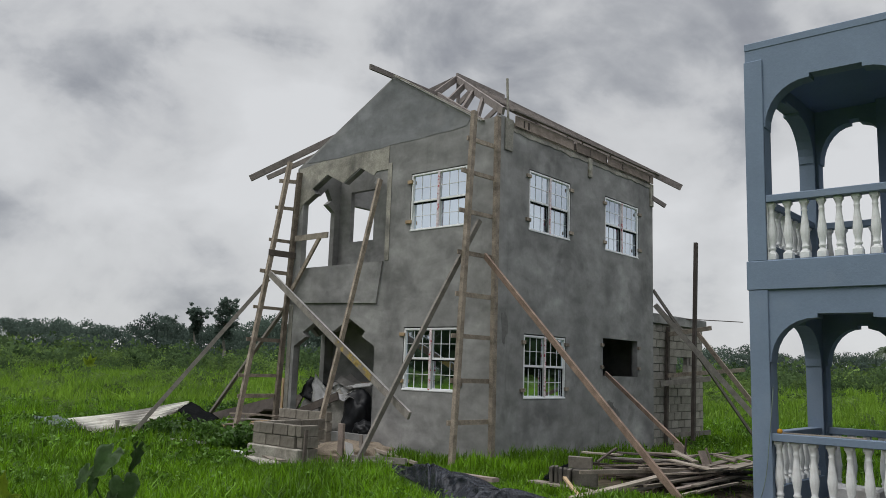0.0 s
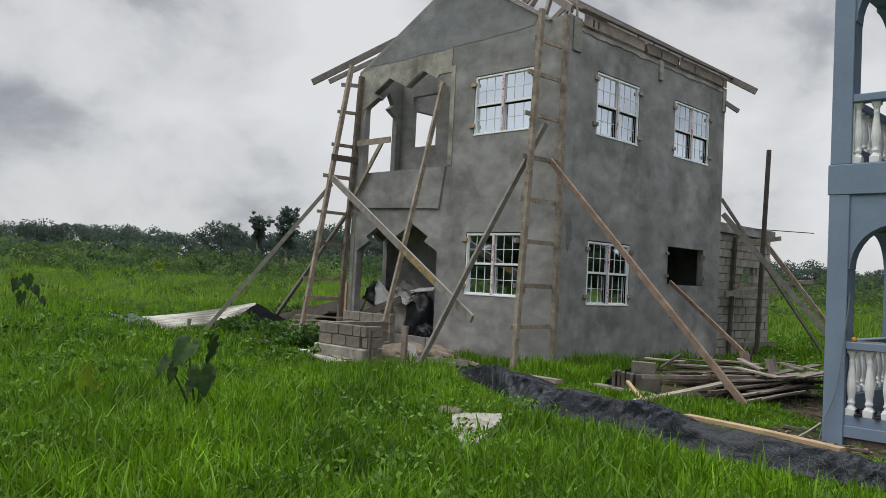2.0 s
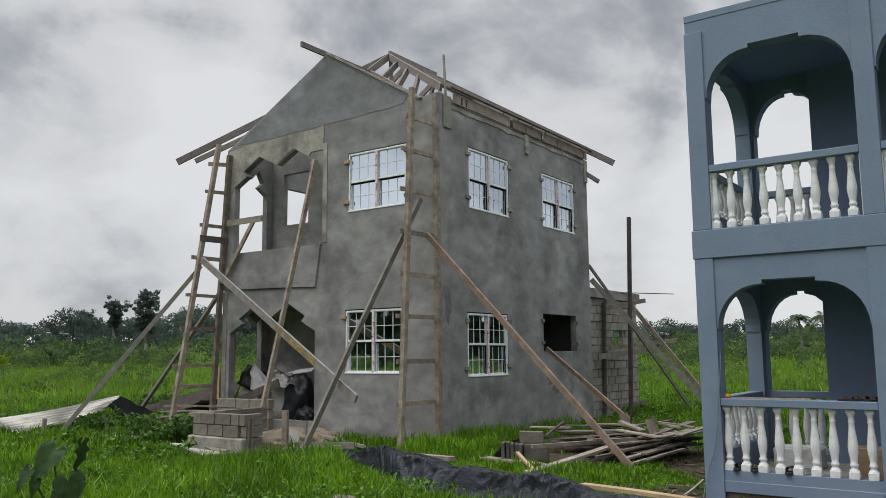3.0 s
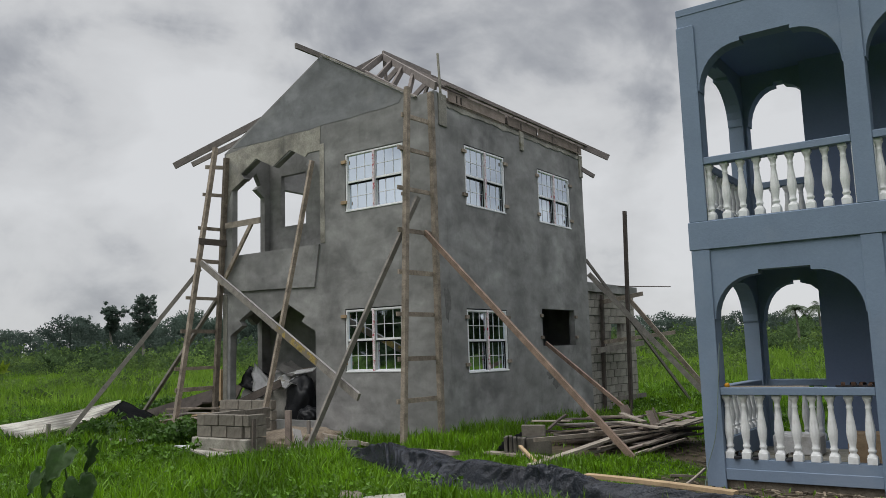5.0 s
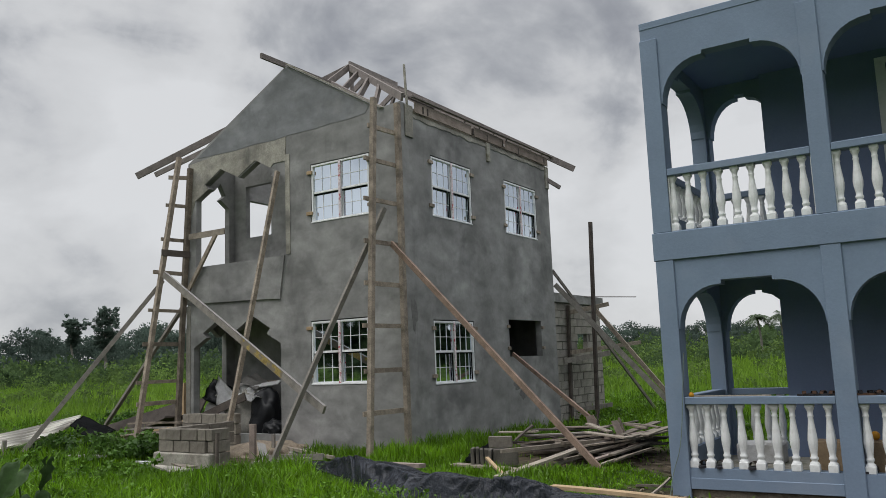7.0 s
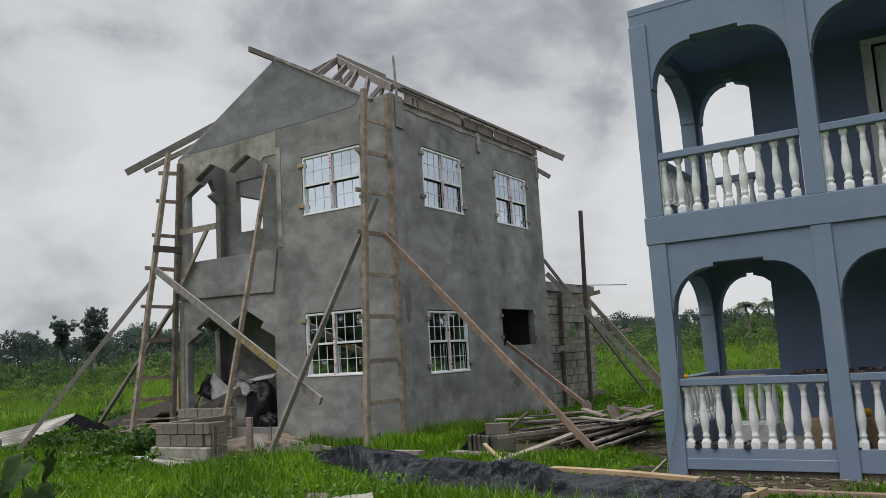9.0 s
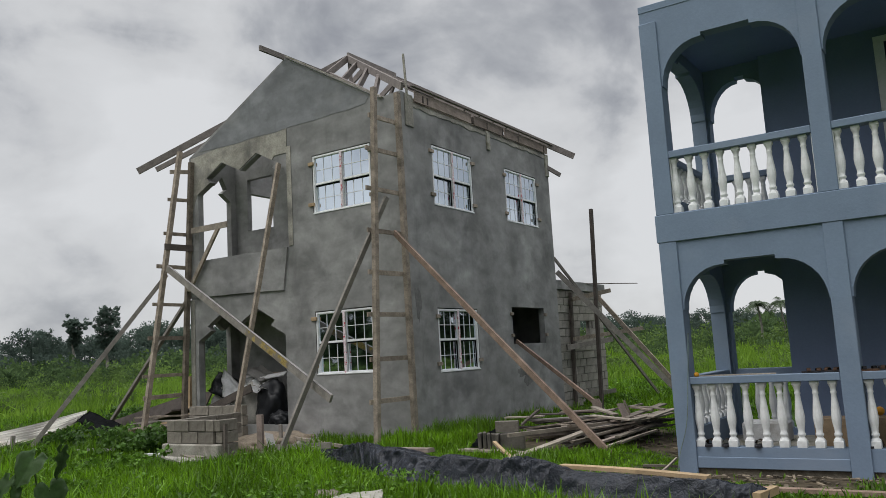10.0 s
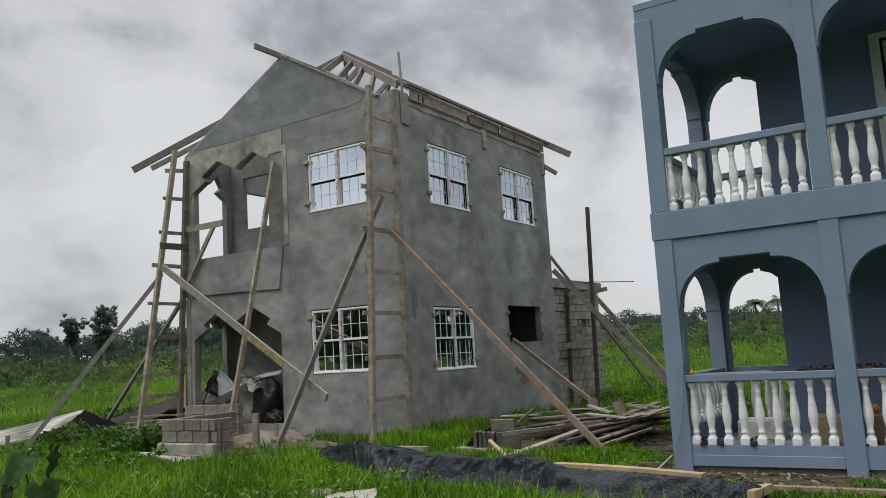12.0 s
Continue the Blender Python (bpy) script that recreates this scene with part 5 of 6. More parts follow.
for pts, z, mat, label in (([(-4.0, -2.8), (-3.75, -2.72), (-3.65, -2.5), (-3.8, -2.46)], 0.08, WHITESACK, "torn white sacking at the foot of the blocks"),
                           ([(-2.7, -3.45), (-2.05, -3.60), (-1.85, -3.32), (-2.4, -3.2)], 0.11, FOOTING, "flat concrete scrap in the grass"),
                           ([(-2.6, -3.15), (-2.2, -3.2), (-2.15, -2.98), (-2.5, -2.96)], 0.12, HEAPWOOD, "pale scrap board at the foot of the blocks")):
    tagged(part("scrap_piece", panel_bm(pts, [], 0.03, lambda u, v, n: (u, v, z - 0.04 + n + 0.04 * math.sin(u * 5 + v * 3))), mat), label, "scrap", "scraps round the block box")
tagged(part("form_board", beam_bm((-2.52, -0.57, 0.10), (-0.66, -1.34, 0.06), 0.06, 0.05), HEAPWOOD), "thin pale board sloping from the porch step", "board")
tagged(part("form_board", beam_bm((-1.75, -2.15, 0.04), (-0.85, -1.72, 0.09), 0.16, 0.03), TIMBER_GREY), "flat grey board lying before the wall", "board")


# ---- corrugated sheet and junk left of the porch ----
def corrugated(name, c0, c1, c2, c3, mat, label, waves=11, ny=10):
    bm = bmesh.new()
    c = [Vector(p) for p in (c0, c1, c2, c3)]
    n = waves * 6
    nrm = (c[1] - c[0]).cross(c[3] - c[0]).normalized()
    grid = []
    for j in range(ny + 1):
        v = j / ny
        row = []
        for i in range(n + 1):
            u = i / n
            p = c[0].lerp(c[1], u).lerp(c[3].lerp(c[2], u), v) + nrm * (0.045 * math.sin(u * waves * 2 * math.pi) + 0.05 * math.sin(v * 3) + 0.03 * noise.noise((u * 2, v * 2, 0)))
            row.append(bm.verts.new(p))
        grid.append(row)
    for j in range(ny):
        for i in range(n):
            bm.faces.new((grid[j][i], grid[j][i + 1], grid[j + 1][i + 1], grid[j + 1][i]))
    bmesh.ops.solidify(bm, geom=bm.faces[:], thickness=0.004)
    return tagged(part(name, bm, mat, smooth=True), label, "metal sheet")


corrugated("corrugated_sheet", (-8.05, -3.45, 0.14), (-10.65, -2.85, 0.20), (-10.2, 0.15, 0.62), (-8.5, -1.25, 0.50), corrugated_material((-0.965, 0.261, 0.04), 0.4148), "weathered pale corrugated sheet lying in the grass", 6)
corrugated("corrugated_sheet", (-9.3, -3.75, 0.20), (-11.6, -3.25, 0.22), (-11.5, -2.7, 0.24), (-9.4, -3.2, 0.16), DULLZINC, "dull greenish corrugated sheet under the paler one", 6, 4)
crumpled_sheet("black_sheet", ((-8.58, -1.22, 0.49), (-7.6, -1.2, 0.18), (-8.9, 0.25, 0.26), (-10.2, 0.2, 0.61)), BLACKCLOTH, "black plastic flap at the metal sheet's end", "sheet", amp=0.05)
for k, (a, b, w, mat) in enumerate((((-8.6, 0.9, 0.12), (-6.5, 0.1, 0.62), 0.55, TIMBER_DARK), ((-8.9, 0.2, 0.10), (-6.3, -0.35, 0.35), 0.16, TIMBER), ((-7.4, -0.5, 0.50), (-5.5, -0.5, 0.52), 0.06, TIMBER),
                                    ((-7.2, -0.9, 0.22), (-5.0, -1.2, 0.50), 0.07, TIMBER_NEW), ((-6.6, -1.3, 0.1), (-4.2, -1.4, 0.46), 0.12, TIMBER), ((-7.4, -1.6, 0.04), (-5.6, -0.9, 0.42), 0.2, TIMBER_DARK),
                                    ((-5.9, -2.3, 0.05), (-4.9, -1.5, 0.4), 0.14, TIMBER_DARK), ((-6.7, -0.6, 0.22), (-4.4, -1.0, 0.52), 0.09, TIMBER_GREY), ((-6.3, -2.9, 0.08), (-5.1, -2.7, 0.1), 0.2, PLYWOOD))):
    tagged(part("scrap_plank", beam_bm(a, b, w, 0.035, bow=0.02), mat), ("weathered plank", "dark broad board", "brown plank")[k % 3] + " dumped beside the porch", "plank", "scrap planks beside the porch")
tagged(part("wooden_board", panel_bm([(-10.2, 0.26), (-8.9, 0.18), (-6.6, 0.30), (-6.5, 0.98), (-7.4, 0.90)], [], 0.04, lambda u, v, n: (u, 0.45 + 0.5 * v + n, v)), TIMBER_DARK), "broad dark weathered board propped beside the porch", "board")
for a, b, w, mat in (((-7.1, -0.2, 0.45), (-5.3, -0.75, 0.56), 0.12, TIMBER), ((-7.3, -0.55, 0.38), (-5.0, -1.05, 0.48), 0.16, TIMBER_GREY), ((-6.9, -1.0, 0.30), (-4.6, -1.5, 0.44), 0.10, EAVES), ((-6.4, -1.5, 0.05), (-5.3, -0.9, 0.46), 0.22, TIMBER_DARK), ((-5.9, -1.75, 0.02), (-4.8, -1.25, 0.42), 0.18, TIMBER_DARK)):
    tagged(part("scrap_plank", beam_bm(a, b, w, 0.03, bow=0.02), mat), "weathered plank stacked beside the porch", "plank", "scrap planks beside the porch")
tagged(part("stake", beam_bm((-7.28, -3.38, -0.1), (-7.26, -3.36, 0.42), 0.07, 0.06), TIMBER_GREY), "short grey stake before the metal sheet", "stake")
tagged(part("fence_post", beam_bm((-7.0, 0.7, -0.05), (-7.0, 0.7, 1.35), 0.07, 0.07), TIMBER_NEW), "short pale post behind the scaffold", "post")


# ---- small things on the blue house ----
def shoe(name, at, rz, mat, label, flat=False):
    th = tagged(empty(name, at), label, "shoe", "shoes on the veranda")
    bm = bmesh.new()
    ring = []
    for k in range(14):
        a = 2 * math.pi * k / 14
        w = 0.05 + 0.008 * math.cos(a)
        ring.append((0.13 * math.cos(a), w * math.sin(a)))
    rot = Matrix.Rotation(radians(rz), 2)
    for z0, z1, s0, s1 in ((0, 0.025, 1.0, 1.0),):
        lo = [bm.verts.new((*(rot @ Vector((x * s0, y * s0))), z0)) for x, y in ring]
        hi = [bm.verts.new((*(rot @ Vector((x * s1, y * s1))), z1)) for x, y in ring]
        for k in range(14):
            bm.faces.new((lo[k], lo[(k + 1) % 14], hi[(k + 1) % 14], hi[k]))
        bm.faces.new(lo[::-1])
        bm.faces.new(hi)
    bmesh.ops.translate(bm, verts=bm.verts, vec=Vector(at))
    part("sole", bm, mat, th)
    bm = bmesh.new()
    n = 9
    for x0 in ((0.06, -0.05) if flat else (0.07, 0.03, -0.01)):
        prev = None
        for k in range(n):
            a = math.pi * k / (n - 1)
            pts = [Vector((x0 + dx, 0.05 * math.cos(a), 0.02 + (0.038 if flat else 0.07) * math.sin(a))) for dx in (-0.02, 0.025)]
            pts = [Vector((*(rot @ p.xy), p.z)) + Vector(at) for p in pts]
            cur = [bm.verts.new(p) for p in pts]
            if prev:
                bm.faces.new((prev[0], prev[1], cur[1], cur[0]))
            prev = cur
    bmesh.ops.solidify(bm, geom=bm.faces[:], thickness=0.006)
    part("upper", bm, (RUBBER if mat is BROWNSHOE else BROWNSHOE) if flat else STEEL, th)


for x, y, rz, mat in ((6.93, -1.45, 12, RUBBER), (7.03, -1.40, 35, BROWNSHOE), (7.15, -1.44, 160, RUBBER), (7.53, -1.44, 20, BROWNSHOE), (7.64, -1.40, 60, BROWNSHOE), (7.75, -1.44, 170, RUBBER)):
    shoe("sandal", (x, y, 1.032), rz, mat, "worn dark leather sandal drying on the handrail", True)
for x, y, rz in ((5.605, -1.43, 84), (5.81, -1.42, 96), (6.215, -1.43, 88), (7.5, -1.40, 60)):
    shoe("shoe", (x, y, 0.145), rz, RUBBER, "black shoe standing between the balusters")
lumpy("fruit", (5.52, -1.43, 1.055), (0.035, 0.035, 0.035), ORANGE, "small orange fruit on the handrail", "fruit", 2.0, 0.05, 1.0, 2)
tagged(part("stick", beam_bm((5.56, -1.44, 1.04), (6.50, -1.42, 1.04), 0.022, 0.016), HEAPWOOD), "thin stick lying on the handrail", "stick")
lumpy("ball", (7.55, -1.0, 0.53), (0.055, 0.055, 0.055), ORANGE, "yellow-orange ball inside the veranda", "ball", 2.0, 0.02, 1.0, 2)
tagged(part("stool", box_bm((7.42, -1.1, 0.05), (7.68, -0.9, 0.475), 0.02), TAN), "low brown box inside the veranda", "box")
tagged(part("cardboard_box", box_bm((6.75, -0.7, 0.05), (7.15, -0.35, 0.42), 0.01), TAN), "brown carton on the veranda floor", "box")
tagged(part("white_bench", box_bm((5.75, -0.3, 0.05), (6.35, 0.1, 0.34), 0.03), WHITESACK), "whitish low bench on the veranda", "bench")


def build_wire():
    cu = bpy.data.curves.new("cable", "CURVE")
    cu.dimensions, cu.bevel_depth = "3D", 0.006
    sp = cu.splines.new("BEZIER")
    pts = [(5.5, -1.56, 1.60), (5.44, -1.56, 1.0), (5.36, -1.56, 0.4), (5.24, -1.57, 0.02), (5.20, -1.60, -0.22)]
    sp.bezier_points.add(len(pts) - 1)
    for b, p in zip(sp.bezier_points, pts):
        b.co, b.handle_left_type, b.handle_right_type = p, "AUTO", "AUTO"
    cu.materials.append(DULLZINC)
    tagged(new("cable", cu), "thin loose cable hanging down the painted column", "cable")


build_wire()


def build_debris():
    """Chips, pebbles and splinters on the bare soil."""
    r = random.Random(5)
    bm = bmesh.new()
    made = 0
    while made < 900:
        x, y = (r.uniform(5.2, 10.0), r.uniform(-3.6, -1.55)) if made > 380 else (r.uniform(3.2, 9.5), r.uniform(-3.0, 2.5))
        if bare_soil(x, y) < 0.45 or (y > BY - 0.05 and x > 5.2):
            continue
        made += 1
        z = ground_z(x, y)
        ln = r.choice((0.03, 0.04, 0.06, 0.12, 0.2)) * r.uniform(0.6, 1.3)
        a = r.uniform(0, math.pi)
        d = Vector((math.cos(a), math.sin(a), r.gauss(0, 0.08))) * ln / 2
        beam(bm, Vector((x, y, z + 0.012)) - d, Vector((x, y, z + 0.012)) + d, r.uniform(0.015, 0.04), r.uniform(0.008, 0.02), bevel=0)
    tagged(part("wood_chips", bm, CHIPS), "pale splinters and chips strewn over bare soil", "debris", kind="stuff")


CHIPS = material("mixed_chips", (0.15, 0.122, 0.088), 0.9, 0.3, 8, 60, 0.1, island=0.7)
build_debris()

# ---- grass, wild plants, scrub and woods ----
VIEW = np.array((8.6, -12.1))           # the open meadow is sown as a fan that widens from here


def fan(n, r0, r1, a0, a1, rng, power=1.0):
    """Points spread over a fan of the meadow; angles in degrees from +y towards -x."""
    r = np.sqrt(rng.uniform(r0 ** 2, r1 ** 2, n)) if power == 1.0 else r0 + (r1 - r0) * rng.uniform(0, 1, n) ** power
    a = np.radians(rng.uniform(a0, a1, n))
    return VIEW[0] - np.sin(a) * r, VIEW[1] + np.cos(a) * r


def clear_of_things(x, y):
    """True where grass may grow."""
    ok = ~((x > -6.15) & (x < 0.05) & (y > -0.03) & (y < 9.7))
    ok &= ~((x > 5.1) & (x < 14.4) & (y > -1.62) & (y < 8.1))
    ok &= ~((x > -3.85) & (x < -2.1) & (y > -2.6) & (y < 0))
    ok &= ~((x > -6.4) & (x < -3.6) & (y > -1.4) & (y < 0))
    ok &= ~((x > -11.4) & (x < -7.9) & (y > -3.55 - 0.2 * (x + 8.4)) & (y < -1.2 - 0.85 * (x + 8.6)))
    ok &= ~((x > -3.6) & (x < -1.8) & (y > -3.35) & (y < -2.4))
    ok &= ~((np.abs(x - 2.5) < 0.75) & (np.abs(y + 1.1) < 0.55))
    ok &= ~((np.hypot(x - 3.5, y + 5.9) < 0.36))
    return ok


def tarp_gap(x, y):
    pts = np.array(TARP_LINE)
    best = np.full(x.shape, 9.0)
    for (x0, y0), (x1, y1), h in zip(pts, pts[1:], TARP_HALF[1:]):
        dx, dy = x1 - x0, y1 - y0
        t = np.clip(((x - x0) * dx + (y - y0) * dy) / (dx * dx + dy * dy), 0, 1)
        best = np.minimum(best, np.hypot(x - x0 - t * dx, y - y0 - t * dy) - h * 0.86)
    return best


def height_field(x, y, f, seed):
    return np.array([noise.noise((a * f, b * f, seed)) for a, b in zip(x, y)])


def mesh_from(name, verts, tris, mat, label, category):
    me = bpy.data.meshes.new(name)
    me.vertices.add(len(verts))
    me.vertices.foreach_set("co", np.asarray(verts, np.float32).ravel())
    me.loops.add(tris.size)
    me.loops.foreach_set("vertex_index", tris.astype(np.int32).ravel())
    me.polygons.add(len(tris))
    me.polygons.foreach_set("loop_start", np.arange(0, tris.size, 3, dtype=np.int32))
    me.polygons.foreach_set("use_smooth", np.ones(len(tris), bool))
    me.update(calc_edges=True)
    me.materials.append(mat)
    return tagged(new(name, me), label, category, kind="stuff")


def blades(x, y, z, h, w, rng, lean=0.55):
    """Curved blades of two segments, each an island of its own."""
    n = len(x)
    a = rng.uniform(0, 2 * np.pi, n)
    b = rng.uniform(0, 2 * np.pi, n)
    k = np.abs(rng.normal(0, lean, n)).clip(0, 1.3)
    sx, sy = np.cos(a) * w / 2, np.sin(a) * w / 2
    lx, ly = np.cos(b) * k * h, np.sin(b) * k * h
    hz = h * np.sqrt(np.clip(1 - 0.55 * k * k, 0.15, 1))
    V = np.empty((n, 5, 3))
    V[:, 0] = np.stack((x - sx, y - sy, z - 0.02), 1)
    V[:, 1] = np.stack((x + sx, y + sy, z - 0.02), 1)
    V[:, 2] = np.stack((x - sx * 0.9 + lx * 0.28, y - sy * 0.9 + ly * 0.28, z + hz * 0.62), 1)
    V[:, 3] = np.stack((x + sx * 0.9 + lx * 0.28, y + sy * 0.9 + ly * 0.28, z + hz * 0.62), 1)
    V[:, 4] = np.stack((x + lx, y + ly, z + hz), 1)
    base = np.arange(n)[:, None] * 5
    T = np.concatenate([base + np.array(t) for t in ((0, 1, 3), (0, 3, 2), (2, 3, 4))], 1).reshape(-1, 3)
    return V.reshape(-1, 3), T


def sow(name, n, r0, r1, a0, a1, h0, h1, w0, w1, mat, label, seed, lean=0.55, power=1.0, patch=0.5, tuft=0.05):
    rng = np.random.default_rng(seed)
    tx, ty = fan(n // 9, r0, r1, a0, a1, rng, power)
    x = np.repeat(tx, 9) + rng.normal(0, 1, len(tx) * 9) * tuft
    y = np.repeat(ty, 9) + rng.normal(0, 1, len(tx) * 9) * tuft
    vigour = np.repeat(rng.uniform(0.6, 1.45, len(tx)), 9)
    keep = clear_of_things(x, y)
    x, y, vigour = x[keep], y[keep], vigour[keep]
    bare = np.array([bare_soil(a, b) for a, b in zip(x, y)])
    gap = tarp_gap(x, y)
    keep = (rng.uniform(0, 1, len(x)) > bare * 0.97) & (gap > 0)
    x, y, bare, gap, vigour = x[keep], y[keep], bare[keep], gap[keep], vigour[keep]
    tall = height_field(x, y, 0.35, seed * 1.7) * patch + height_field(x, y, 1.6, seed * 0.3) * patch * 0.6
    h = vigour * rng.uniform(h0, h1, len(x)) * np.clip(1 + tall, 0.45, 1.8) * (1 - 0.5 * bare)
    near_house = np.minimum(np.hypot(np.maximum(np.maximum(-6.05 - x, x), 0), np.maximum(-y, 0)), 3.0)
    h *= np.where((near_house < 0.8) & (x > -0.4) & (x < 1.6) & (y < 1.5), 0.75, 1.0) * np.where((x > 1.3) & (x < 5.3) & (y > -3.2) & (y < 1.6), 0.55, 1.0) * np.where((x > 4.3) & (y > -4.2) & (y < 0), 0.5, 1.0) * np.where((x < -0.4) & (x > -4.2) & (y > -2.7) & (y < 0), 0.4, 1.0)
    # a worn strip between plastic and house keeps the grass low
    h *= np.where((gap < 1.2) & (y > -0.55 * x - 2.4) & (x > -1) & (near_house > 0.6), 0.45, 1.0)
    h *= np.where((x > -4.6) & (x < -0.9) & (y > -4.9) & (y < -2.4), 0.36, 1.0)
    h *= np.where((gap < 0.7) & (x > 0.5) & (x < 7.3) & (y < -2.5), 0.55 + 0.45 * np.clip(gap / 0.7, 0, 1), 1.0)
    z = np.array([ground_z(a, b) for a, b in zip(x, y)])
    V, T = blades(x, y, z, h, rng.uniform(w0, w1, len(x)), rng, lean)
    return mesh_from(name, V, T, mat, label, "grass")


sow("grass", 190000, 4.5, 14, -12, 84, 0.11, 0.27, 0.011, 0.024, GRASS, "fresh green knee-high lawn grass, uncut and uneven", 1, 0.9, tuft=0.05)
sow("grass", 160000, 13.5, 32, -8, 82, 0.13, 0.33, 0.014, 0.027, GRASS, "tall uncut green grass round the building site", 2, 0.65, tuft=0.12)
sow("meadow", 100000, 30, 95, -8, 82, 0.28, 0.62, 0.04, 0.075, MEADOW, "tall green meadow grass beyond the plot", 3, 0.6, tuft=0.35)
sow("grass", 50000, 0.4, 4.7, -12, 348, 0.12, 0.28, 0.009, 0.019, GRASS, "trodden green grass where one stands", 6, 0.8, tuft=0.06)
sow("grass", 60000, 4.5, 20, 84, 348, 0.15, 0.33, 0.03, 0.06, GRASS, "uncut green grass on the other sides of the plot", 7, 0.65, tuft=0.12)
sow("meadow", 26000, 19, 64, 84, 352, 0.25, 0.5, 0.10, 0.18, MEADOW, "green grass spreading away on the other sides", 8, 0.7, tuft=0.4)
sow("meadow", 36000, 85, 210, -8, 82, 0.5, 1.0, 0.14, 0.26, MEADOW, "distant rough green meadow", 4, 0.5, tuft=0.8)


def foot_grass():
    """Long grass and seedlings left standing along the foot of the walls."""
    rng = np.random.default_rng(17)
    x = np.concatenate((rng.uniform(-1.7, 0.5, 2600), rng.uniform(0.06, 1.5, 2600), rng.uniform(0.06, 0.6, 1200)))
    y = np.concatenate((rng.uniform(-1.3, -0.06, 2600), rng.uniform(-0.9, 0.8, 2600), rng.uniform(0.6, 4.5, 1200)))
    thick = height_field(x, y, 1.4, 3.3)
    keep = (tarp_gap(x, y) > 0.05) & (thick > -0.18)
    x, y, thick = x[keep], y[keep], thick[keep]
    h = rng.uniform(0.10, 0.36, len(x)) * np.clip(0.75 + 1.2 * thick, 0.3, 1.5)
    V, T = blades(x, y, np.array([ground_z(a, b) for a, b in zip(x, y)]), h, rng.uniform(0.010, 0.022, len(x)), rng, 0.5)
    return mesh_from("grass", V, T, GRASS, "long green grass along the foot of the walls", "grass")


foot_grass()


def leaf_clouds(centres, radii, count, size, rng, squash=0.8, fill=0.35):
    """Small bent leaf pieces scattered through ellipsoid clumps. centres (n,3), radii (n,), count pieces each."""
    n = len(centres)
    d = rng.normal(0, 1, (n, count, 3))
    d /= np.linalg.norm(d, axis=2, keepdims=True)
    rad = rng.uniform(fill, 1.0, (n, count, 1)) ** 0.6
    p = centres[:, None, :] + d * rad * radii[:, None, None] * np.array((1, 1, squash))
    p = p.reshape(-1, 3)
    m = len(p)
    u = rng.normal(0, 1, (m, 3))
    u /= np.linalg.norm(u, axis=1, keepdims=True)
    v = np.cross(u, d.reshape(-1, 3) + rng.normal(0, 0.45, (m, 3)))
    v /= np.linalg.norm(v, axis=1, keepdims=True) + 1e-9
    s = (np.repeat(size, count) * rng.uniform(0.6, 1.4, m))[:, None]
    V = np.stack((p - u * s, p + v * s * 0.55, p + u * s, p - v * s * 0.55), 1).reshape(-1, 3)
    base = np.arange(m)[:, None] * 4
    T = np.concatenate((base + np.array((0, 1, 2)), base + np.array((0, 2, 3))), 1).reshape(-1, 3)
    return V, T


def scrub(name, n, r0, r1, a0, a1, h0, h1, mat, label, seed, count=46, power=1.0, leaf=0.16):
    rng = np.random.default_rng(seed)
    x, y = fan(n, r0, r1, a0, a1, rng, power)
    keep = (np.hypot(x + 3, y - 4) > 9) & ~((x > 3) & (x < 16) & (y > -4) & (y < 10))
    x, y = x[keep], y[keep]
    far = np.hypot(x - VIEW[0], y - VIEW[1])
    h = (h0 + (h1 - h0) * np.clip((far - r0) / (r1 - r0), 0, 1)) * rng.uniform(0.4, 1.4, len(x))
    k = 3
    cx = np.repeat(x, k) + rng.normal(0, 0.35, len(x) * k) * np.repeat(h, k)
    cy = np.repeat(y, k) + rng.normal(0, 0.35, len(x) * k) * np.repeat(h, k)
    hh = np.repeat(h, k) * rng.uniform(0.3, 0.75, len(x) * k)
    c = np.stack((cx, cy, hh), 1)
    V, T = leaf_clouds(c, np.repeat(h, k) * 0.42, count // k, np.repeat(h, k) * leaf, rng, 0.85)
    V[:, 2] = np.maximum(V[:, 2], 0.02)
    return mesh_from(name, V, T, mat, label, "shrubs")


def weeds(name, n, r0, r1, seed, size, label):
    """Low broad-leaved herbs among the grass."""
    rng = np.random.default_rng(seed)
    x, y = fan(n, r0, r1, -10, 84, rng)
    bare = np.array([bare_soil(a, b) for a, b in zip(x, y)])
    keep = clear_of_things(x, y) & (tarp_gap(x, y) > 0.05) & (bare < 0.5) & (height_field(x, y, 0.45, 5.0) > -0.12) & ~((x > 1.2) & (x < 12) & (y > -4.3 - 1.4 * (x > 4.8)) & (y < 2)) & ~((x > -4.6) & (x < 1.3) & (y > -3.6) & (y < 1))
    x, y = x[keep], y[keep]
    h = rng.uniform(0.08, 0.24, len(x))
    z = np.array([ground_z(a, b) for a, b in zip(x, y)]) + h
    V, T = leaf_clouds(np.stack((x, y, z), 1), rng.uniform(0.06, 0.16, len(x)), 16, np.full(len(x), size), rng, 0.7, 0.2)
    return mesh_from(name, V, T, WEED, label, "weeds")


WEED = material("herb_leaves", (0.075, 0.175, 0.02), 0.45, 0.4, 0.5, 4, 0.0, tint=(0.14, 0.27, 0.03), island=0.5, transl=0.3, spec=0.2)
weeds("weeds", 2800, 4.5, 14, 61, 0.028, "low broad-leaved weeds among the lawn grass")
weeds("weeds", 6000, 13.5, 34, 62, 0.05, "taller leafy weeds round the building site")


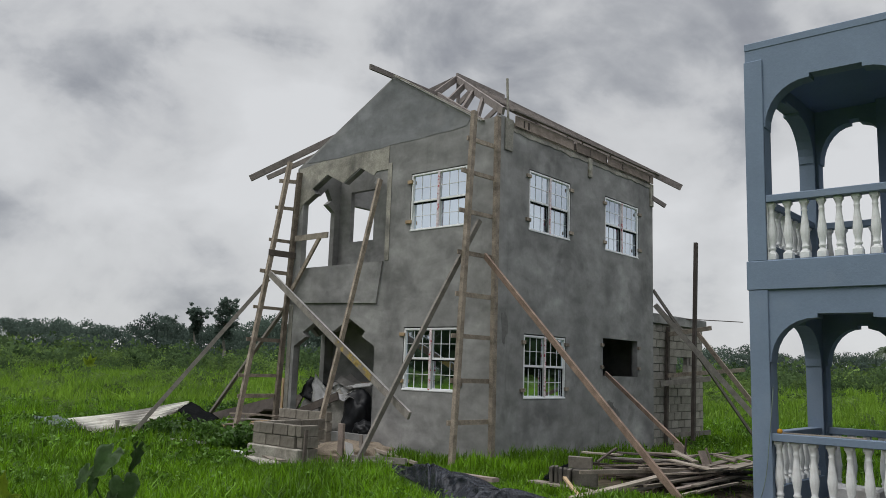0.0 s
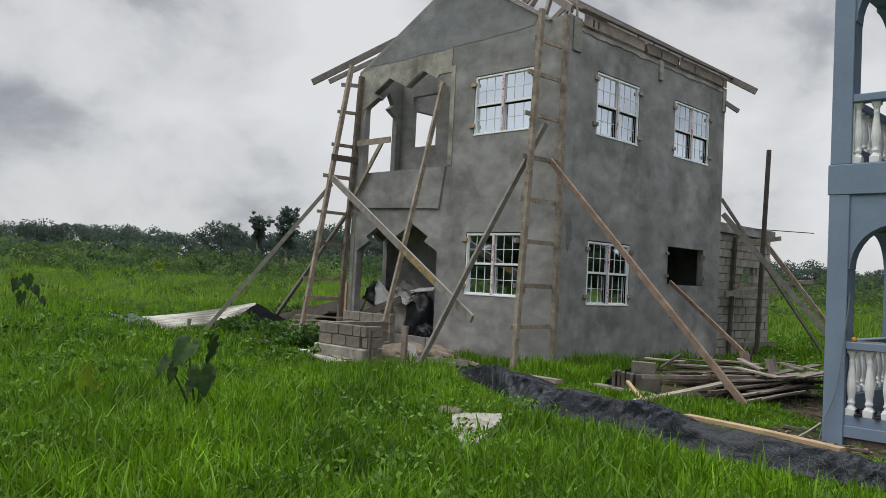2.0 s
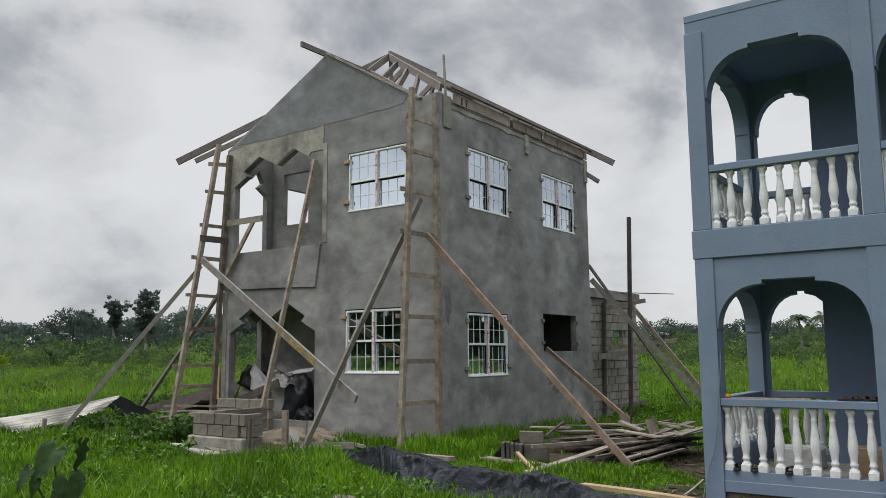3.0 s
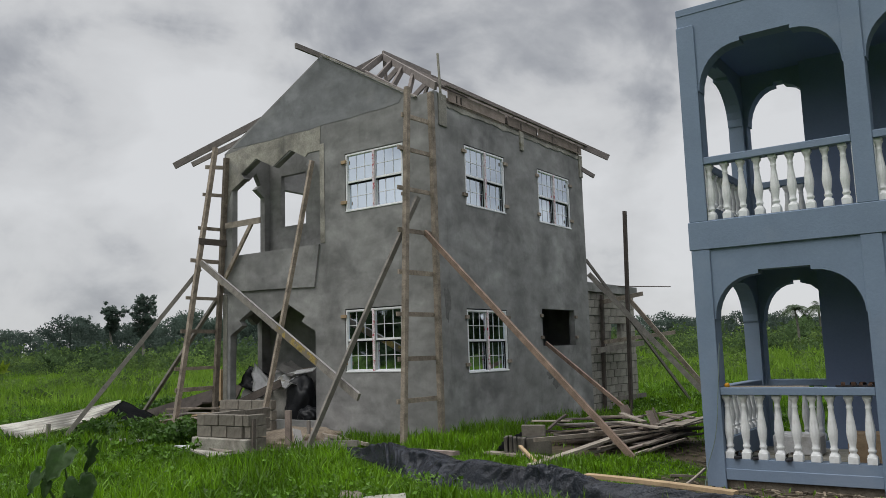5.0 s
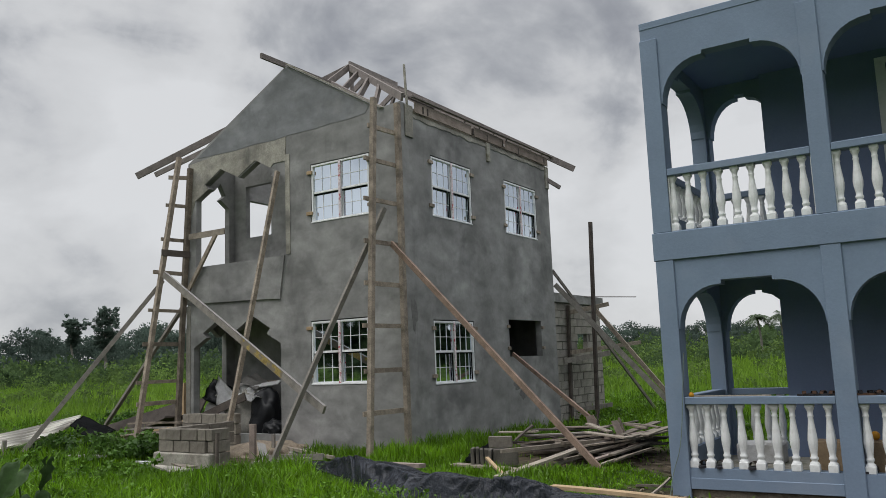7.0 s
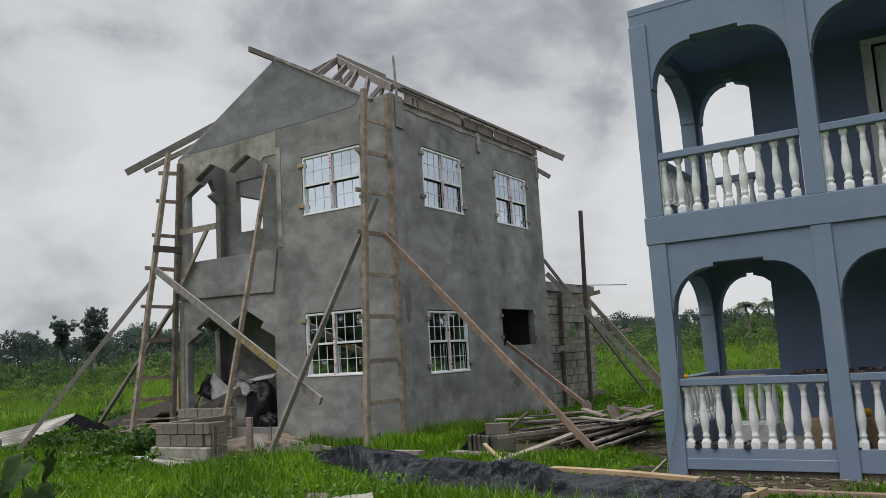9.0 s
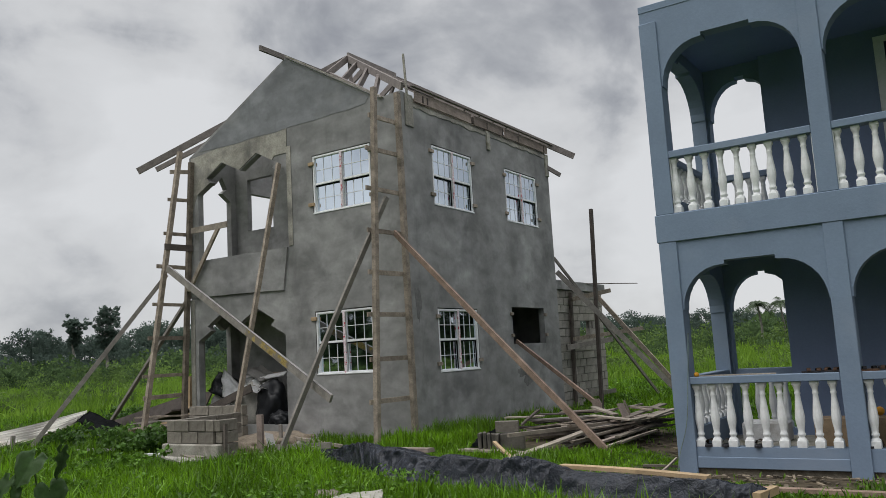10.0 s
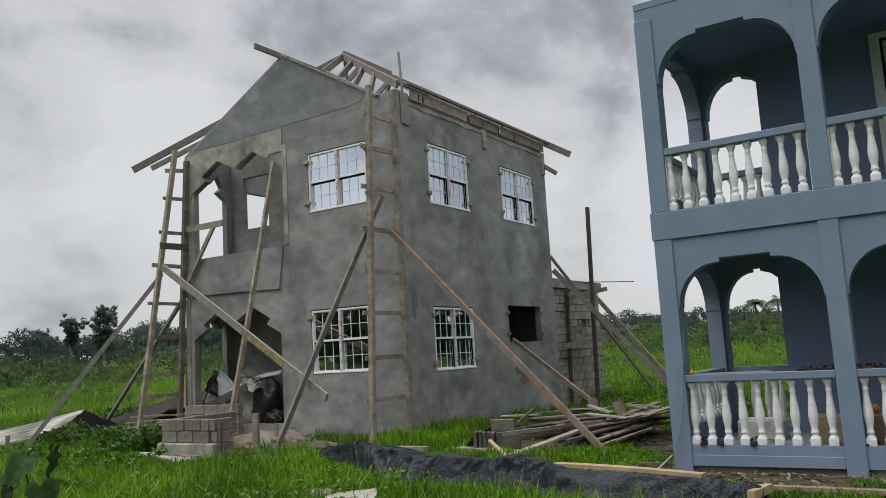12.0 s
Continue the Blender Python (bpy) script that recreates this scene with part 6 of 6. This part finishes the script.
def herb_bush(spots, label, seed):
    rng = np.random.default_rng(seed)
    c = np.array(spots)
    c = np.repeat(c, 9, axis=0)
    c[:, :2] += rng.normal(0, 0.22, (len(c), 2))
    c[:, 2] *= rng.uniform(0.3, 1.1, len(c))
    V, T = leaf_clouds(c, rng.uniform(0.10, 0.2, len(c)), 26, np.full(len(c), 0.055), rng, 0.9, 0.1)
    V[:, 2] = np.maximum(V[:, 2], -0.05)
    return mesh_from("weeds", V, T, HERB, label, "weeds")


HERB = material("dark_herb_leaves", (0.05, 0.115, 0.022), 0.5, 0.35, 0.8, 5, 0.0, tint=(0.095, 0.19, 0.032), island=0.4, transl=0.3, spec=0.25)
herb_bush(((-7.6, -2.2, 0.35), (-7.1, -2.5, 0.30), (-6.9, -1.9, 0.42), (-6.5, -2.4, 0.32), (-6.2, -1.9, 0.36), (-5.6, -2.3, 0.34), (-5.1, -2.4, 0.40), (-4.7, -2.2, 0.36), (-4.3, -2.5, 0.30), (-4.9, -1.8, 0.42)), "lush dark green weeds grown up beside the scrap planks", 71)
herb_bush(((-9.6, 2.2, 0.5), (-9.0, 2.8, 0.6), (-8.2, 2.4, 0.5), (-10.6, 2.6, 0.5), (-11.6, 2.0, 0.45), (-12.6, 2.8, 0.5)), "tall dark weeds behind the metal sheet", 72)
scrub("wild_plants", 620, 24, 62, -8, 82, 0.35, 0.85, SHRUB, "scattered broad-leaved weeds in the meadow", 21, 66, leaf=0.11)
scrub("scrub", 230, 58, 120, -8, 82, 0.7, 2.5, SHRUB, "green bushes scattered over the meadow", 22, 150, leaf=0.075)
scrub("scrub", 170, 58, 120, -8, 82, 0.6, 2.6, SHRUB_DARK, "dark green bushes scattered over the meadow", 25, 150, leaf=0.075)
scrub("scrub", 420, 95, 180, -8, 82, 2.0, 4.6, SHRUB, "dense belt of green bushes before the woods", 23, 135, leaf=0.075)
scrub("scrub", 460, 95, 180, -8, 82, 2.2, 5.4, SHRUB_DARK, "dense belt of dark bushes before the woods", 26, 135, leaf=0.075)


def woods(name, n, r0, r1, a0, a1, h0, h1, seed, clumps, count, leaf, label, mat=None):
    rng = np.random.default_rng(seed)
    x, y = fan(n, r0, r1, a0, a1, rng)
    ang = np.degrees(np.arctan2(-(x - VIEW[0]), y - VIEW[1]))
    ridge = np.array([noise.noise((a * 0.09, 2.0, 0)) + 0.6 * noise.noise((a * 0.31, 5.0, 0)) for a in ang])
    h = rng.uniform(h0, h1, n) * (1 + 0.15 * ridge) * np.where((ang < 100) & (ang > -20), np.clip(0.92 + (ang - 25) * 0.012, 0.72, 1.06) - np.clip((ang - 62) * 0.018, 0, 0.2) + 0.03 * np.exp(-((ang - 61) / 2.5) ** 2), 1.0)
    k = clumps
    # domed crowns set with leaf clumps, and lower growth between them
    crown_r = np.repeat(h * rng.uniform(0.30, 0.50, n), k)
    d = rng.normal(0, 1, (n * k, 3))
    d /= np.linalg.norm(d, axis=1, keepdims=True)
    d[:, 2] = np.where(d[:, 2] < -0.3, -d[:, 2], d[:, 2])
    under = np.tile(np.arange(k) % 3 == 0, n)
    f = np.where(under, rng.uniform(0.05, 0.5, n * k), 0.72 + 0.19 * d[:, 2])
    spread = crown_r * np.where(under, 1.4, 0.85)
    c = np.stack((np.repeat(x, k) + d[:, 0] * spread, np.repeat(y, k) + d[:, 1] * spread, np.repeat(h, k) * f), 1)
    V, T = leaf_clouds(c, np.repeat(h, k) * rng.uniform(0.10, 0.17, n * k), count, np.repeat(h, k) * leaf, rng, 0.8)
    V[:, 2] = np.maximum(V[:, 2], 0.0)
    # tapered trunks inside the crowns
    tv, tt = [], []
    for i in range(n):
        b = len(tv)
        for z, r in ((0, 0.03), (0.8, 0.012)):
            for q in range(3):
                tv.append((x[i] + h[i] * r * math.cos(q * 2.1), y[i] + h[i] * r * math.sin(q * 2.1), z * h[i]))
        for q in range(3):
            w = (q + 1) % 3
            tt += [(b + q, b + w, b + 3 + w), (b + q, b + 3 + w, b + 3 + q)]
    T = np.concatenate((T, np.array(tt) + len(V)))
    V = np.concatenate((V, np.array(tv)))
    return mesh_from(name, V, T, mat or WOODS_HAZED, label, "woods")


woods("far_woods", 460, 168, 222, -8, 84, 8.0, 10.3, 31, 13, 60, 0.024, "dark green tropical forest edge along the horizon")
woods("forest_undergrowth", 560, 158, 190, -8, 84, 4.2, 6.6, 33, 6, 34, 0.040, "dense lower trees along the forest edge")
scrub("scrub", 600, 62, 84, 84, 352, 0.7, 1.4, SHRUB, "green bushes before the woods on the other sides", 24, 30, leaf=0.22)
woods("far_woods", 420, 78, 118, 84, 352, 10.0, 14.0, 32, 10, 22, 0.09, "woods on the other sides of the plot, shade painted into their leaves", WOODS_SHADED)


def tube(bm, pts, r0, r1, seg=7):
    rings = []
    for i, p in enumerate(pts):
        p = Vector(p)
        d = (Vector(pts[min(i + 1, len(pts) - 1)]) - Vector(pts[max(i - 1, 0)])).normalized()
        u = d.cross(Vector((0.3, 1, 0.1))).normalized()
        v = d.cross(u)
        r = r0 + (r1 - r0) * i / (len(pts) - 1)
        rings.append([bm.verts.new(p + (u * math.cos(2 * math.pi * k / seg) + v * math.sin(2 * math.pi * k / seg)) * r) for k in range(seg)])
    for a, b in zip(rings, rings[1:]):
        for k in range(seg):
            bm.faces.new((a[k], a[(k + 1) % seg], b[(k + 1) % seg], b[k]))
    bm.faces.new(rings[-1])


def tall_tree(at, h, spread, seed, label, bare_to=0.45):
    """A forest tree: tapered trunk, limbs and an uneven crown of leaf clumps."""
    rng = np.random.default_rng(seed)
    th = tagged(empty("tree", at), label, "tree", "tall trees at the forest edge")
    bm = bmesh.new()
    base = Vector(at)
    tube(bm, [base + Vector((rng.normal(0, 0.12) * i, rng.normal(0, 0.12) * i, h * 0.9 * i / 6)) for i in range(7)], h * 0.028, h * 0.008)
    tips = []
    for i in range(26):
        f = bare_to + (0.96 - bare_to) * (i + rng.uniform(0, 1)) / 26
        a = i * 2.4 + rng.uniform(-0.5, 0.5)
        # tiers of limbs, longest in the middle of the crown, some broken short
        ln = spread * rng.uniform(0.35, 1.0) * (0.45 + 0.75 * math.sin(math.pi * min(1.0, (1.02 - f) / (1.02 - bare_to))))
        p0 = base + Vector((0, 0, h * f))
        p1 = p0 + Vector((math.cos(a) * ln, math.sin(a) * ln, ln * rng.uniform(0.05, 0.5)))
        tube(bm, [p0, p0.lerp(p1, 0.5) + Vector((0, 0, 0.1 * ln)), p1], h * 0.006, h * 0.002, 5)
        tips += [p0.lerp(p1, k) + Vector((rng.normal(0, 0.3), rng.normal(0, 0.3), rng.normal(0, 0.45))) for k in (0.3, 0.55, 0.8, 1.0)]
    tips.append(base + Vector((0, 0, h * 0.97)))
    part("trunk", bm, BARK, th, "pale bare trunk with limbs")
    c = np.array([tuple(t) for t in tips])
    V, T = leaf_clouds(c, spread * rng.uniform(0.14, 0.40, len(c)), 46, np.full(len(c), h * 0.017), rng, 0.95, 0.0)
    ob = mesh_from("crown", V, T, WOODS_HAZED, "dark uneven leafy crown", "")
    del ob["kind"]
    attach(ob, th)


tall_tree((-122.8, 77.6, 0), 13.4, 2.5, 41, "tall dark forest tree rising over the woods")
tall_tree((-131.0, 76.4, 0), 12.2, 1.8, 42, "slender pale-trunked tree with a thin crown", 0.6)
tall_tree((-151.0, 108.0, 0), 12.2, 3.4, 43, "broad dark tree in the forest edge")
tall_tree((-163.6, 89.6, 0), 11.6, 3.2, 44, "dark round tree in the forest edge")


def palm(at, h, seed, label):
    rng = np.random.default_rng(seed)
    th = tagged(empty("palm_tree", at), label, "palm tree", "palms beyond the veranda")
    base = Vector(at)
    top = base + Vector((rng.normal(0, 0.3), rng.normal(0, 0.3), h))
    bm = bmesh.new()
    tube(bm, [base, base.lerp(top, 0.5) + Vector((0.15, 0, 0)), top], 0.2, 0.11)
    part("trunk", bm, BARK, th, "slender ringed grey trunk")
    vs, ts = [], []
    for i in range(17):
        a = i * 2.4 + rng.uniform(-0.2, 0.2)
        ln, rise = rng.uniform(1.5, 2.0), rng.uniform(-0.2, 1.7)
        pts = []
        for k in range(8):
            f = k / 7
            pts.append(top + Vector((math.cos(a) * ln * f, math.sin(a) * ln * f, rise * f * ln * 0.6 - 1.35 * f * f)))
        for p, q in zip(pts, pts[1:]):
            d = (q - p).normalized()
            s = d.cross(Vector((0, 0, 1))).normalized()
            for sgn in (-1, 1):
                for e in (0.0, 0.33, 0.66):
                    o = p.lerp(q, e)
                    b = len(vs)
                    tip = o + s * sgn * 0.55 + d * 0.25 + Vector((0, 0, -0.28))
                    vs += [tuple(o), tuple(o + d * 0.09), tuple(tip)]
                    ts.append((b, b + 1, b + 2))
            b = len(vs)
            vs += [tuple(p + s * 0.03), tuple(p - s * 0.03), tuple(q)]
            ts.append((b, b + 1, b + 2))
    ob = mesh_from("fronds", np.array(vs), np.array(ts), PALMLEAF, "drooping feathery fronds", "")
    del ob["kind"]
    attach(ob, th)


palm((-13.7, 95.6, 0), 5.65, 51, "coconut palm standing over the bushes")
palm((-11.1, 96.1, 0), 5.85, 52, "taller coconut palm over the bushes")


# ---- big-leaved plants in the near grass ----
def heart_leaf(base, tip, width, normal, seed):
    """Heart-shaped leaf hanging from its stalk: two back lobes, folded midrib, wavy edge."""
    bm = bmesh.new()
    axis = tip - base
    ln = axis.length
    side_v = normal.cross(axis).normalized()
    nrm = axis.cross(side_v).normalized()
    prof = ((-0.34, 0.22), (-0.26, 0.36), (-0.12, 0.45), (0.06, 0.49), (0.24, 0.45), (0.42, 0.37), (0.60, 0.27), (0.78, 0.15), (0.92, 0.06), (1.0, 0.004))
    rows = []
    for s, hw in prof:
        row = []
        for k in range(-5, 6):
            t = k / 5
            ss = s * min(1.0, 0.1 + 1.7 * abs(t)) if s < 0 else s
            e = 1 + 0.34 * noise.noise((ss * 6 + seed, t * 3, 0.0)) * abs(t)
            lift = 0.10 * abs(t) * hw * 2 - 0.10 * max(0, ss) ** 2 + 0.10 * abs(t) * math.sin(ss * 15 + seed + 2 * abs(t)) + 0.05 * noise.noise((ss * 4, t * 3, seed))
            row.append(bm.verts.new(base + axis * ss + side_v * (t * hw * width * e) + nrm * (lift * ln)))
        rows.append(row)
    for a, b in zip(rows, rows[1:]):
        for k in range(10):
            bm.faces.new((a[k], a[k + 1], b[k + 1], b[k]))
    bmesh.ops.solidify(bm, geom=bm.faces[:], thickness=0.003)
    return bm


def taro(at, right, leaves, label, mat=None, scale=1.0):
    """Leaves: (across, up) of the stalk's end, (across, up) of the tip, width and how far forward it hangs."""
    th = tagged(empty("taro_plant", at), label, "plant", "big-leaved plants in the grass")
    a, right = Vector(at), Vector(right).normalized()
    front = right.cross(Vector((0, 0, 1)))
    for i, (u0, v0, u1, v1, width, fwd, turn) in enumerate(leaves):
        base = a + (right * u0 + Vector((0, 0, v0)) + front * fwd) * scale
        tip = a + (right * u1 + Vector((0, 0, v1)) + front * (fwd + 0.06)) * scale
        bm = bmesh.new()
        tube(bm, [a + Vector((0, 0, -0.05)), a.lerp(base, 0.55) - front * 0.03 * scale, base], 0.014 * scale, 0.007 * scale, 6)
        nrm = (front * 0.8 + right * turn + Vector((0, 0, 0.6))).normalized()
        lf = part("leaf", heart_leaf(base, tip, width * scale, nrm, i * 3.7), mat or LEAF, th, smooth=True)
        part("stalk", bm, STEM, lf)


taro((1.39, -7.83, 0.02), (0.51, 0.86, 0), ((-0.12, 0.74, -0.28, 0.50, 0.27, 0.05, -0.2), (-0.31, 0.58, -0.41, 0.41, 0.15, 0.02, -0.5), (-0.25, 0.50, -0.27, 0.36, 0.10, 0.10, 0.3), (0.11, 0.78, 0.08, 0.54, 0.17, 0.0, 1.3), (0.02, 0.48, 0.08, 0.24, 0.30, 0.08, 0.1), (-0.06, 0.38, -0.10, 0.27, 0.12, 0.12, -0.3)),
     "dark drooping arrow-leaved plant standing in the grass")
taro((0.15, -8.45, 0.0), (0.45, 0.9, 0), ((0.0, 0.24, 0.02, 0.52, 0.20, 0.03, 0.0), (0.08, 0.22, 0.20, 0.30, 0.12, 0.05, 0.3)), "young yellow-green broad-leaved plant in the grass", LEAF_YOUNG)
taro((-13.2, -4.8, 0.0), (0.32, 0.95, 0), ((-0.16, 0.95, -0.26, 0.66, 0.30, 0.05, -0.2), (0.05, 1.05, 0.10, 0.72, 0.30, 0.0, 0.3), (0.22, 0.80, 0.36, 0.55, 0.24, 0.03, 0.2), (-0.05, 0.62, -0.10, 0.34, 0.26, 0.1, 0.0), (0.40, 0.52, 0.52, 0.34, 0.2, 0.03, 0.4)),
     "dark broad-leaved plant far out in the meadow")
taro((-44.4, 13.9, 0.0), (0.5, 0.86, 0), ((-0.1, 1.3, -0.45, 1.75, 0.35, 0.05, -0.2), (0.1, 1.35, 0.45, 1.8, 0.35, 0.0, 0.3), (0.0, 1.4, 0.05, 2.0, 0.3, 0.03, 0.2), (0.05, 1.2, 0.5, 1.25, 0.3, 0.1, 0.4)), "young yellow-leaved plant far out in the meadow", LEAF_YOUNG)
